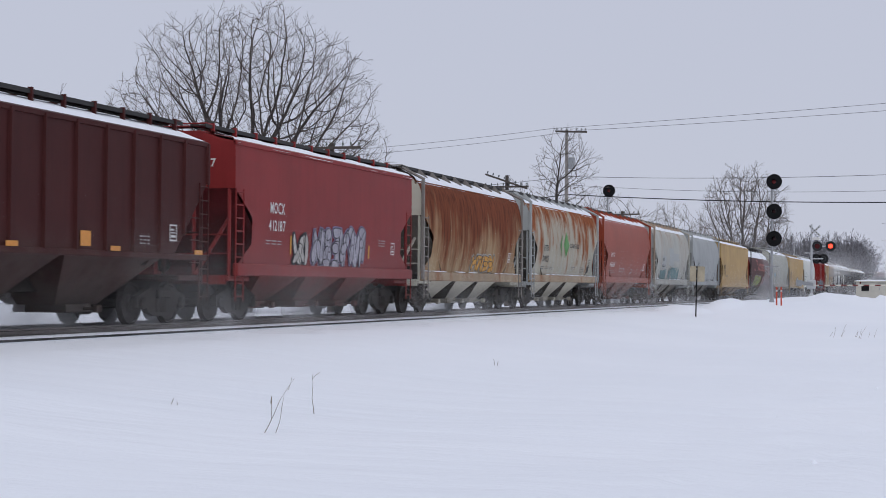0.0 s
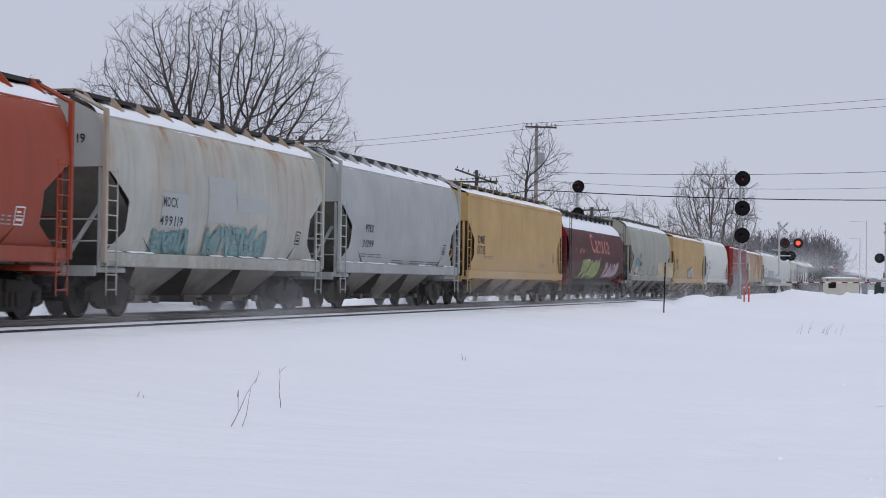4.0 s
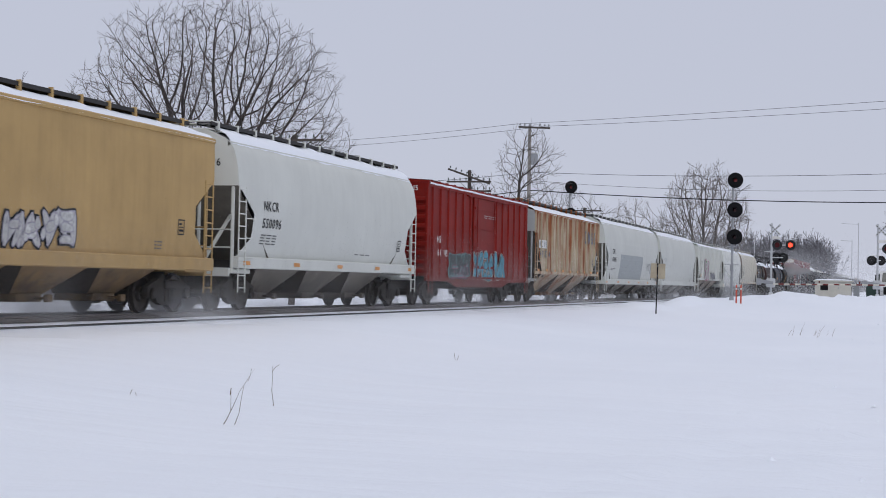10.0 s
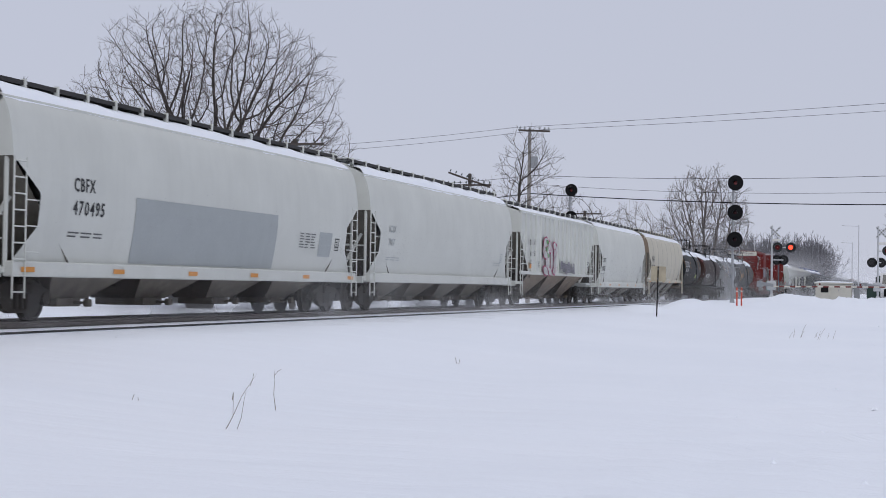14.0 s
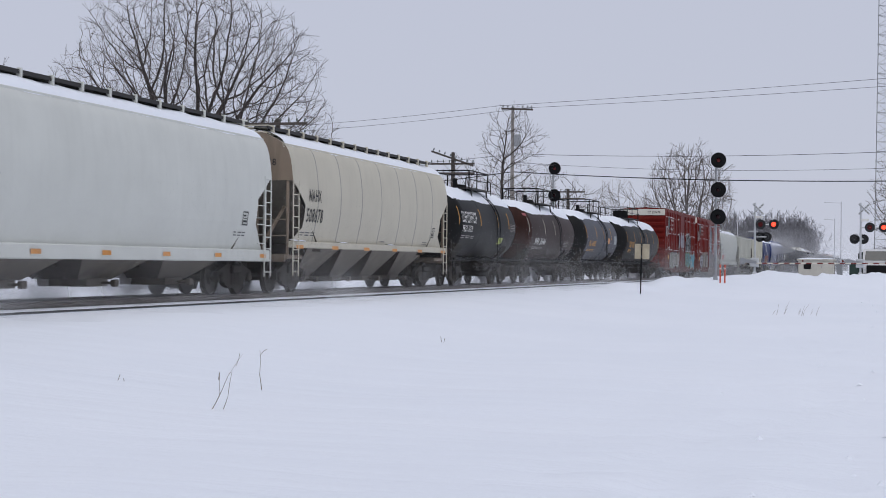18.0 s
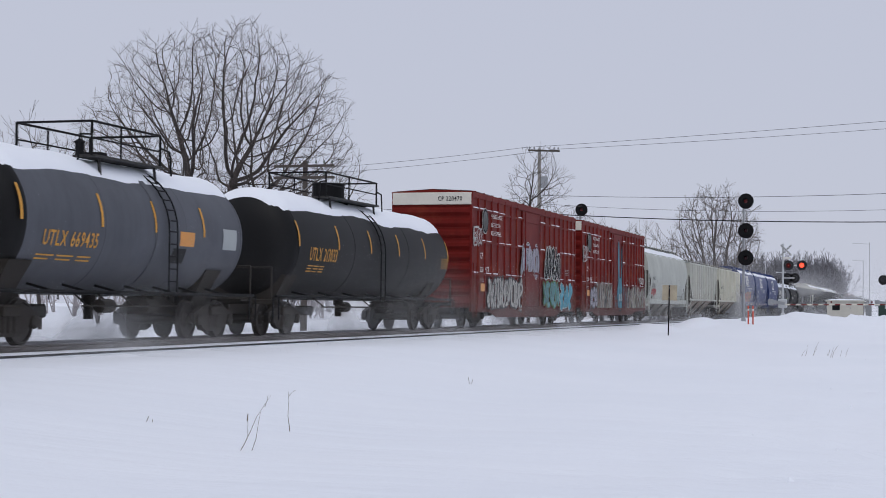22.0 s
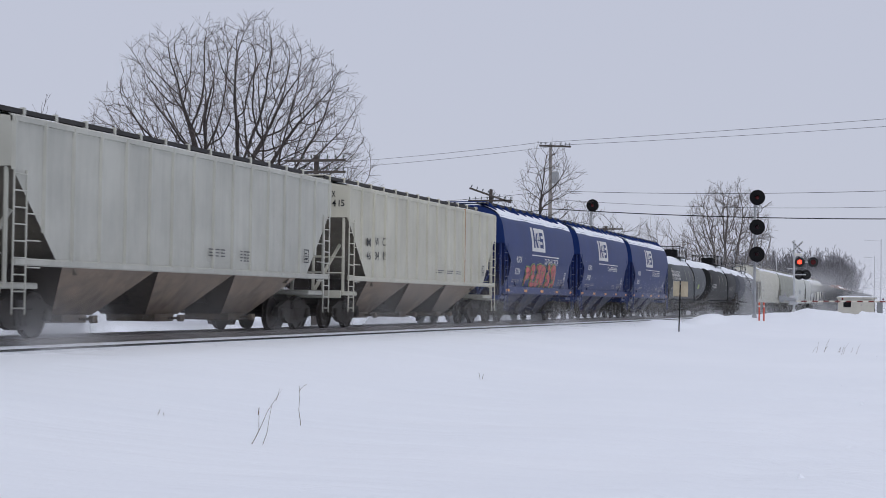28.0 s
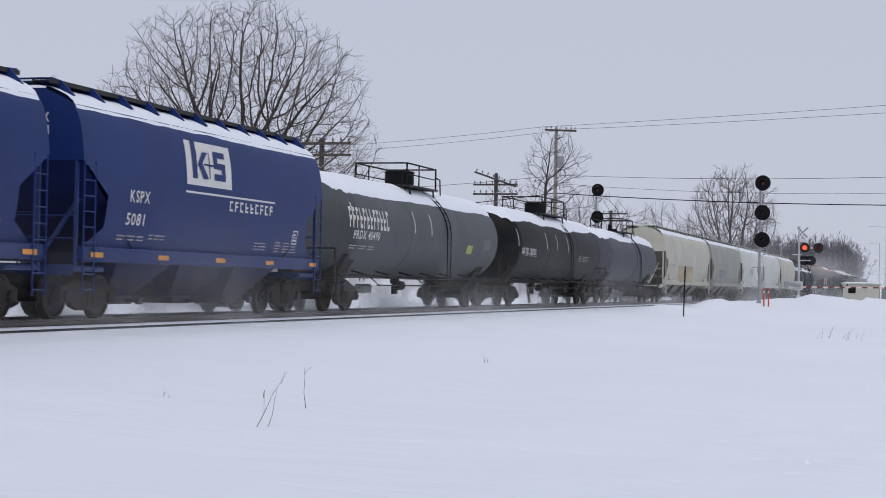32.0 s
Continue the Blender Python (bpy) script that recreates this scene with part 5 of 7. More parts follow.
    add(hopper, 191.5, 206.7, side="curved", paint=BRIGHT_GREY, bays=3, label="white covered hopper car with a curved side", seed=12, ink=LETTER_K, cage=1, snow=1.3,
        text=[("NKCR", 1.6, 2.65, 2.75, 3.0), ("550096", 1.6, 2.9, 2.3, 2.55)], print=[(1.6, 2.1, 1.2, 4), (9.2, 1.75, 1.5, 1)], tape=(1.25, 5, 0.45), tape_off=0.105)
    ribs50 = steps(0.6, 14.9, 14)
    add(boxcar, 208.15, 223.4, top=4.56, brim=1, end_text=("HS 61115",), paint=BOX_RED2, door=(6.1, 9.45), ribs=ribs50, label="bright red boxcar with corrugated ends and blue graffiti", seed=13,
        text=[("HS", 1.01, 1.52, 2.39, 2.62), ("61", 1.09, 1.49, 1.92, 2.14), ("115", 1.85, 2.38, 1.91, 2.14)], print=[(7.6, 3.6, 2.0, 2)],
        graffiti=[(6.1, 11.0, 1.2, 2.1, S["cyan"], S["cream"], 16, 7, S["black"]), (2.5, 5.6, 1.25, 1.95, MURAL, S["teal"], 17, 6, S["black"]), (2.9, 5.3, 1.2, 1.6, S["teal"], MURAL, 171, 5, S["magenta"])], **{"raise": 0.065})
    add(hopper, 225.0, 240.6, side="ribbed", end_text=("RCPE", "49174"), end_paint=PALE_GREY, paint=RUST_CREAM2, ribs=13, bays=3, lo=1.54, rb=4.80, rib_paint=CREAM_RIB, label="cream ribbed hopper car with wide rust blotches", seed=14, cage=1, bay_paint=RUST_BAY, ink=plain("faded_blue_lettering", (0.14, 0.16, 0.2), 0.6),
        text=[("RC PE", 0.9, 2.4, 2.68, 2.93), ("49 17 4", 1.0, 3.2, 2.2, 2.5), ("D M & E", 11.6, 14.45, 3.12, 3.75)], panels=[(0.8, 2.46, 2.62, 2.99, LETTER_W)], tape=(1.48, 9, 0.35), tape_off=0.065)
    add(hopper, 242.5, 262.2, side="curved", paint=WHITE_GREY, bays=4, lo=1.30, hi=4.45, label="long off-white covered hopper car with a grey painted-out panel", seed=15, ink=LETTER_K, cage=1,
        text=[("CBFX", 2.27, 3.16, 2.77, 3.04), ("470495", 2.27, 3.59, 2.30, 2.58)], print=[(2.18, 1.92, 1.6, 2), (14.9, 2.35, 1.3, 6)], panels=[(5.0, 13.2, 1.36, 2.78, PATCH_GREY), (16.43, 17.46, 1.75, 2.45, PATCH_GREY)],
        tape=(1.22, 6, 0.5), tape_off=0.105)
    add(hopper, 263.4, 282.1, side="curved", paint=WHITE_GREY, bays=4, lo=1.32, hi=4.42, label="long off-white covered hopper car with dented side", seed=16, ink=PATCH_GREY, cage=1, snow=1.4,
        text=[("ICIX", 1.85, 2.6, 2.68, 2.9), ("707", 1.85, 2.5, 2.25, 2.48)], print=[(1.8, 1.85, 1.6, 2), (15.8, 1.9, 1.2, 2)])
    add(hopper, 283.7, 300.6, side="ribbed", end_text=("BRAX", "8808"), paint=WHITE_GREY, ribs=17, bays=3, label="white ribbed hopper car with red and green graffiti", seed=17, cage=1, ink=LETTER_K, bay_paint=BROWN_BAY,
        text=[("BR", 1.64, 1.95, 2.83, 3.08), ("AX", 2.39, 2.74, 2.87, 3.12), ("88", 1.66, 1.94, 2.33, 2.56), ("08", 2.4, 2.72, 2.36, 2.59)], print=[(1.64, 2.15, 0.4, 3), (3.3, 2.1, 0.4, 4)],
        panels=[(1.65, 2.01, 1.8, 2.02, REFLECT)],
        graffiti=[(4.3, 7.2, 1.66, 3.1, S["white"], S["magenta"], 18, 3, S["magenta"]), (4.85, 5.62, 2.44, 3.12, S["green"], S["black"], 19, 1, S["black"]), (8.1, 11.6, 1.66, 2.15, S["silver"], WHITE_GREY, 20, 6, S["black"])], **{"raise": 0.062})
    add(hopper, 302.1, 318.1, side="curved", paint=BRIGHT_GREY, bays=3, label="white covered hopper car with snow along its roof", seed=18, ink=LETTER_K, cage=1,
        text=[("CEFX", 1.24, 2.19, 2.40, 2.63), ("10085", 1.18, 2.17, 1.93, 2.19)], print=[(1.2, 1.75, 1.2, 2), (13.6, 1.75, 0.8, 2)], tape=(1.45, 6, 0.4), tape_off=0.105, lo=1.30, sill=0.28, hi=4.32, rb=4.80)
    add(hopper, 319.7, 336.0, side="curved", end_paint=BROWN_BAY, paint=SAND, bays=4, lo=1.58, sill=0.16, hi=4.32, rb=4.82, label="sand-coloured covered hopper car with panel seams", seed=19, seams=8, ink=LETTER_K,
        text=[("NAHX", 1.27, 2.29, 2.77, 3.11), ("508678", 1.14, 2.52, 2.17, 2.56)], print=[(0.8, 1.85, 1.4, 2), (8.4, 1.7, 0.6, 1), (13.4, 1.75, 0.6, 2)], tape=(1.22, 6, 0.55), tape_off=0.105)
    W4 = [2.6, 5.0, 7.2, 9.2]
    add(tank_car, 337.4, 348.6, paint=TANK_BLACK, label="black tank car with white lettering and snow on top", seed=20, marks=[0.85, 4.28, 7.28, 9.3], dome="valve", mark_mat=LETTER_Y,
        text=[("PRDX 61128", 1.39, 2.95, 2.30, 2.56)], print=[(1.4, 2.12, 2.2, 2), (9.6, 2.75, 1.0, 5)], mark=(1.32, 3.7, 2.66, 3.1), panels=[(7.72, 8.5, 1.88, 2.16, S["lime"])], r=1.48)
    add(tank_car, 350.2, 362.9, paint=TANK_BROWN, head_paint=RUST_HEAD, label="brown-black tank car with white lettering and snow on top", seed=21, marks=[1.0, 4.6, 7.0], mark_mat=SAND, dome="valve", ladder=1.2,
        text=[("SHPX 206469", 2.49, 4.98, 2.0, 2.3)], print=[(2.5, 1.85, 2.4, 2), (9.6, 2.2, 1.2, 4)], panels=[(0.4, 1.2, 3.3, 3.42, S["red"])], r=1.42, zc=2.58)
    add(tank_car, 364.5, 376.8, paint=TANK_GREY, head_paint=TANK_BLACK, label="dull grey tank car with an orange placard", seed=22, marks=[1.4, 4.55, 7.0, 9.5], ink=LETTER_Y, dome="valve", belt=1,
        text=[("UTLX 669435", 2.26, 4.44, 2.11, 2.41)], print=[(2.2, 1.9, 2.4, 2)], panels=[(8.24, 8.99, 2.3, 2.63, REFLECT), (7.96, 8.64, 1.9, 2.24, TANK_BLACK), (10.6, 11.4, 2.3, 2.8, PATCH_GREY)], r=1.45, zc=2.6)
    add(tank_car, 378.4, 395.0, paint=TANK_BLACK, label="glossy black tank car with yellow lettering under thick snow", seed=23, marks=[1.6, 4.73, 7.6, 10.38, 13.25, 16.0], ink=LETTER_Y, dome="drum",
        text=[("UTLX 213033", 2.45, 4.6, 2.22, 2.58)], print=[(2.5, 2.05, 1.4, 3), (15.2, 2.6, 0.9, 5)], deck=(-3.6, 1.0))
    MUD = [DIRTY_CREAM, plain("spray_olive_grey", (0.19, 0.185, 0.13), 0.6, 0, 0.3, 3), plain("spray_dust_brown", (0.20, 0.13, 0.10), 0.6, 0, 0.3, 3), plain("spray_ash", (0.30, 0.29, 0.27), 0.6, 0, 0.3, 3), plain("spray_soot", (0.045, 0.04, 0.04), 0.6, 0, 0.3, 3)]
    DUSK = [plain("spray_plum", (0.10, 0.05, 0.075), 0.6, 0, 0.3, 3), plain("spray_slate", (0.07, 0.10, 0.12), 0.6, 0, 0.3, 3), BOX_RED, BOX_RED]
    ribs60 = [0.9, 1.9, 2.9, 3.9, 5.0, 6.0, 7.0, 8.0, 12.3, 13.3, 14.3, 15.3, 16.2, 17.1, 18.0]
    for a, b, num, gs, sd in ((397.4, 416.3, "470", 30, 24), (418.0, 436.9, "428", 40, 25)):
        extra = [(7.6, 10.8, 2.4, 3.6, S["silver"], S["white"], gs + 1, 4, S["black"]), (12.0, 15.1, 2.27, 3.6, BLACK, S["white"], gs + 2, 5, S["white"])] if num == "470" else []
        tail = [(11.8, 15.0, 1.12, 2.05, S["teal"], S["green"], gs + 3, 5, S["black"]), (15.1, 17.8, 0.92, 2.05, S["cyan"], S["white"], gs + 4, 3, S["teal"])] if num == "470" else [
            (1.9, 3.7, 1.0, 1.95, S["silver"], S["black"], gs + 3, 3, S["black"]), (16.9, 18.3, 2.45, 2.7, BOX_RED, S["white"], gs + 5, 2, S["white"])]
        figure = [] if num == "470" else [
            ([(9.72, 2.3), (10.12, 2.3), (10.02, 4.2), (9.9, 4.66), (9.72, 4.62), (9.64, 4.0)], BLUE_TAG), ([(10.62, 2.3), (11.1, 2.3), (11.16, 3.6), (11.1, 4.4), (10.9, 4.52), (10.72, 4.2)], BLUE_TAG),
            ([(10.36 + 0.93 * math.cos(a2), 1.72 + 0.92 * math.sin(a2)) for a2 in steps(0, math.tau * 15 / 16, 15)], BLUE_TAG), ([(9.80, 2.5), (9.88, 2.5), (9.86, 4.1), (9.80, 4.4)], S["cyan"]), ([(10.80, 2.5), (10.90, 2.5), (10.96, 3.6), (10.92, 4.25)], S["cyan"]),
            ([(9.62, 2.05), (9.95, 2.25), (9.85, 1.75), (9.6, 1.5)], S["cyan"]), ([(10.5, 2.1), (10.95, 2.3), (11.1, 1.9), (10.7, 1.85)], S["cyan"]), ([(10.1, 1.05), (10.6, 1.0), (10.9, 1.2), (10.4, 1.22)], S["cyan"]), ([(9.95, 1.35), (10.3, 1.3), (10.28, 1.7), (10.0, 1.72)], S["white"]), ([(10.5, 1.35), (10.8, 1.35), (10.82, 1.75), (10.5, 1.7)], S["white"])]
        add(boxcar, a, b, top=5.32, z0=0.92, paint=BOX_RED, door=(7.85, 11.25), ribs=ribs60, straps=(2.2, 3.45, 4.65), header=WHITE_BAND, shapes=figure, seed=sd, truck=2.4,
            label="tall oxide red boxcar with white end band, covered in graffiti" if num == "470" else "tall oxide red boxcar with blue graffiti figures on its door",
            text=[("CP", 1.0, 1.38, 2.8, 3.03), ("220", 0.96, 1.45, 2.29, 2.48), (num, 1.75, 2.29, 2.32, 2.51)], print=[(1.0, 2.0, 0.6, 2), (16.4, 2.7, 0.8, 4)],
            oval=(1.18, 2.2, 3.72, 4.8), words=((2.64, 4.4, 4.42, 4.58), (2.64, 4.1, 4.09, 4.25), (2.64, 4.2, 3.76, 3.92)), panels=[(1.1, 1.7, 1.55, 1.85, REFLECT)],
            bands=() if num == "470" else ((3.6, 7.8, 0.96, 2.35, MUD, 5), (8.0, 9.7, 1.0, 1.7, DUSK, 6), (11.2, 12.6, 1.0, 2.2, DUSK, 7), (12.4, 18.7, 0.96, 2.25, MUD, 8)), end_text=("CP 220" + num,), 
            graffiti=([(2.05, 7.8, 0.95, 2.1, S["cream"], S["black"], gs, 12, S["black"])] if num == "470" else []) + [(0.0, 1.1, 3.35, 3.95, BOX_RED, S["white"], gs + 7, 3, S["white"])] + extra + tail, **{"raise": 0.065})
    add(hopper, 438.4, 455.9, side="curved", paint=PEARL, bays=4, label="pale grey covered hopper car with a small red tag", seed=26, ink=LETTER_K, snow=1.2,
        text=[("AGPX", 1.76, 2.68, 2.72, 2.94), ("11722", 1.62, 2.58, 2.28, 2.49)], print=[(3.6, 2.7, 0.3, 3), (8.0, 1.65, 2.4, 1), (13.0, 1.75, 2.4, 2)], panels=[],
        graffiti=[(1.64, 3.33, 1.82, 2.16, S["red"], PEARL, 50, 7, S["pink"])])
    add(hopper, 457.4, 473.7, side="ribbed", paint=BONE, ribs=15, bays=3, rb=4.56, label="pale ribbed hopper car with yellowed sheets", seed=27, bay_paint=BROWN_BAY, cage=1, ink=LETTER_K, print=[(8.4, 2.1, 1.0, 3), (10.2, 2.1, 0.6, 4)], snow=0.5)
    add(hopper, 475.2, 491.6, side="ribbed", end_text=("MWCX", "463415"), end_x=0.62, paint=PALE_SAND, ribs=15, bays=3, rb=4.56, label="pale ribbed hopper car with one rust-streaked panel", seed=28, bay_paint=BROWN_BAY, cage=1, ink=LETTER_K, snow=0.5,
        text=[("M", 1.55, 1.91, 2.58, 2.82), ("W", 2.31, 2.69, 2.61, 2.86), ("CX", 2.99, 3.45, 2.64, 2.89), ("46", 1.57, 1.93, 2.18, 2.42), ("34", 2.31, 2.69, 2.2, 2.44), ("15", 2.99, 3.4, 2.22, 2.46)],
        print=[(8.6, 2.0, 3.4, 2)], panels=[(11.98, 12.2, 1.6, 4.3, plain("rust_streak", (0.42, 0.24, 0.10), 0.8))])
    for k, (a, b, num) in enumerate(((493.0, 505.9, "5138"), (507.3, 520.1, "5008"), (521.4, 534.3, "5081"))):
        g = [(3.5, 9.1, 1.3, 2.5, S["pink"], S["lime"], 60, 6, S["black"])] if k == 0 else []
        add(hopper, a, b, side="curved", paint=BLUE, lo=1.57, brim=-0.05, snow=0.9, bays=3, label="deep blue covered hopper car with white emblem panel and snowy roof" if k else "deep blue covered hopper car with pink and yellow graffiti", seed=29 + k, gussets=1,
            text=[("KSPX", 1.91, 2.8, 2.58, 2.83), (num, 1.85, 2.67, 2.1, 2.35)], print=[(1.6, 1.85, 1.3, 2), (3.0, 1.9, 0.8, 2), (8.6, 1.9, 0.8, 3), (9.9, 1.95, 1.6, 4)], tape=(1.22, 5, 0.5), tape_off=0.105,
            panels=[(4.55, 6.95, 3.12, 4.12, LETTER_W), (4.5, 9.58, 2.93, 2.975, LETTER_W)], words=((6.85, 9.55, 2.62, 2.86),), graffiti=g, emblem=1, end_paint=BLUE)
    add(tank_car, 536.0, 553.7, paint=TANK_SLATE, label="slate grey tank car with a smooth snow cap", seed=33, marks=[1.0, 6.8, 8.6, 10.4], mark_mat=SAND, dome="drum",
        text=[("PRDX 40490", 1.1, 3.4, 2.27, 2.52)], print=[(1.0, 2.05, 2.4, 2), (15.2, 2.6, 0.9, 5)], mark=(0.7, 4.3, 2.58, 3.18), panels=[(13.0, 13.7, 2.1, 2.4, S["lime"])], r=1.53, zc=2.66)
    add(tank_car, 555.4, 573.4, paint=TANK_BLACK, label="black tank car with faint white lettering", seed=34, marks=[1.0, 6.0, 8.0, 10.2], mark_mat=SAND, dome="drum", text=[("GATX 210209", 1.6, 4.0, 2.3, 2.55)],
        print=[(2.3, 2.3, 2.2, 2), (12.6, 2.4, 2.4, 4)], r=1.53, zc=2.64, deck=(-2.0, 2.4))
    add(tank_car, 575.2, 591.2, paint=TANK_GREY, label="grey tank car with a faint pink mark", seed=35, marks=[], dome="valve", belt=1, r=1.45, zc=2.6)
    add(hopper, 593.2, 613.7, side="curved", paint=PALE_SAND, bays=4, label="pale grey-green covered hopper car", seed=36, ink=LETTER_K, print=[(2.6, 2.5, 1.4, 3)], end_paint=PALE_SAND)
    add(hopper, 615.0, 633.5, side="curved", paint=GREY_GREEN, bays=4, label="grey covered hopper car with dull brown tag", seed=37, graffiti=[(4.0, 8.0, 1.5, 2.4, S["silver"], GREY_GREEN, 70, 5, S["cream"])])
    add(hopper, 634.8, 652.0, side="curved", paint=WHITE_GREY, bays=4, label="off-white covered hopper car with a grey panel", seed=38, panels=[(6.5, 9.5, 2.4, 2.9, PATCH_GREY)])
    a = 653.4
    for i, (kind, L, mat, lab) in enumerate((("curved", 17.0, WHITE_GREY, "off-white covered hopper car"), ("curved", 18.0, PALE_SAND, "pale covered hopper car"), ("tank", 15.5, TANK_GREY, "grey tank car with snow cap"),
                                             ("tank", 15.5, TANK_GREY, "grey tank car with snow cap"), ("tank", 15.5, TANK_BROWN, "brown tank car with snow cap"), ("curved", 16.5, RUST_CREAM2, "rusty cream covered hopper car"),
                                             ("ribbed", 16.5, RUST_CREAM2, "rusty cream ribbed hopper car"), ("curved", 16.5, GREY_GREEN, "grey covered hopper car"), ("curved", 16.5, WHITE_GREY, "off-white covered hopper car"),
                                             ("ribbed", 16.5, PALE_SAND, "pale ribbed hopper car"), ("curved", 16.5, GREY_GREEN, "grey covered hopper car"), ("curved", 16.5, WHITE_GREY, "off-white covered hopper car"))):
        if kind == "tank":
            add(tank_car, a, a + L, paint=mat, label=lab, seed=80 + i, dome="valve", r=1.45, zc=2.6)
        else:
            add(hopper, a, a + L, side=kind, paint=mat, label=lab, seed=80 + i, bays=3)
        a += L + 1.5
    return cars


TRAIN = []


def emblem(car, spec):
    """The marks of an owner, as plain shapes."""
    h = spec["L"] / 2
    side = profile("curved", *levels(spec)[:2])[1]
    bm = bmesh.new()
    for y0, y1, z0, z1 in ((5.72, 5.76, 3.30, 3.92), (5.45, 6.0, 3.60, 3.64), (4.84, 5.08, 3.27, 4.125), (5.98, 6.60, 3.29, 3.44), (5.98, 6.60, 3.56, 3.70), (5.98, 6.60, 3.82, 3.96), (5.98, 6.18, 3.70, 3.82), (6.40, 6.60, 3.44, 3.56)):
        patch(bm, y0 - h, y1 - h, z0, z1, side, 0.022, 6)
    for o in ([(5.08, 3.56), (5.40, 3.90), (5.66, 3.90), (5.30, 3.60)], [(5.12, 3.62), (5.34, 3.66), (5.66, 3.29), (5.38, 3.29)]):
        bm.faces.new([bm.verts.new((side(z) + 0.030, y - h, z)) for y, z in o])
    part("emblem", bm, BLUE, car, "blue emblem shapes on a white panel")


def diamonds(car, spec):
    h = spec["L"] / 2
    side = profile("curved", *levels(spec)[:2])[1]
    bm = bmesh.new()
    for o in ([(4.99, 2.84), (5.47, 2.33), (5.47, 3.34)], [(5.67, 2.86), (6.2, 2.31), (6.73, 2.86), (6.2, 3.44)]):
        bm.faces.new([bm.verts.new((side(z) + 0.022, y - h, z)) for y, z in o])
    part("emblem", bm, SPRAY["green"], car, "green diamond emblem")


def build_train():
    for build, mid, spec in seen_cars():
        car = build(pose(TRACK_X, mid, 0), spec)
        if spec.get("emblem"):
            emblem(car, spec)
        if spec["paint"] is GREY_RUST:
            diamonds(car, spec)
        TRAIN.append((car, car.matrix_basis.translation.y))


build_train()


# ---- signals, poles and wires ----
def disc_head(parent, x, y, z, r, glow_mat):
    """A searchlight signal head with its round black background, facing down the line."""
    bm = bmesh.new()
    lathe(bm, [(-0.02, r), (0.0, r), (0.012, r - 0.03), (0.012, 0.12)], "y", 40, (x, y - 0.30, z), False)
    lathe(bm, [(-0.02, 0.02), (-0.02, r)], "y", 40, (x, y - 0.30, z), False)
    bmesh.ops.recalc_face_normals(bm, faces=bm.faces[:])
    head = part("signal_background", bm, BLACK, parent)
    bm = bmesh.new()
    for k in range(17):
        a0 = -0.35 + k * (math.pi + 0.7) / 17
        a1 = -0.35 + (k + 1) * (math.pi + 0.7) / 17
        for ra in (0.14, 0.13):
            vs = [bm.verts.new((x + ra * math.cos(a), y - 0.32 - d, z + ra * math.sin(a))) for a, d in ((a0, 0), (a1, 0), (a1, 0.30), (a0, 0.30))]
            bm.faces.new(vs)
    part("visor", bm, BLACK, head)
    bm = bmesh.new()
    lathe(bm, [(-0.03, 0.02), (-0.025, 0.07), (0.0, 0.115)], "y", 20, (x, y - 0.325, z))
    part("lens", bm, glow_mat, head)
    bm = bmesh.new()
    soft_box(bm, x - 0.17, x + 0.17, y - 0.28, y + 0.05, z - 0.22, z + 0.20, 0.03)
    part("lamp_housing", bm, BLACK, head)
    bm = bmesh.new()
    pts = [(x + 0.02, y - 0.05, z - 0.42), (x + 0.22, y - 0.05, z - 0.50), (x + 0.28, y - 0.05, z - 0.66), (x + 0.20, y - 0.05, z - 0.86), (x, y - 0.05, z - 0.92)]
    polyline(bm, pts, 0.028)
    part("cable_loop", bm, GALV, parent)


DIM_RED = glow("signal_red_lens", (0.16, 0.02, 0.02), 0.02)
LENS_DARK = plain("dark_lens", (0.03, 0.008, 0.01), 0.12)


def signal_mast(x, y, zb, heads, label, r=0.47):
    mast = empty("railway_signal", pose(0, 0, 0), label, "railway signal")
    top = heads[0]
    bm = bmesh.new()
    lathe(bm, [(zb - 0.1, 0.085), (zb + 3.0, 0.08), (top - 0.2, 0.07)], "z", 14, (x, y, 0))
    part("mast", bm, GALV, mast)
    bm = bmesh.new()
    soft_box(bm, x - 0.20, x + 0.20, y - 0.22, y + 0.22, zb - 0.15, zb + 0.16, 0.03)
    frustum(bm, (x - 0.16, x + 0.16, y - 0.16, y + 0.16, zb + 0.16), (x - 0.10, x + 0.10, y - 0.10, y + 0.10, zb + 0.5))
    part("mast_base", bm, GALV, mast)
    for i, z in enumerate(heads):
        disc_head(mast, x + 0.16, y, z, r, DIM_RED if i == 0 else LENS_DARK)
        bm = bmesh.new()
        soft_box(bm, x - 0.30, x + 0.25, y - 0.03, y + 0.03, z - 0.62, z - 0.56, 0.01)
        part("head_bracket", bm, GALV, mast)
    bm = bmesh.new()
    ladder(bm, x - 0.02, y + 0.35, zb, top - 0.3, 0.34, 24, 0.012)
    for z in steps(zb + 1, top - 0.8, 4):
        tube(bm, (x, y, z), (x, y + 0.35, z), 0.015)
    part("mast_ladder", bm, GALV, mast)
    bm = bmesh.new()
    soft_box(bm, x - 0.42, x + 0.42, y - 0.03, y + 0.03, zb + 2.36, zb + 2.40, 0.008)
    soft_box(bm, x - 0.10, x + 0.10, y - 0.22, y - 0.08, zb + 2.0, zb + 2.4, 0.02)
    part("step_bracket", bm, GALV, mast)
    return mast


signal_mast(-10.30, 99.5, -0.02, (7.50, 5.70, 4.05), "tall three-head searchlight signal mast standing in snow beside the track")
signal_mast(-24.75, 120.5, -0.2, (8.35, 6.30), "two-head searchlight signal mast beyond the track")


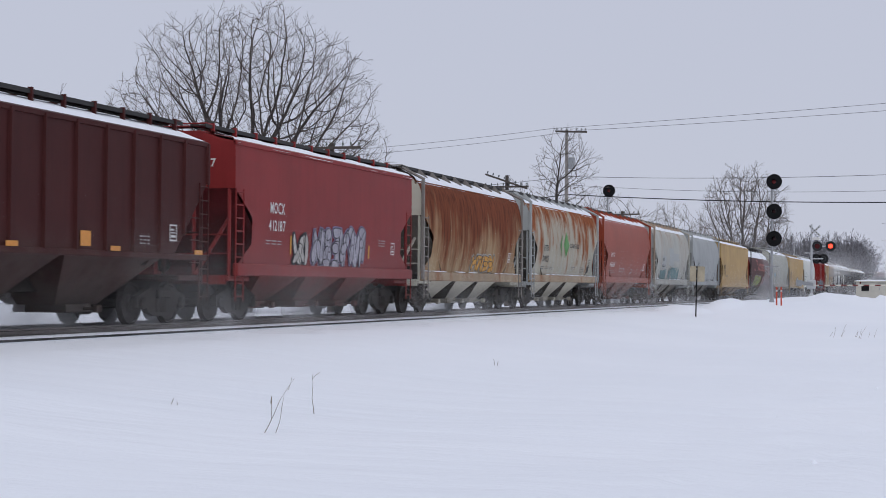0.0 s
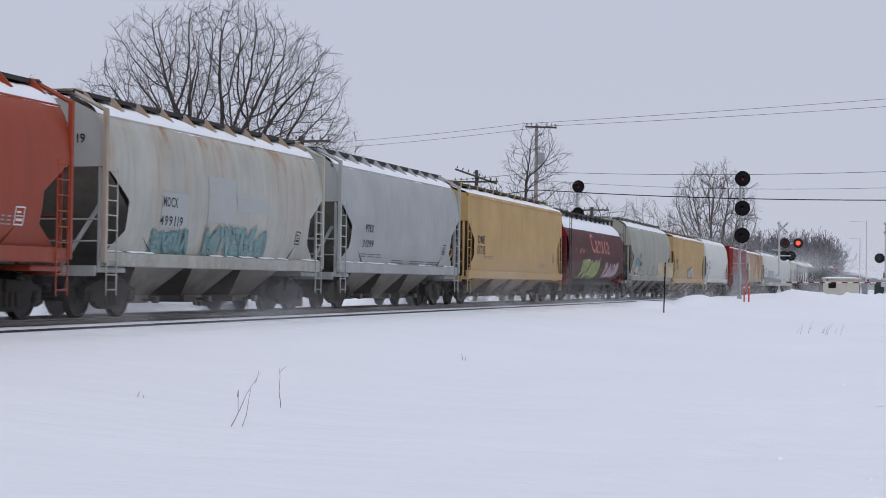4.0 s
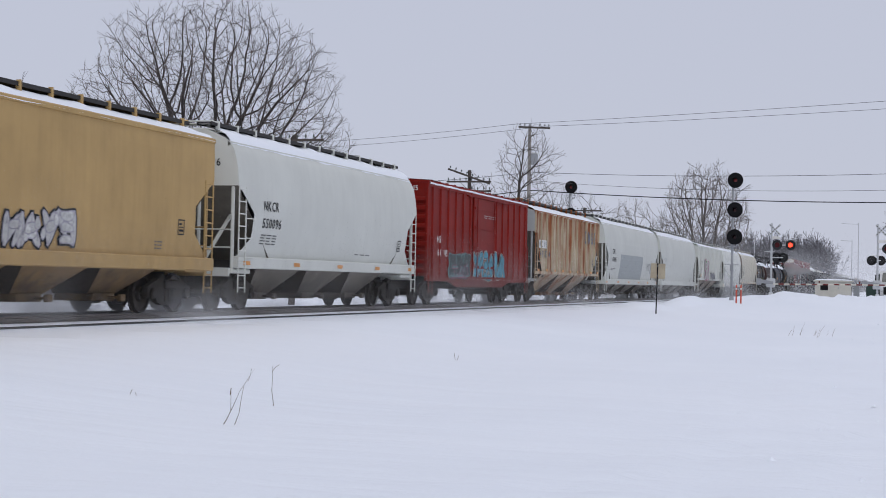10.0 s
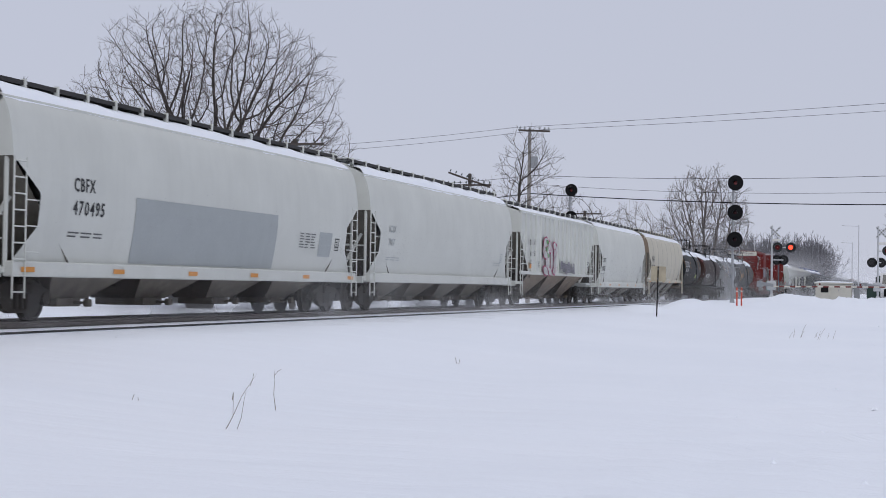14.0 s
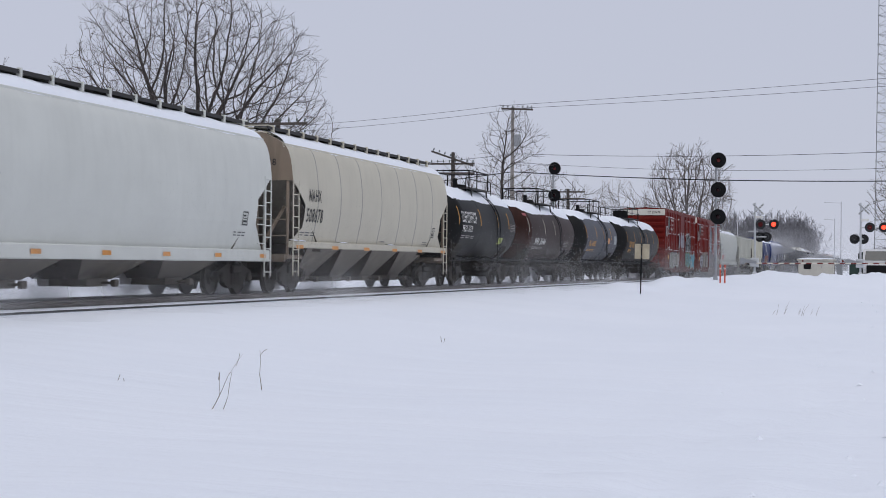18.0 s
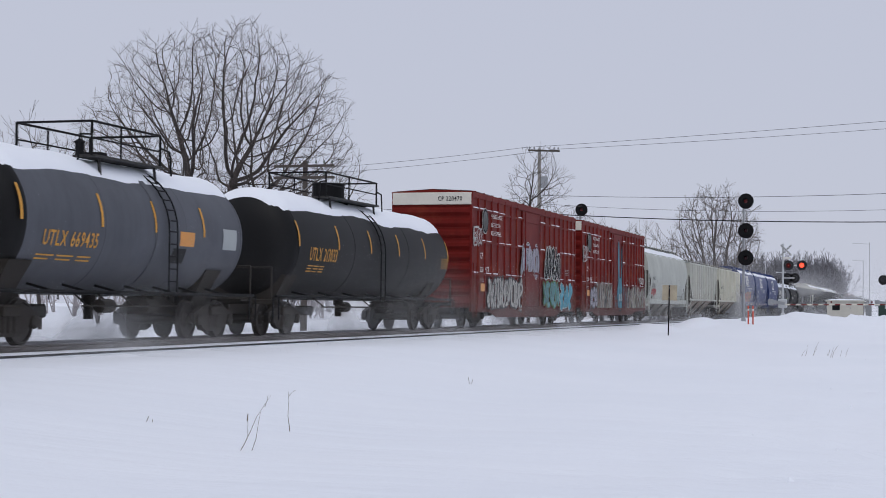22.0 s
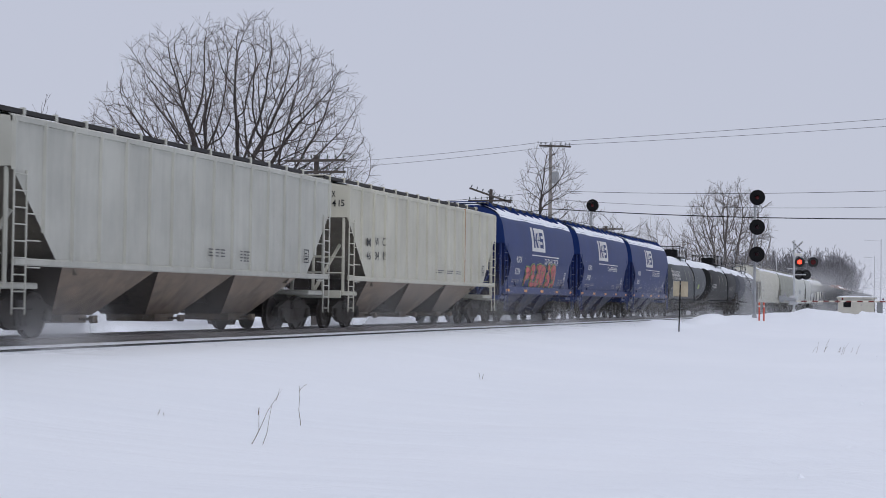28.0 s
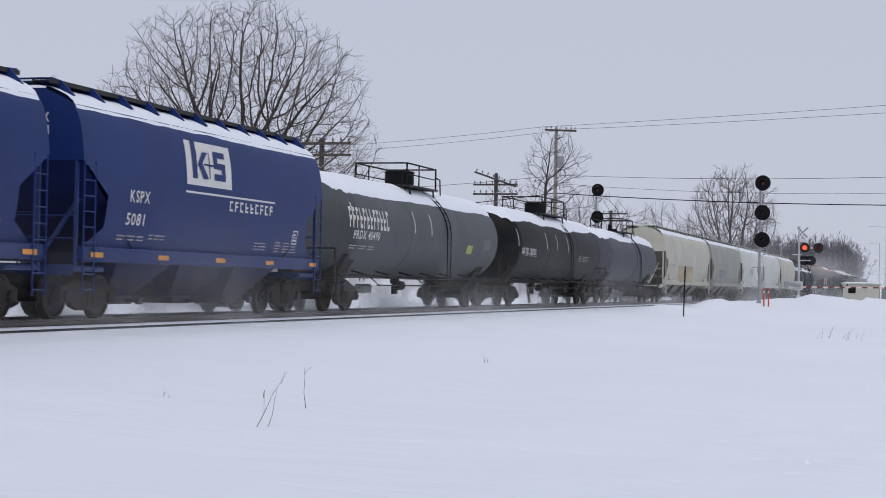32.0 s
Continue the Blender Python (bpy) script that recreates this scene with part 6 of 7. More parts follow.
def utility_sign():
    s = empty("trackside_sign", pose(0, 0, 0), "blank weathered plate on a thin dark steel post in the snow", "sign")
    bm = bmesh.new()
    prism(bm, [(-11.13, 74.14), (-11.07, 74.14), (-11.085, 74.17), (-11.115, 74.17)], "z", -0.45, 2.02)
    part("post", bm, BLACK, s)
    bm = bmesh.new()
    soft_box(bm, -11.43, -10.75, 74.19, 74.205, 1.32, 2.02, 0.004)
    part("plate", bm, plain("weathered_plate", (0.46, 0.40, 0.29), 0.7, 0, 0.25, 8), s, "dull weathered metal plate")
    bm = bmesh.new()
    lathe(bm, [(-0.02, 0.03), (0.0, 0.02)], "y", 8, (-11.1, 74.13, 1.9))
    lathe(bm, [(-0.02, 0.03), (0.0, 0.02)], "y", 8, (-11.1, 74.13, 1.45))
    part("bolts", bm, GALV, s)
    s.matrix_basis = Matrix.Translation((-11.1, 74.2, -0.2)) @ pose(0, 0, 0, 0, 1.2, 0) @ Matrix.Translation((11.1, -74.2, 0.2))


utility_sign()
POST_RED = plain("orange_red_post", (0.55, 0.07, 0.03), 0.5, 0, 0.15)


def marker_posts():
    for i, x in enumerate((-9.66, -9.40)):
        p = empty("marker_post", pose(x, 96.0 + 0.1 * i, 0), "slim orange-red plastic marker post in the snow", "marker post", "pair of marker posts")
        bm = bmesh.new()
        lathe(bm, [(-0.4, 0.045), (0.95, 0.045), (1.10, 0.05), (1.14, 0.02)], "z", 10)
        part("stem", bm, POST_RED, p)
        bm = bmesh.new()
        lathe(bm, [(0.86, 0.048), (0.95, 0.048)], "z", 10)
        part("band", bm, LETTER_W, p)


marker_posts()

WHITE_MAST = plain("aluminium_mast", (0.55, 0.56, 0.57), 0.45, 0.3, 0.12)
LAMP_ON = glow("lit_red_lamp", (1.0, 0.055, 0.025), 2.3)
HOUSING = plain("black_lamp_hood", (0.015, 0.015, 0.016), 0.5)
LAMP_GLASS = plain("red_lamp_glass", (0.10, 0.008, 0.008), 0.2, 0.0, 0.1)
FLASHERS = []


def flasher(parent, x, y, z, phase, facing=1):
    """A crossing lamp: round background, hood, red glass, and the lit element that comes to the front when it flashes."""
    bm = bmesh.new()
    s = -facing
    lathe(bm, [(0.0, 0.04), (0.0, 0.33), (s * 0.02, 0.33), (s * 0.02, 0.17)], "y", 32, (x, y, z), False)
    lathe(bm, [(-s * 0.22, 0.02), (-s * 0.22, 0.14), (0.0, 0.19)], "y", 20, (x, y, z), False)
    bmesh.ops.recalc_face_normals(bm, faces=bm.faces[:])
    back = part("lamp_background", bm, HOUSING, parent)
    bm = bmesh.new()
    for k in range(12):
        a0, a1 = 0.15 + k * (math.pi - 0.3) / 12, 0.15 + (k + 1) * (math.pi - 0.3) / 12
        vs = [bm.verts.new((x + 0.20 * math.cos(a), y + s * d, z + 0.20 * math.sin(a))) for a, d in ((a0, 0.02), (a1, 0.02), (a1, 0.26), (a0, 0.26))]
        bm.faces.new(vs)
    part("hood", bm, HOUSING, back)
    bm = bmesh.new()
    lathe(bm, [(s * 0.012, 0.01), (s * 0.012, 0.18)], "y", 24, (x, y, z), False)
    part("lens", bm, LAMP_GLASS, back)
    if phase is not None:
        bm = bmesh.new()
        lathe(bm, [(0.0, 0.005), (0.0, 0.15)], "y", 24, (0, 0, 0), False)
        for f in bm.faces:
            f.material_index = 0
        n0 = len(bm.faces)
        lathe(bm, [(0.012, 0.005), (0.012, 0.15), (0.001, 0.155)], "y", 24, (0, 0, 0), False)
        bm.faces.ensure_lookup_table()
        for f in bm.faces[n0:]:
            f.material_index = 1
        lit = part("lit_element", bm, [LAMP_ON, LAMP_GLASS], back)
        lit.matrix_basis = pose(x, y + s * 0.18, z)
        FLASHERS.append((lit, (x, y + s * 0.18, z), phase, 0 if facing > 0 else 180))


GATE_RED = plain("dark_red_gate_stripe", (0.16, 0.025, 0.022), 0.5)


def crossing_signal(x, y, zb, top, label, lamps, backs, arm, phases):
    c = empty("crossing_signal", pose(0, 0, 0), label, "crossing signal", "level crossing signals")
    bm = bmesh.new()
    lathe(bm, [(zb - 0.3, 0.075), (top, 0.065), (top + 0.03, 0.02)], "z", 12, (x, y, 0))
    part("mast", bm, WHITE_MAST, c)
    bm = bmesh.new()
    soft_box(bm, x - 0.22, x + 0.22, y - 0.22, y + 0.22, zb - 0.35, zb + 0.1, 0.04)
    frustum(bm, (x - 0.2, x + 0.2, y - 0.2, y + 0.2, zb + 0.1), (x - 0.1, x + 0.1, y - 0.1, y + 0.1, zb + 0.45))
    part("mast_base", bm, WHITE_MAST, c)
    # crossbuck
    old_white = plain("weathered_white_blade", (0.56, 0.57, 0.58), 0.7, 0, 0.25)
    for a in (45, -45):
        bm = bmesh.new()
        soft_box(bm, -0.50, 0.50, -0.012, 0.012, -0.065, 0.065, 0.01)
        b = part("crossbuck_blade", bm, old_white, c)
        b.matrix_basis = pose(x + 0.22, y - 0.12 - (a > 0) * 0.03, top - 0.42, 0, a, 0)
        bm = bmesh.new()
        for k in range(5):
            box(bm, -0.42 + k * 0.18, -0.34 + k * 0.18, -0.02, -0.014, -0.03, 0.03)
        part("crossbuck_bars", bm, PRINT_K, b)
    bm = bmesh.new()
    soft_box(bm, x + 0.02, x + 0.52, y - 0.13, y - 0.115, lamps[0][1] + 0.40, lamps[0][1] + 0.58, 0.008)
    part("track_count_plate", bm, LETTER_W, c)
    bm = bmesh.new()
    zl = lamps[0][1]
    tube(bm, (x, y - 0.05, zl), (max(p[0] for p in lamps), y - 0.05, zl), 0.045)
    tube(bm, (x, y + 0.05, backs[0][1]), (max(p[0] for p in backs), y + 0.05, backs[0][1]), 0.04)
    tube(bm, (x - 0.45, y, zl - 0.45), (x + 0.2, y, zl - 0.45), 0.03)
    part("lamp_arm", bm, WHITE_MAST, c)
    for (lx, lz), ph in zip(lamps, phases):
        flasher(c, lx, y - 0.30, lz, ph)
    for lx, lz in backs:
        flasher(c, lx, y + 0.30, lz, None, -1)
    bm = bmesh.new()
    ladder(bm, x - 0.02, y + 0.16, zb + 0.5, top - 0.2, 0.30, 16, 0.012)
    part("mast_rungs", bm, WHITE_MAST, c)
    # gate machine with counterweights
    bm = bmesh.new()
    soft_box(bm, x - 0.30, x + 0.26, y - 0.30, y + 0.30, zb + 0.75, zb + 1.35, 0.05)
    part("gate_machine", bm, WHITE_MAST, c)
    for s in (-0.34, 0.34):
        bm = bmesh.new()
        prism(bm, [(x + 0.15, zb + 0.95), (x + 0.15, zb + 1.15), (x - 0.75, zb + 1.30), (x - 0.85, zb + 1.05)], "y", y + s - 0.02, y + s + 0.02)
        bmesh.ops.recalc_face_normals(bm, faces=bm.faces[:])
        lever = part("counterweight_arm", bm, GALV, c)
        bm = bmesh.new()
        k = 0.70 * s
        soft_box(bm, x - 0.95, x - 0.65, y + k - 0.05, y + k + 0.05, zb + 0.92, zb + 1.34, 0.03)
        part("counterweight", bm, GALV, lever)
    if arm:
        za = zb + 0.98
        n = 24
        for i in range(n):
            a, b = arm * i / n, arm * (i + 1) / n
            bm = bmesh.new()
            soft_box(bm, x + 0.15 + a, x + 0.15 + b, y - 0.40, y - 0.35, za - 0.045 + 0.003 * i, za + 0.045 + 0.003 * i, 0.006)
            part("gate_arm_stripe", bm, (WHITE_BAND, GATE_RED)[i % 2], c)
        for f in (0.35, 0.65, 0.97):
            bm = bmesh.new()
            soft_box(bm, x + 0.15 + arm * f - 0.05, x + 0.15 + arm * f + 0.05, y - 0.43, y - 0.34, za + 0.13, za + 0.26, 0.02)
            part("gate_lamp", bm, LAMP_GLASS, c)
    return c


crossing_signal(-8.75, 109.6, 0.28, 5.30, "level crossing signal with flashing red lamps and lowered striped gate", [(-8.36, 3.86), (-7.49, 3.86)], [(-8.45, 3.03), (-8.0, 3.03)], 8.6, (0, 1))
crossing_signal(-1.95, 112.2, 0.28, 5.40, "level crossing signal with red lamps beside the waiting truck", [(-1.35, 3.75), (-0.45, 3.75)], [(-2.35, 2.97), (-1.75, 2.97)], 0, (0, 1))


def telegraph_pole(x, y, top, tilt, arms, group="telegraph poles along the railway"):
    p = empty("telegraph_pole", pose(x, y, 0), "old weathered wooden telegraph pole with glass insulators on crossarms", "telegraph pole", group)
    bm = bmesh.new()
    lathe(bm, [(-1.3, 0.17), (top * 0.5, 0.15), (top, 0.12), (top + 0.03, 0.05)], "z", 10)
    part("pole", bm, WOOD, p)
    for i, (z, lean) in enumerate(arms):
        bm = bmesh.new()
        soft_box(bm, -1.52, 1.52, -0.06, 0.06, -0.06, 0.06, 0.012)
        a = part("crossarm", bm, WOOD, p)
        a.matrix_basis = pose(0, -0.16, z, 0, lean, 0)
        for k in range(8):
            xx = -1.42 + k * 0.405
            bm = bmesh.new()
            lathe(bm, [(0.06, 0.018), (0.13, 0.018), (0.13, 0.045), (0.19, 0.05), (0.23, 0.03), (0.25, 0.035), (0.27, 0.01)], "z", 8, (xx, 0, 0))
            part("insulator", bm, plain("dull_glass_insulator", (0.08, 0.10, 0.10), 0.3), a)
        bm = bmesh.new()
        for s in (-1, 1):
            tube(bm, (s * 0.6, -0.04, z - 0.06), (0, -0.12, z - 0.6), 0.018, n=4)
        if lean == 0:
            part("arm_brace", bm, GALV, p)
        else:
            bm.free()


telegraph_pole(-28.0, 103.3, 8.40, 0, [(8.0, 19), (7.65, 0), (7.02, 0)])
telegraph_pole(-26.9, 137.4, 7.60, 0, [(7.35, 0), (6.75, 0)])
telegraph_pole(-27.8, 71.0, 7.75, 0, [(7.5, 0), (6.95, 0)])


def utility_pole():
    p = empty("utility_pole", pose(-28.25, 121.8, 0), "grey wooden utility pole with crossarm and transformer can", "utility pole")
    bm = bmesh.new()
    lathe(bm, [(-1.2, 0.19), (6, 0.16), (13.2, 0.12), (13.24, 0.05)], "z", 12)
    part("pole", bm, plain("grey_pole_wood", (0.30, 0.28, 0.26), 0.85, 0, 0.2), p)
    bm = bmesh.new()
    soft_box(bm, -1.22, 1.22, -0.2, -0.08, 12.98, 13.12, 0.015)
    a = part("crossarm", bm, WOOD, p)
    a.matrix_basis = pose(0, 0, 0, 0, 1.5, 12)
    for x in (-1.1, -0.75, -0.35, 0.4, 0.8, 1.1):
        bm = bmesh.new()
        lathe(bm, [(13.12, 0.02), (13.18, 0.02), (13.18, 0.07), (13.26, 0.075), (13.32, 0.04), (13.36, 0.02)], "z", 8, (x, -0.14, 0))
        part("insulator", bm, GALV, a)
    bm = bmesh.new()
    lathe(bm, [(10.15, 0.24), (10.2, 0.28), (11.0, 0.28), (11.08, 0.2)], "z", 16, (0.42, -0.1, 0))
    part("transformer", bm, GALV, p)
    bm = bmesh.new()
    polyline(bm, [(0.5, -0.1, 11.1), (0.7, -0.1, 11.5), (0.3, -0.1, 12.4), (0.1, -0.1, 12.9)], 0.015)
    polyline(bm, [(0.4, -0.1, 10.1), (0.45, -0.1, 9.6), (0.1, -0.1, 9.3)], 0.02)
    part("drop_wire", bm, BLACK, p)


utility_pole()


def wire(name, pts, r, label):
    for a, b, sag in pts:
        bm = bmesh.new()
        a, b = Vector(a), Vector(b)
        rings = []
        for t in steps(0, 1, 24):
            p = a.lerp(b, t) - Vector((0, 0, sag * 4 * t * (1 - t)))
            rings.append([bm.verts.new(p + Vector((0, r * math.cos(k * math.tau / 5), r * math.sin(k * math.tau / 5)))) for k in range(5)])
        for p, q in zip(rings, rings[1:]):
            for k in range(5):
                bm.faces.new((p[k], p[(k + 1) % 5], q[(k + 1) % 5], q[k]))
        tagged(part(name, bm, BLACK), label, "overhead wire", "overhead wires")


P0 = (-28.25, 121.8)
wire("overhead_wire", [((P0[0] - 1.1, P0[1] - 0.3, 13.30), (30, 95, 13.9), 0.25), ((P0[0] - 1.1, P0[1] - 0.3, 13.30), (-82, 140, 13.6), 0.9)], 0.013, "thin black power line over the crossing road")
wire("overhead_wire", [((P0[0] + 1.1, P0[1] + 0.1, 13.15), (32, 96, 13.6), 0.35), ((P0[0] + 1.1, P0[1] + 0.1, 13.15), (-80, 140.6, 13.0), 0.9)], 0.013, "thin black power line over the crossing road")
wire("overhead_wire", [((P0[0], P0[1], 9.6), (30, 98, 9.9), 1.05), ((P0[0], P0[1], 9.55), (-80, 138, 9.6), 0.9)], 0.016, "thin black service wire with a slight sag")
wire("overhead_wire", [((P0[0], P0[1], 8.95), (30, 98, 9.4), 1.55)], 0.012, "thin black service wire with a slight sag")
wire("overhead_cable", [((P0[0], P0[1], 8.2), (30, 100, 7.4), 1.0), ((P0[0], P0[1], 8.2), (-62, 132, 6.6), 0.5)], 0.035, "heavy black telephone cable sagging across the road")


# ---- bare trees ----
def grow_tree(stems, seed, levels, start=0.34, gap=0.42, angle=0.75, lift=0.20, twig=0.010, reach=0.55, hull=None, wob=0.055, fork=0.0):
    """Long tapering limbs with shoots along them: lists of points and faces for limbs and for twigs."""
    rnd = random.Random(seed)
    out = {0: ([], []), 1: ([], [])}

    def add(a, b, ra, rb):
        kind = 0 if ra > 0.032 else 1
        vs, fs = out[kind]
        d = (b - a).normalized()
        s = d.orthogonal().normalized()
        t = d.cross(s)
        n = 6 if kind == 0 else 3
        i0 = len(vs)
        for p, r in ((a, ra), (b, rb)):
            for k in range(n):
                q = p + (s * math.cos(k * math.tau / n) + t * math.sin(k * math.tau / n)) * r
                vs.append((q.x, q.y, q.z))
        for k in range(n):
            fs.append((i0 + k, i0 + (k + 1) % n, i0 + n + (k + 1) % n, i0 + n + k))

    def beyond(q):
        if not hull:
            return False
        e = ((q.x - hull[0]) / hull[3]) ** 2 + ((q.y - hull[1]) / hull[4]) ** 2 + (max(0.0, q.z - hull[2]) / hull[5]) ** 2
        return math.sqrt(e) > 1.0 + 0.12 * noise.noise(q * 0.5)

    def bough(p, d, length, r, level):
        step = gap * (1.25, 1.0, 0.8, 0.6, 0.5)[level]
        n = max(3, int(length / step))
        first = start if level == 0 else 0.16
        spin = rnd.uniform(0, math.tau)
        base = r
        for i in range(n):
            t = (i + 1) / n
            d = (d + Vector((rnd.gauss(0, 1), rnd.gauss(0, 1), rnd.gauss(0, 0.7))) * wob * (0.65, 0.9, 0.7, 0.6)[level] + Vector((0, 0, lift * 0.05))).normalized()
            q = p + d * (length / n)
            if level and beyond(q):
                return
            r2 = max(twig, base * (1 - t) ** 0.85)
            add(p, q, r, r2)
            p, r = q, r2
            if level < levels and t > first and t < 0.98:
                for _ in range(2 if level and rnd.random() < 0.35 else 1):
                    spin += 2.4 + rnd.gauss(0, 0.5)
                    side = d.orthogonal().normalized()
                    side.rotate(Matrix.Rotation(spin, 3, d))
                    e = (d + side * angle * rnd.uniform(0.7, 1.25) + Vector((0, 0, lift * rnd.random()))).normalized()
                    more = length * (1 - t * 0.75) * reach * rnd.uniform(0.55, 1.1)
                    if level == 0 and rnd.random() < fork:
                        more = length * (1 - t) * rnd.uniform(0.85, 1.1)
                        e = (d + side * angle * rnd.uniform(0.45, 0.7)).normalized()
                    bough(p, e, max(more, 0.5), max(twig, min(r * 0.72, base * 0.5 * (1 - t * 0.6))), level + 1)
            if level == 0 and beyond(q):
                return
    for p, d, length, r in stems:
        bough(Vector(p), Vector(d).normalized(), length, r, 0)
    return out


def spread_tree(stems, hull, seed, seeds=2600, step=0.32, kill=0.62, reach=3.2, droop=0.0, tip=0.0085, outward=0.22, power=2.2):
    """A crown that grows towards points scattered through a dome, so that its limbs fork and fill it: points and faces for limbs and for twigs.
    stems: lines of points from the ground. hull: centre x, y, z, radii across, along, up and down."""
    rng = np.random.default_rng(seed)
    goals = []
    while len(goals) < seeds:
        p = rng.uniform(-1, 1, 3)
        d = math.sqrt(p[0] ** 2 + p[1] ** 2 + p[2] ** 2)
        lump = 1 + 0.13 * noise.noise(Vector(p / max(d, 0.05)) * 2.6 + Vector((seed, 0, 0)))
        if d > lump or rng.random() > 0.30 + 0.70 * d ** 1.5:
            continue
        goals.append((hull[0] + p[0] * hull[3], hull[1] + p[1] * hull[4], hull[2] + p[2] * (hull[5] if p[2] > 0 else hull[6])))
    goals = np.array(goals)
    nodes, parent = [], []
    for line in stems:
        last = -1
        for a, b in zip(line, line[1:]):
            n = max(1, int((Vector(b) - Vector(a)).length / step))
            for k in range(n + 1 if last < 0 else n):
                t = (k if last < 0 and not nodes else k + (0 if last < 0 else 1)) / n
                q = np.array(a) + (np.array(b) - np.array(a)) * min(1.0, t) + rng.normal(0, 0.025, 3)
                nodes.append(q)
                parent.append(last)
                last = len(nodes) - 1
    nodes = [np.array(q) for q in nodes]
    root = np.array((hull[0], hull[1], hull[2] - 0.9 * hull[6]))
    near = np.full(len(goals), 1e9)
    who = np.zeros(len(goals), int)
    fresh = 0
    alive = np.ones(len(goals), bool)
    shoots = {}
    for _ in range(160):
        for i in range(fresh, len(nodes)):
            d = np.linalg.norm(goals - nodes[i], axis=1)
            better = d < near
            near[better] = d[better]
            who[better] = i
        fresh = len(nodes)
        alive &= near > kill
        pull = alive & (near < reach)
        if not pull.any():
            reach *= 1.5
            if reach > 14 or not alive.any():
                break
            continue
        sums = {}
        for g in np.nonzero(pull)[0]:
            v = goals[g] - nodes[who[g]]
            sums[who[g]] = sums.get(who[g], 0) + v / np.linalg.norm(v)
        grown = 0
        for i, v in sums.items():
            if np.linalg.norm(v) < 1e-6 or shoots.get(i, 0) > 2:
                continue
            shoots[i] = shoots.get(i, 0) + 1
            v = v / np.linalg.norm(v) + rng.normal(0, 0.09, 3)
            out_way = nodes[i] - root
            v = v + outward * out_way / max(1e-6, np.linalg.norm(out_way))
            if parent[i] >= 0:
                back = nodes[i] - nodes[parent[i]]
                v = v + 0.55 * back / max(1e-6, np.linalg.norm(back))
            v[2] -= droop
            q = nodes[i] + step * v / np.linalg.norm(v)
            nodes.append(q)
            parent.append(i)
            grown += 1
        if not grown:
            break
    # short shoots at the ends and along the fine wood
    kids = [0] * len(nodes)
    for p in parent:
        if p >= 0:
            kids[p] += 1
    for i in range(len(kids)):
        if parent[i] < 0 or kids[i] > 1:
            continue
        d = nodes[i] - nodes[parent[i]]
        d = d / max(1e-6, np.linalg.norm(d))
        for k in range(3 if kids[i] == 0 else (1 if rng.random() < 0.40 and nodes[i][2] > hull[2] - 0.75 * hull[6] else 0)):
            v = d + rng.normal(0, 0.38, 3) + 0.35 * (nodes[i] - root) / max(1e-6, np.linalg.norm(nodes[i] - root))
            q = nodes[i]
            j = i
            for m in range(3):
                q = q + v / np.linalg.norm(v) * step * rng.uniform(0.7, 1.1)
                v = v + rng.normal(0, 0.10, 3)
                nodes.append(q)
                parent.append(j)
                j = len(nodes) - 1
    r = np.zeros(len(nodes))
    for i in range(len(nodes) - 1, -1, -1):
        r[i] = max(tip, r[i] ** (1 / power)) if r[i] > 0 else tip
        if parent[i] >= 0:
            r[parent[i]] += r[i] ** power
    out = {0: ([], []), 1: ([], [])}
    for i, p in enumerate(parent):
        if p < 0:
            continue
        a, b = Vector(nodes[p]), Vector(nodes[i])
        if (b - a).length < 1e-4:
            continue
        kind = 0 if r[i] > 0.03 else 1
        vs, fs = out[kind]
        d = (b - a).normalized()
        e = d.orthogonal().normalized()
        t = d.cross(e)
        n = 7 if kind == 0 else 3
        i0 = len(vs)
        for q, rad in ((a, min(r[p], r[i] * 1.25)), (b, r[i])):
            for k in range(n):
                w = q + (e * math.cos(k * math.tau / n) + t * math.sin(k * math.tau / n)) * rad
                vs.append((w.x, w.y, w.z))
        for k in range(n):
            fs.append((i0 + k, i0 + (k + 1) % n, i0 + n + (k + 1) % n, i0 + n + k))
    return out


def crowned_tree(x, y, zb, stems, hull, seed, label, twig_mat=None, bark=None, **kw):
    t = empty("tree", pose(x, y, zb), label, "tree")
    out = spread_tree(stems, hull, seed, **kw)
    for kind, name, mat in ((0, "trunk", bark or BARK), (1, "crown", twig_mat or TWIG)):
        me = bpy.data.meshes.new(name)
        me.from_pydata(out[kind][0], [], out[kind][1])
        me.materials.append(mat)
        ob = new(name, me)
        ob.parent = t
        if kind == 1:
            tagged(ob, kind="stuff")
    return t


BIG = [[(-0.2, 0, 0), (-0.4, 0, 2.2), (-1.3, 0.2, 5.0), (-2.6, 0.4, 7.6)], [(0.0, 0.1, 0), (-0.1, 0.1, 2.6), (-0.5, -0.4, 6.0), (-0.9, -0.7, 9.0)], [(0.2, 0, 0), (0.3, 0.1, 2.4), (0.8, 0.5, 6.0), (1.1, 0.9, 9.2)],
       [(0.4, -0.1, 0), (0.7, -0.2, 2.0), (2.0, -0.4, 5.0), (3.4, -0.5, 7.8)], [(0.5, 0.2, 0), (1.3, 0.3, 1.9), (3.4, 0.5, 4.0), (5.2, 0.6, 5.4)], [(-0.3, 0.2, 0), (-1.0, 0.4, 1.9), (-3.0, 0.6, 4.4), (-4.8, 0.7, 6.2)]]
crowned_tree(-38.7, 84.0, -1.0, BIG, (0.38, 0, 8.7, 8.7, 5.6, 9.2, 5.6), 11, "large bare multi-stemmed tree with a broad rounded crown", seeds=8500, step=0.25, kill=0.36, reach=2.2, tip=0.0062, power=1.97)
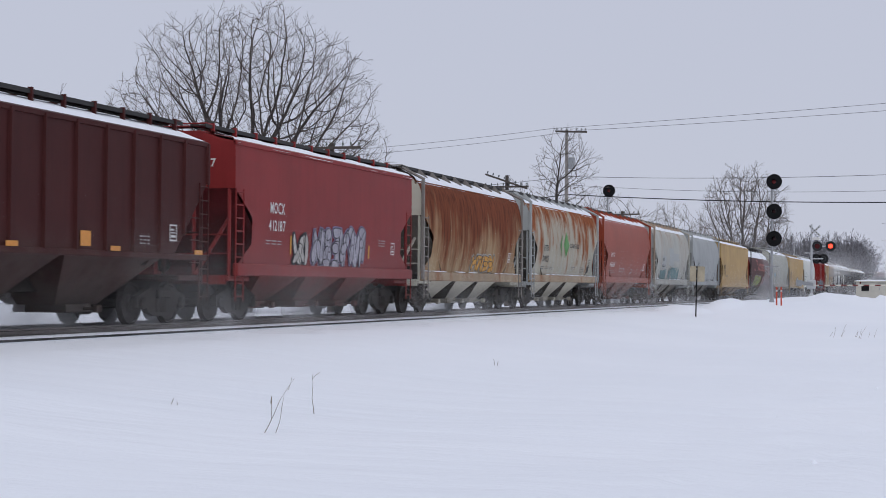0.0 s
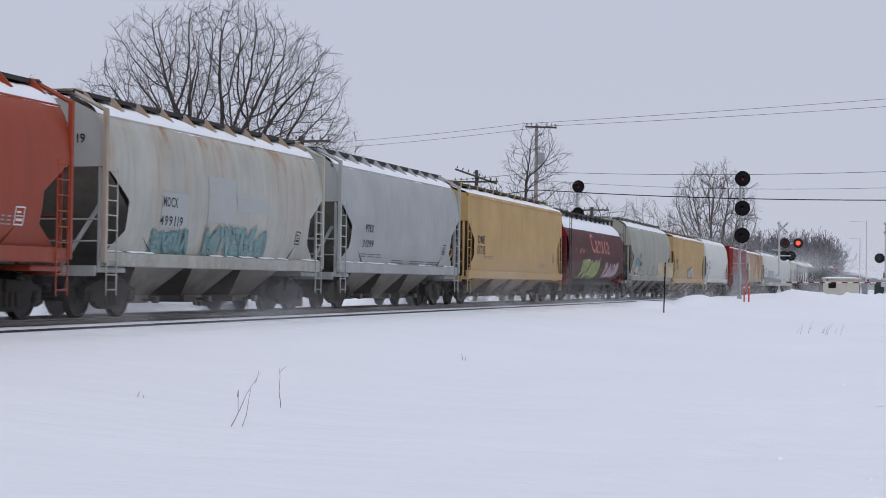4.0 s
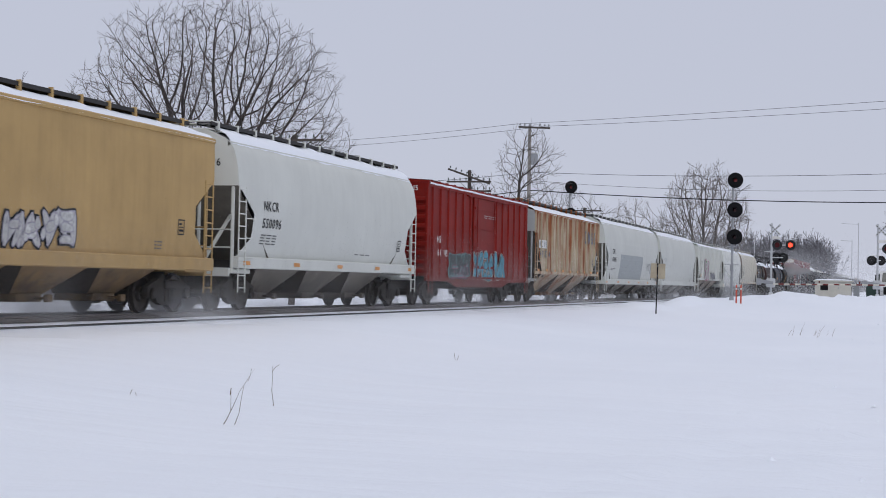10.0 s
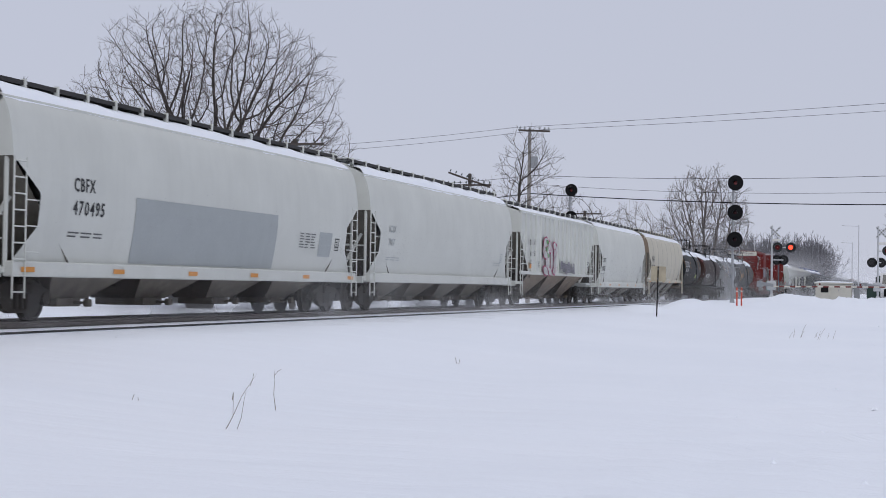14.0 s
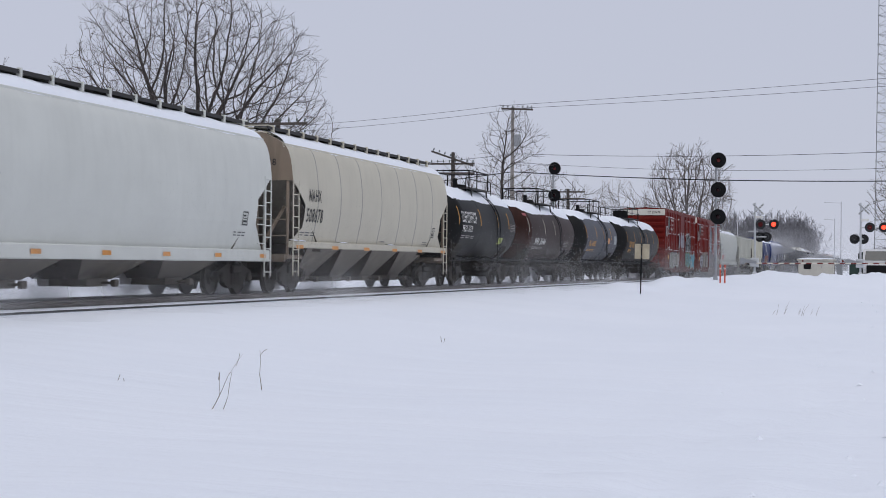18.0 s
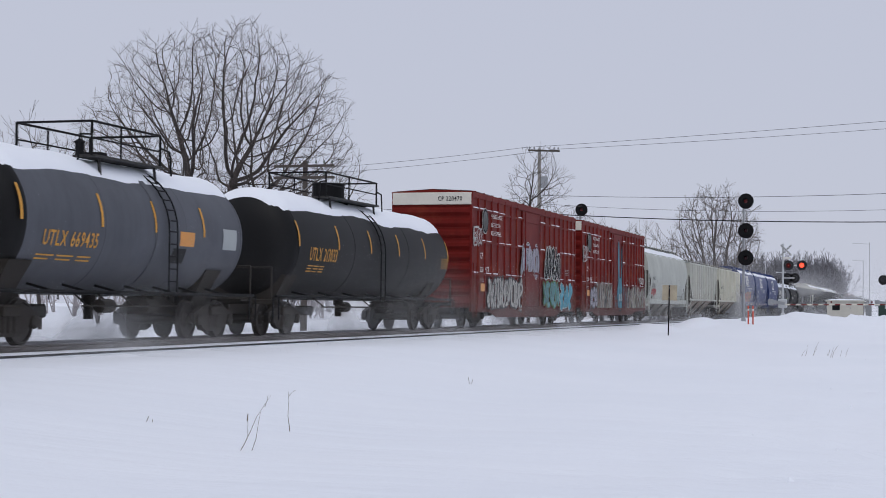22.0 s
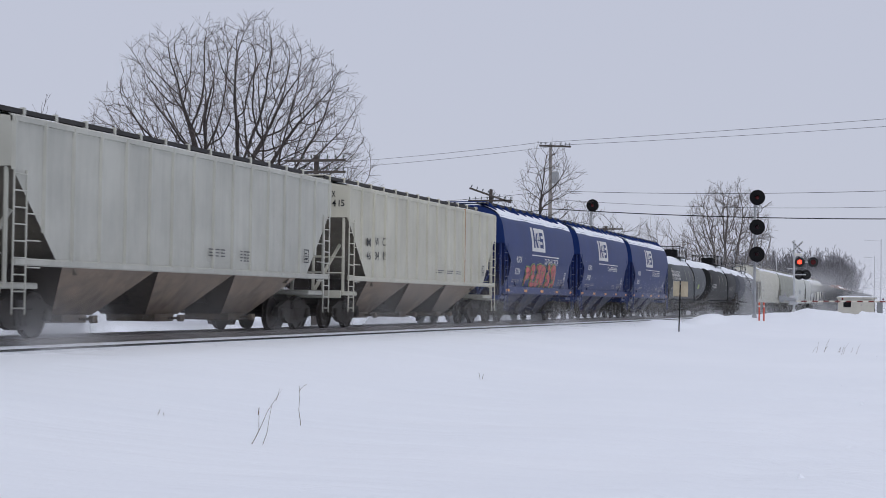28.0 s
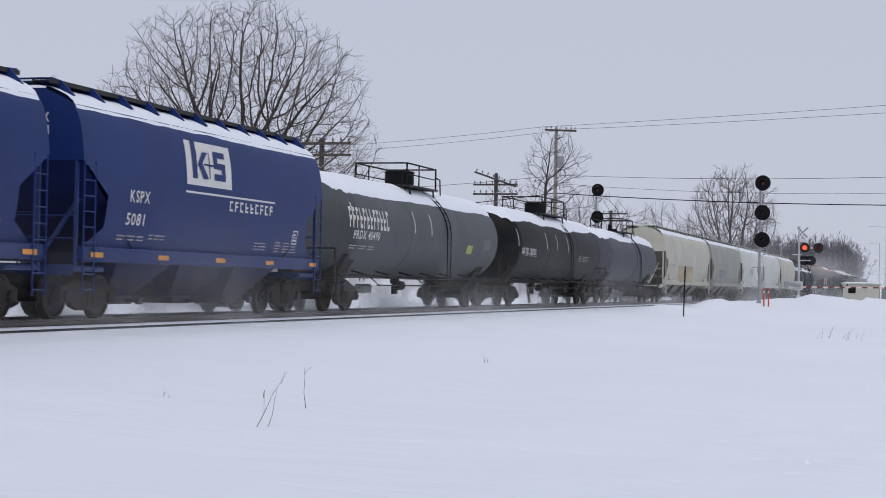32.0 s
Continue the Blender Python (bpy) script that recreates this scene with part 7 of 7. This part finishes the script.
crowned_tree(-47.0, 80.0, -1.0, [[(0, 0, 0), (-0.2, 0, 4.0), (-0.3, 0, 7.0)]], (-0.4, 0, 8.2, 2.9, 2.6, 4.0, 4.2), 5, "slender bare tree beside the large tree", seeds=420, step=0.4)
crowned_tree(-27.4, 114.8, -1.0, [[(0, 0, 0), (0.05, 0, 4.0), (0.0, 0, 8.0), (0.1, 0, 10.0)]], (0.75, 0, 9.2, 2.2, 1.9, 4.3, 4.6), 22, "upright bare tree next to the utility pole", seeds=520, step=0.3, kill=0.45, outward=0.6, tip=0.0085)
crowned_tree(-29.2, 115.5, -1.0, [[(0.6, 0, 0), (0.4, 0, 3.0), (-0.3, 0, 6.0)]], (-1.0, 0, 6.6, 2.0, 1.6, 3.2, 2.6), 25, "thin leaning bare sapling", seeds=260, step=0.3, kill=0.45, outward=0.6, tip=0.0085)
crowned_tree(-28.8, 135.0, -1.0, [[(0, 0, 0), (-0.2, 0, 3.0), (-0.7, 0, 5.0)], [(0.3, 0, 0), (0.9, 0, 3.0), (1.5, 0.2, 5.2)]], (0.7, 0, 6.4, 4.0, 3.0, 3.4, 3.6), 31, "bushy bare tree behind the utility pole", seeds=560, step=0.4, outward=0.6, tip=0.010)
UPRIGHT = [[(k * 0.22, 0.15 * (k % 3), 0), (k * 0.36, 0.2 * (k % 2), 3.5), (k * 0.62, 0.3 * (k % 3), 8.0 - 0.05 * k * k)] for k in range(-6, 7, 2)]
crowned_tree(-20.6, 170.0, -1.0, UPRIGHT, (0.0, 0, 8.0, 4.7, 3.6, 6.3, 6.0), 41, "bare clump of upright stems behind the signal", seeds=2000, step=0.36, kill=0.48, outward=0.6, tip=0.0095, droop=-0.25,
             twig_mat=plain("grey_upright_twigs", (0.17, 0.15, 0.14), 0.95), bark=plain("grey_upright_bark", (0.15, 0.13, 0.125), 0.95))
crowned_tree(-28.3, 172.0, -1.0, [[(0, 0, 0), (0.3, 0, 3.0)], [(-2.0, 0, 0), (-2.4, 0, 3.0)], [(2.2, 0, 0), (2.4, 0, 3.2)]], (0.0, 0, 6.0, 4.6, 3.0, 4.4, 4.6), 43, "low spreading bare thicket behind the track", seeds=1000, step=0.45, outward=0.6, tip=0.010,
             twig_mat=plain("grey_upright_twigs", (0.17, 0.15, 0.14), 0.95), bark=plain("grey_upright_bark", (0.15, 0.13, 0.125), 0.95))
for i, (x, y, hgt) in enumerate(((-62.5, 102, 10.5), (-57.5, 106, 10.0), (-67, 100, 9.6), (-72, 104, 10.0))):
    crowned_tree(x, y, -1.0, [[(0, 0, 0), (0.1, 0, 2.5), (0.3, 0, 5.0)], [(0, 0, 0), (-0.5, 0, 2.5), (-1.2, 0.2, 4.5)]], (0, 0, hgt * 0.62, 3.4, 3.0, hgt * 0.40, hgt * 0.34), 50 + i, "bare tree in the row behind the track", seeds=520, step=0.42, outward=0.5, tip=0.009)
crowned_tree(1.4, 150.0, -1.0, [[(0, 0, 0), (-0.1, 0, 3.0), (-0.4, 0, 6.0)], [(0.3, 0, 0), (0.7, 0, 3.0), (1.4, 0.2, 6.0)]], (0.3, 0, 7.6, 3.4, 3.0, 4.8, 5.0), 61, "dark bare tree behind the crossing", seeds=700, step=0.4, outward=0.5, tip=0.012)

# distance haze is mixed into the colour of the far twigs: paler, bluer
HAZE_TWIG = plain("hazed_far_twigs", (0.135, 0.13, 0.145), 0.95, 0, 0.15)


def far_woods(name, spots, seed, label, mat, levels=3):
    """Many bare trees far off, one object."""
    rnd = random.Random(seed)
    kinds = [grow_tree([((0, 0, 0), (0, 0, 1), 8.6, 0.14), ((0.1, 0, 0), (rnd.uniform(-0.5, 0.5), 0.1, 1), 7.2, 0.1), ((-0.1, 0, 0), (rnd.uniform(-0.4, 0.4), -0.3, 1), 7.6, 0.1)], seed + k, levels - 1, start=0.12, gap=0.55, angle=0.7, reach=0.40, twig=0.017, wob=0.035) for k in range(5)]
    vs, fs = [], []
    for x, y, s in spots:
        k = kinds[rnd.randrange(5)]
        a = rnd.uniform(0, math.tau)
        for kind in (0, 1):
            i0 = len(vs)
            for vx, vy, vz in k[kind][0]:
                vs.append((x + s * (vx * math.cos(a) - vy * math.sin(a)), y + s * (vx * math.sin(a) + vy * math.cos(a)), -1.2 + s * vz))
            fs += [tuple(i + i0 for i in f) for f in k[kind][1]]
    me = bpy.data.meshes.new(name)
    me.from_pydata(vs, [], fs)
    me.materials.append(mat)
    tagged(new(name, me), label, "woods", kind="stuff")


def plant_woods():
    rnd = random.Random(77)
    far = [(rnd.uniform(-44, -17), rnd.uniform(330, 390), rnd.uniform(1.2, 1.62)) for _ in range(640)]
    far += [(rnd.uniform(-130, -45), rnd.uniform(300, 400), rnd.uniform(1.25, 1.55)) for _ in range(300)]
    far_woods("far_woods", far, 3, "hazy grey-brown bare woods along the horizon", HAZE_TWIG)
    mid = [(rnd.uniform(-50, -26), rnd.uniform(205, 260), rnd.uniform(0.75, 1.1)) for _ in range(80)]
    mid += [(rnd.uniform(-150, -40), rnd.uniform(150, 240), rnd.uniform(0.7, 1.1)) for _ in range(90)]
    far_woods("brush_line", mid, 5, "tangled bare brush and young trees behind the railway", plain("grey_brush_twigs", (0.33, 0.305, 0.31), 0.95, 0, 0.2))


plant_woods()


# ---- beyond the crossing ----
def equipment_hut():
    h = empty("equipment_hut", pose(-5.8, 135.5, 0.45), "beige trackside equipment hut with snow on its roof", "equipment hut")
    beige = plain("beige_hut_paint", (0.52, 0.50, 0.44), 0.6, 0, 0.12)
    bm = bmesh.new()
    soft_box(bm, -1.42, 1.42, -1.0, 1.0, -0.9, 1.14, 0.03)
    part("wall_shell", bm, beige, h)
    bm = bmesh.new()
    soft_box(bm, -1.55, 1.55, -1.12, 1.12, 1.14, 1.25, 0.03)
    part("roof", bm, beige, h)
    bm = bmesh.new()
    sheet(bm, lambda x, y: (x, y, 1.26 + 0.10 * (1 - (x / 1.55) ** 4) * (1 - (y / 1.1) ** 4) + 0.03 * noise.noise((x * 2, y * 2, 1))), steps(-1.54, 1.54, 14), steps(-1.1, 1.1, 10))
    part("snow_cover", bm, SNOW, h, "snow lying on the roof", True)
    bm = bmesh.new()
    soft_box(bm, 0.30, 0.98, -1.03, -1.0, -0.5, 1.05, 0.01)
    d = part("door", bm, beige, h)
    bm = bmesh.new()
    soft_box(bm, 0.38, 0.44, -1.07, -1.03, 0.55, 0.7, 0.01)
    part("handle", bm, GALV, d)
    bm = bmesh.new()
    soft_box(bm, -1.0, -0.4, -1.05, -1.0, 0.45, 0.95, 0.02)
    part("vent", bm, BLACK, h)
    bm = bmesh.new()
    soft_box(bm, 1.6, 2.05, -0.6, 0.4, -0.7, 0.95, 0.03)
    part("side_cabinet", bm, plain("grey_cabinet_paint", (0.25, 0.26, 0.27), 0.5), h)


equipment_hut()


def waiting_truck():
    t = empty("truck", pose(-0.85, 119.5, -0.12), "white and dark green truck waiting at the crossing", "truck")
    white = plain("truck_white_paint", (0.62, 0.62, 0.62), 0.35, 0, 0.08)
    green = plain("truck_green_paint", (0.02, 0.045, 0.035), 0.4, 0, 0.1)
    glass = plain("dark_windscreen", (0.02, 0.024, 0.028), 0.08)
    bm = bmesh.new()
    prism(bm, [(-1.6, 0.75), (-1.6, 1.35), (-1.5, 1.50), (-0.2, 1.62), (-0.2, 0.75)], "x", -1.02, 1.02)
    bmesh.ops.recalc_face_normals(bm, faces=bm.faces[:])
    part("bonnet", bm, white, t)
    bm = bmesh.new()
    prism(bm, [(-0.2, 0.7), (-0.2, 1.62), (0.15, 2.42), (0.4, 2.5), (1.9, 2.5), (1.9, 0.7)], "x", -1.06, 1.06)
    bmesh.ops.recalc_face_normals(bm, faces=bm.faces[:])
    part("cab", bm, white, t)
    bm = bmesh.new()
    v = [bm.verts.new(p) for p in ((-0.92, -0.20, 1.70), (0.92, -0.20, 1.70), (0.86, 0.12, 2.36), (-0.86, 0.12, 2.36))]
    bm.faces.new(v)
    part("windscreen", bm, glass, t)
    bm = bmesh.new()
    soft_box(bm, -0.78, 0.78, -1.64, -1.60, 0.80, 1.34, 0.02)
    part("grille", bm, BLACK, t)
    bm = bmesh.new()
    soft_box(bm, -1.10, 1.10, -1.85, -1.62, 0.45, 0.75, 0.04)
    part("bumper", bm, BLACK, t)
    for s in (-1, 1):
        bm = bmesh.new()
        lathe(bm, [(0, 0.13), (-0.03, 0.12), (-0.05, 0.06)], "y", 14, (s * 0.9, -1.60, 1.12))
        part("headlight", bm, plain("headlight_glass", (0.6, 0.6, 0.6), 0.15), t)
        bm = bmesh.new()
        lathe(bm, [(s * 0.82, 0.46), (s * 0.80, 0.50), (s * 1.06, 0.50), (s * 1.08, 0.46), (s * 1.08, 0.2)], "x", 24, (0, -0.95, 0.50))
        part("wheel", bm, BLACK, t)
        bm = bmesh.new()
        lathe(bm, [(s * 0.82, 0.46), (s * 0.80, 0.50), (s * 1.06, 0.50), (s * 1.08, 0.46), (s * 1.08, 0.2)], "x", 24, (0, 2.9, 0.50))
        part("wheel", bm, BLACK, t)
        bm = bmesh.new()
        soft_box(bm, *sorted((s * 1.15, s * 1.38)), -0.15, -0.05, 1.7, 2.2, 0.02)
        tube(bm, (s * 1.06, -0.05, 1.8), (s * 1.2, -0.1, 1.8), 0.02)
        part("mirror", bm, BLACK, t)
    bm = bmesh.new()
    soft_box(bm, -1.25, 1.25, 2.0, 5.5, 0.8, 2.3, 0.04)
    part("load_box", bm, green, t)
    bm = bmesh.new()
    soft_box(bm, -1.98, -1.12, -0.6, 1.6, 0.40, 1.55, 0.05)
    part("plough_blade", bm, green, t, "dark green side attachment")


waiting_truck()


def lattice_tower():
    t = empty("lattice_tower", pose(-0.25, 172.0, 0), "tall grey steel lattice tower with cross bracing", "lattice tower")
    legs = [(-1.35, -0.7), (1.35, -0.7), (0.0, 1.5)]
    top = 46.0

    def at(k, z):
        f = 1 - 0.35 * z / top
        return Vector((legs[k][0] * f, legs[k][1] * f, z))
    for k in range(3):
        bm = bmesh.new()
        tube(bm, at(k, -1.0), at(k, top), 0.06, 0.05, 6)
        part("leg", bm, GALV, t)
    levels = steps(0, top, 46)
    for i, (a, b) in enumerate(zip(levels, levels[1:])):
        bm = bmesh.new()
        for k in range(3):
            j = (k + 1) % 3
            tube(bm, at(k, a), at(j, a), 0.022, n=4, caps=False)
            if i % 2:
                tube(bm, at(k, a), at(j, b), 0.02, n=4, caps=False)
            else:
                tube(bm, at(j, a), at(k, b), 0.02, n=4, caps=False)
        if i % 3 == 0:
            for k in range(3):
                tube(bm, at(k, a) - Vector((0, 0, 0.05)), at(k, a) + Vector((0, 0, 0.05)), 0.11, n=6)
        part("brace_bay", bm, GALV, t)


lattice_tower()


PALE_POLE = plain("pale_zinc_pole", (0.52, 0.53, 0.55), 0.6, 0.0, 0.1)


def far_poles():
    for x, y, top, arm in ((-6.3, 220, 9.8, -1.9), (-7.6, 235, 8.0, -1.2), (-23.0, 255, 8.6, 0)):
        p = empty("light_pole", pose(x, y, 0), "slim far pole with a short arm", "light pole", "far poles along the road")
        bm = bmesh.new()
        lathe(bm, [(-1, 0.075), (top, 0.05), (top + 0.02, 0.03)], "z", 8)
        part("pole", bm, PALE_POLE, p)
        if arm:
            bm = bmesh.new()
            polyline(bm, [(0, 0, top - 0.2), (arm, 0, top - 0.1)], 0.03)
            soft_box(bm, arm - 0.3, arm, -0.10, 0.10, top - 0.12, top - 0.05, 0.02)
            part("lamp_arm", bm, PALE_POLE, p)


far_poles()


# ---- dry stems and lumps in the snow ----
STRAW = plain("dry_straw_stem", (0.20, 0.15, 0.11), 0.9, 0, 0.2)


def weed(x, y, stems, label):
    z = ground_z(x, y) - 0.03
    w = empty("dry_weed", pose(x, y, z), label, "dry weed", "dry weeds in the snow")
    for pts, r in stems:
        bm = bmesh.new()
        for (a, b), k in zip(zip(pts, pts[1:]), range(9)):
            tube(bm, a, b, r * (1 - 0.18 * k), r * (1 - 0.18 * (k + 1)), 5)
        part("stem", bm, STRAW, w)


weed(-7.34, 16.71, [([(0, 0, 0), (0.06, 0, 0.10), (0.12, 0, 0.22), (0.20, 0, 0.40), (0.30, 0, 0.55), (0.38, 0, 0.66)], 0.006), ([(0.12, 0.05, 0), (0.18, 0.05, 0.16), (0.21, 0.04, 0.34), (0.235, 0.04, 0.46)], 0.004),
                   ([(0.09, 0, 0.36), (0.10, 0, 0.44)], 0.006), ([(0.30, 0, 0.52), (0.33, 0, 0.60), (0.34, 0, 0.66)], 0.003), ([(0.10, 0, 0.18), (0.10, 0, 0.40)], 0.003)],
     "dry bent weed stalk with a thin side stem in the snow")
weed(-7.70, 19.05, [([(0.03, 0, 0), (0.02, 0, 0.10), (0.0, 0, 0.22), (0.01, 0, 0.42), (0.0, 0, 0.53)], 0.006), ([(0.0, 0, 0.46), (0.05, 0, 0.52), (0.10, 0, 0.55)], 0.003)], "single dry upright weed stalk in the snow")
for i, (x, y) in enumerate(((-3.9, 57.5), (-3.5, 57.9), (-2.95, 56.6), (-2.65, 57.2), (-3.15, 58.0))):
    rnd = random.Random(90 + i)
    st = []
    for _ in range(2):
        a, b = rnd.uniform(-0.15, 0.2), rnd.uniform(0.2, 0.5)
        st.append(([(a, 0, 0), (a + 0.05, 0, b * 0.5), (a + rnd.uniform(0, 0.2), 0, b)], 0.005))
    weed(x, y, st, "thin dry weeds standing in the snow")
weed(-8.4, 30.2, [([(0, 0, 0), (-0.03, 0, 0.16)], 0.005), ([(0.03, 0, 0), (0.06, 0, 0.12)], 0.005)], "stub of dry grass in the snow")
weed(-9.3, 18.3, [([(0, 0, 0), (0.04, 0, 0.10)], 0.004), ([(0.1, 0, 0), (0.09, 0, 0.06)], 0.004)], "stub of dry grass in the snow")


def snow_lumps():
    """Lumps thrown up along the lane and on the ploughed bank."""
    rnd = random.Random(8)
    vs, fs = [], []
    for _ in range(1500):
        y = rnd.uniform(9, 85)
        x = rnd.gauss(1.6, 1.3) + 0.02 * y
        s = rnd.uniform(0.010, 0.040) * (1 + y / 45)
        z = ground_z(x, y)
        i0 = len(vs)
        for px, py, pz in ((1, 0, 0.1), (0.3, 0.9, 0), (-0.8, 0.5, 0.1), (-0.7, -0.6, 0), (0.4, -0.9, 0.1), (0.1, 0.0, 0.8)):
            vs.append((x + px * s * rnd.uniform(0.7, 1.3), y + py * s * rnd.uniform(0.7, 1.3), z + pz * s * rnd.uniform(0.7, 1.3) - 0.1 * s))
        fs += [(i0 + k, i0 + (k + 1) % 5, i0 + 5) for k in range(5)]
    me = bpy.data.meshes.new("snow_lumps")
    me.from_pydata(vs, [], fs)
    me.materials.append(SNOW)
    tagged(new("snow_lumps", me), "small lumps of crusted snow along the lane", "snow", kind="stuff")


snow_lumps()


# ---- powder snow blown up by the train ----
def spray_material(name, height, full, scale, lo=0.38, hi=0.60):
    """Drifting powder: thin white veils, the deep one grey, denser near the ground, broken up by noise."""
    m, n, l, b = base_mat(name, 1.0, 0.0, 0.0)
    # the deep veil's grey carries the shade beneath the cars in its colour
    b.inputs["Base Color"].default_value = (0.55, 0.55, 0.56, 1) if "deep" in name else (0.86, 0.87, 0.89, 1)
    co = n.new("ShaderNodeTexCoord")
    sep = n.new("ShaderNodeSeparateXYZ")
    l.new(co.outputs["Object"], sep.inputs[0])
    gen = n.new("ShaderNodeSeparateXYZ")
    l.new(co.outputs["Generated"], gen.inputs[0])
    v = mapped(n, l, (0.6, 0.55, 1.0))
    cloud = ramp(n, l, noise_of(n, l, v, scale, 3, 0.5), 0.30, 0.68)
    wide = ramp(n, l, noise_of(n, l, mapped(n, l, (0.2, 0.09, 0.2)), 1.0, 2), lo, hi)
    fall = ramp(n, l, sep.outputs[2], height, -0.1)
    fall = times_of(n, l, fall, 1.6, "POWER")
    a = times_of(n, l, times_of(n, l, cloud, wide), times_of(n, l, fall, full))
    for k, axis in enumerate((0, 1)):
        g = gen.outputs[axis]
        e = times_of(n, l, times_of(n, l, g, times_of(n, l, 1.0, g, "SUBTRACT")), 8.0)
        e = times_of(n, l, e, 1.0, "MINIMUM")
        if (axis == 1) == ("veil" in name):
            a = times_of(n, l, a, e)
    l.new(a, b.inputs["Alpha"])
    return m


SPRAY_LOW = spray_material("powder_veil_low", 1.1, 0.32, 0.42, 0.50, 0.66)
SPRAY_HIGH = spray_material("powder_puff_high", 3.0, 0.22, 0.45, 0.36, 0.60)
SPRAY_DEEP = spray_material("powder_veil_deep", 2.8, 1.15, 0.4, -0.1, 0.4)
SPRAYS = []


def build_spray():
    rnd = random.Random(12)
    length = 45.0
    for i in range(19):
        y = 22.0 + i * length
        s = empty("snow_spray", pose(TRACK_X, y, 0), "powder snow whirled up along the wheels of the train", "snow spray", "powder snow along the train")
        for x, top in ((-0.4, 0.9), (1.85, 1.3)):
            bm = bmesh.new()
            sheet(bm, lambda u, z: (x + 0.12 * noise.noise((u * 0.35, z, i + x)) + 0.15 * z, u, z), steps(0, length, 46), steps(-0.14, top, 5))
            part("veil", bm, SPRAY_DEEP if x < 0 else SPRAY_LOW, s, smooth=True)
        for k in range(9):
            u = (k + 0.2 + 0.6 * rnd.random()) * length / 9
            bm = bmesh.new()
            sheet(bm, lambda x, z: (x, u + 0.5 * noise.noise((x * 0.5, z * 0.4, k + i)), z), steps(0.7, 4.0, 8), steps(-0.15, 4.0, 8))
            part("puff", bm, SPRAY_HIGH, s, smooth=True)
        SPRAYS.append((s, y))

    # powder hanging in the air beyond the crossing
    haze = spray_material("powder_puff_far", 9.0, 1.0, 0.12, 0.2, 0.5)
    for y, x0, x1, top in ((150.0, -60.0, -13.0, 7.0), (232.0, -90.0, -3.0, 12.0), (300.0, -110.0, 4.0, 15.0)):
        s = empty("snow_spray", pose((x0 + x1) / 2, y, 0), "thin powder snow hanging in the air behind the train", "snow spray", "powder snow along the train")
        bm = bmesh.new()
        sheet(bm, lambda x, z: (x, 2 * noise.noise((x * 0.1, z * 0.2, y)), z), steps((x0 - x1) / 2, (x1 - x0) / 2, 24), steps(-0.6, top, 8))
        part("haze", bm, haze, s, smooth=True)


build_spray()


# ---- what moves ----
def motions():
    for car, mid in TRAIN:
        walk(car, [(0, pose(TRACK_X, mid, 0)), (32, pose(TRACK_X, mid - SPEED * 32, 0))])
    for s, y in SPRAYS:
        walk(s, [(0, pose(TRACK_X, y, 0)), (32, pose(TRACK_X, y - SPEED * 32, 0))])
    # wheels roll; alike wheelsets share one set of keys
    done = {}
    for wheels, y in ROLLING:
        if y not in done:
            step = math.degrees(SPEED / WR / FPS)
            walk(wheels, [(k / FPS, pose(0, y, WR, step * k, 0, 0)) for k in range(32 * FPS + 1)])
            done[y] = wheels.animation_data
        else:
            wheels.rotation_mode = "QUATERNION"
            keys = wheels.animation_data_create()
            keys.action = done[y].action
            keys.action_slot = done[y].action_slot
    # crossing lamps flash in turn, about once a second
    for lit, at, phase, turn in FLASHERS:
        front, back = pose(*at, 0, 0, turn), pose(at[0], at[1] + (0.27 if turn == 0 else -0.27), at[2], 0, 0, turn)
        on = bool(phase)
        rows = [(0.0, front if on else back)]
        for k in range(64):
            t = 0.35 + 1.0075 * (k // 2) + (0.50 if k % 2 else 0)
            if t > 31.95:
                break
            rows.append((t - 0.0334, front if on else back))
            on = not on
            rows.append((t, front if on else back))
        rows.append((32.0, front if on else back))
        walk(lit, rows)


motions()
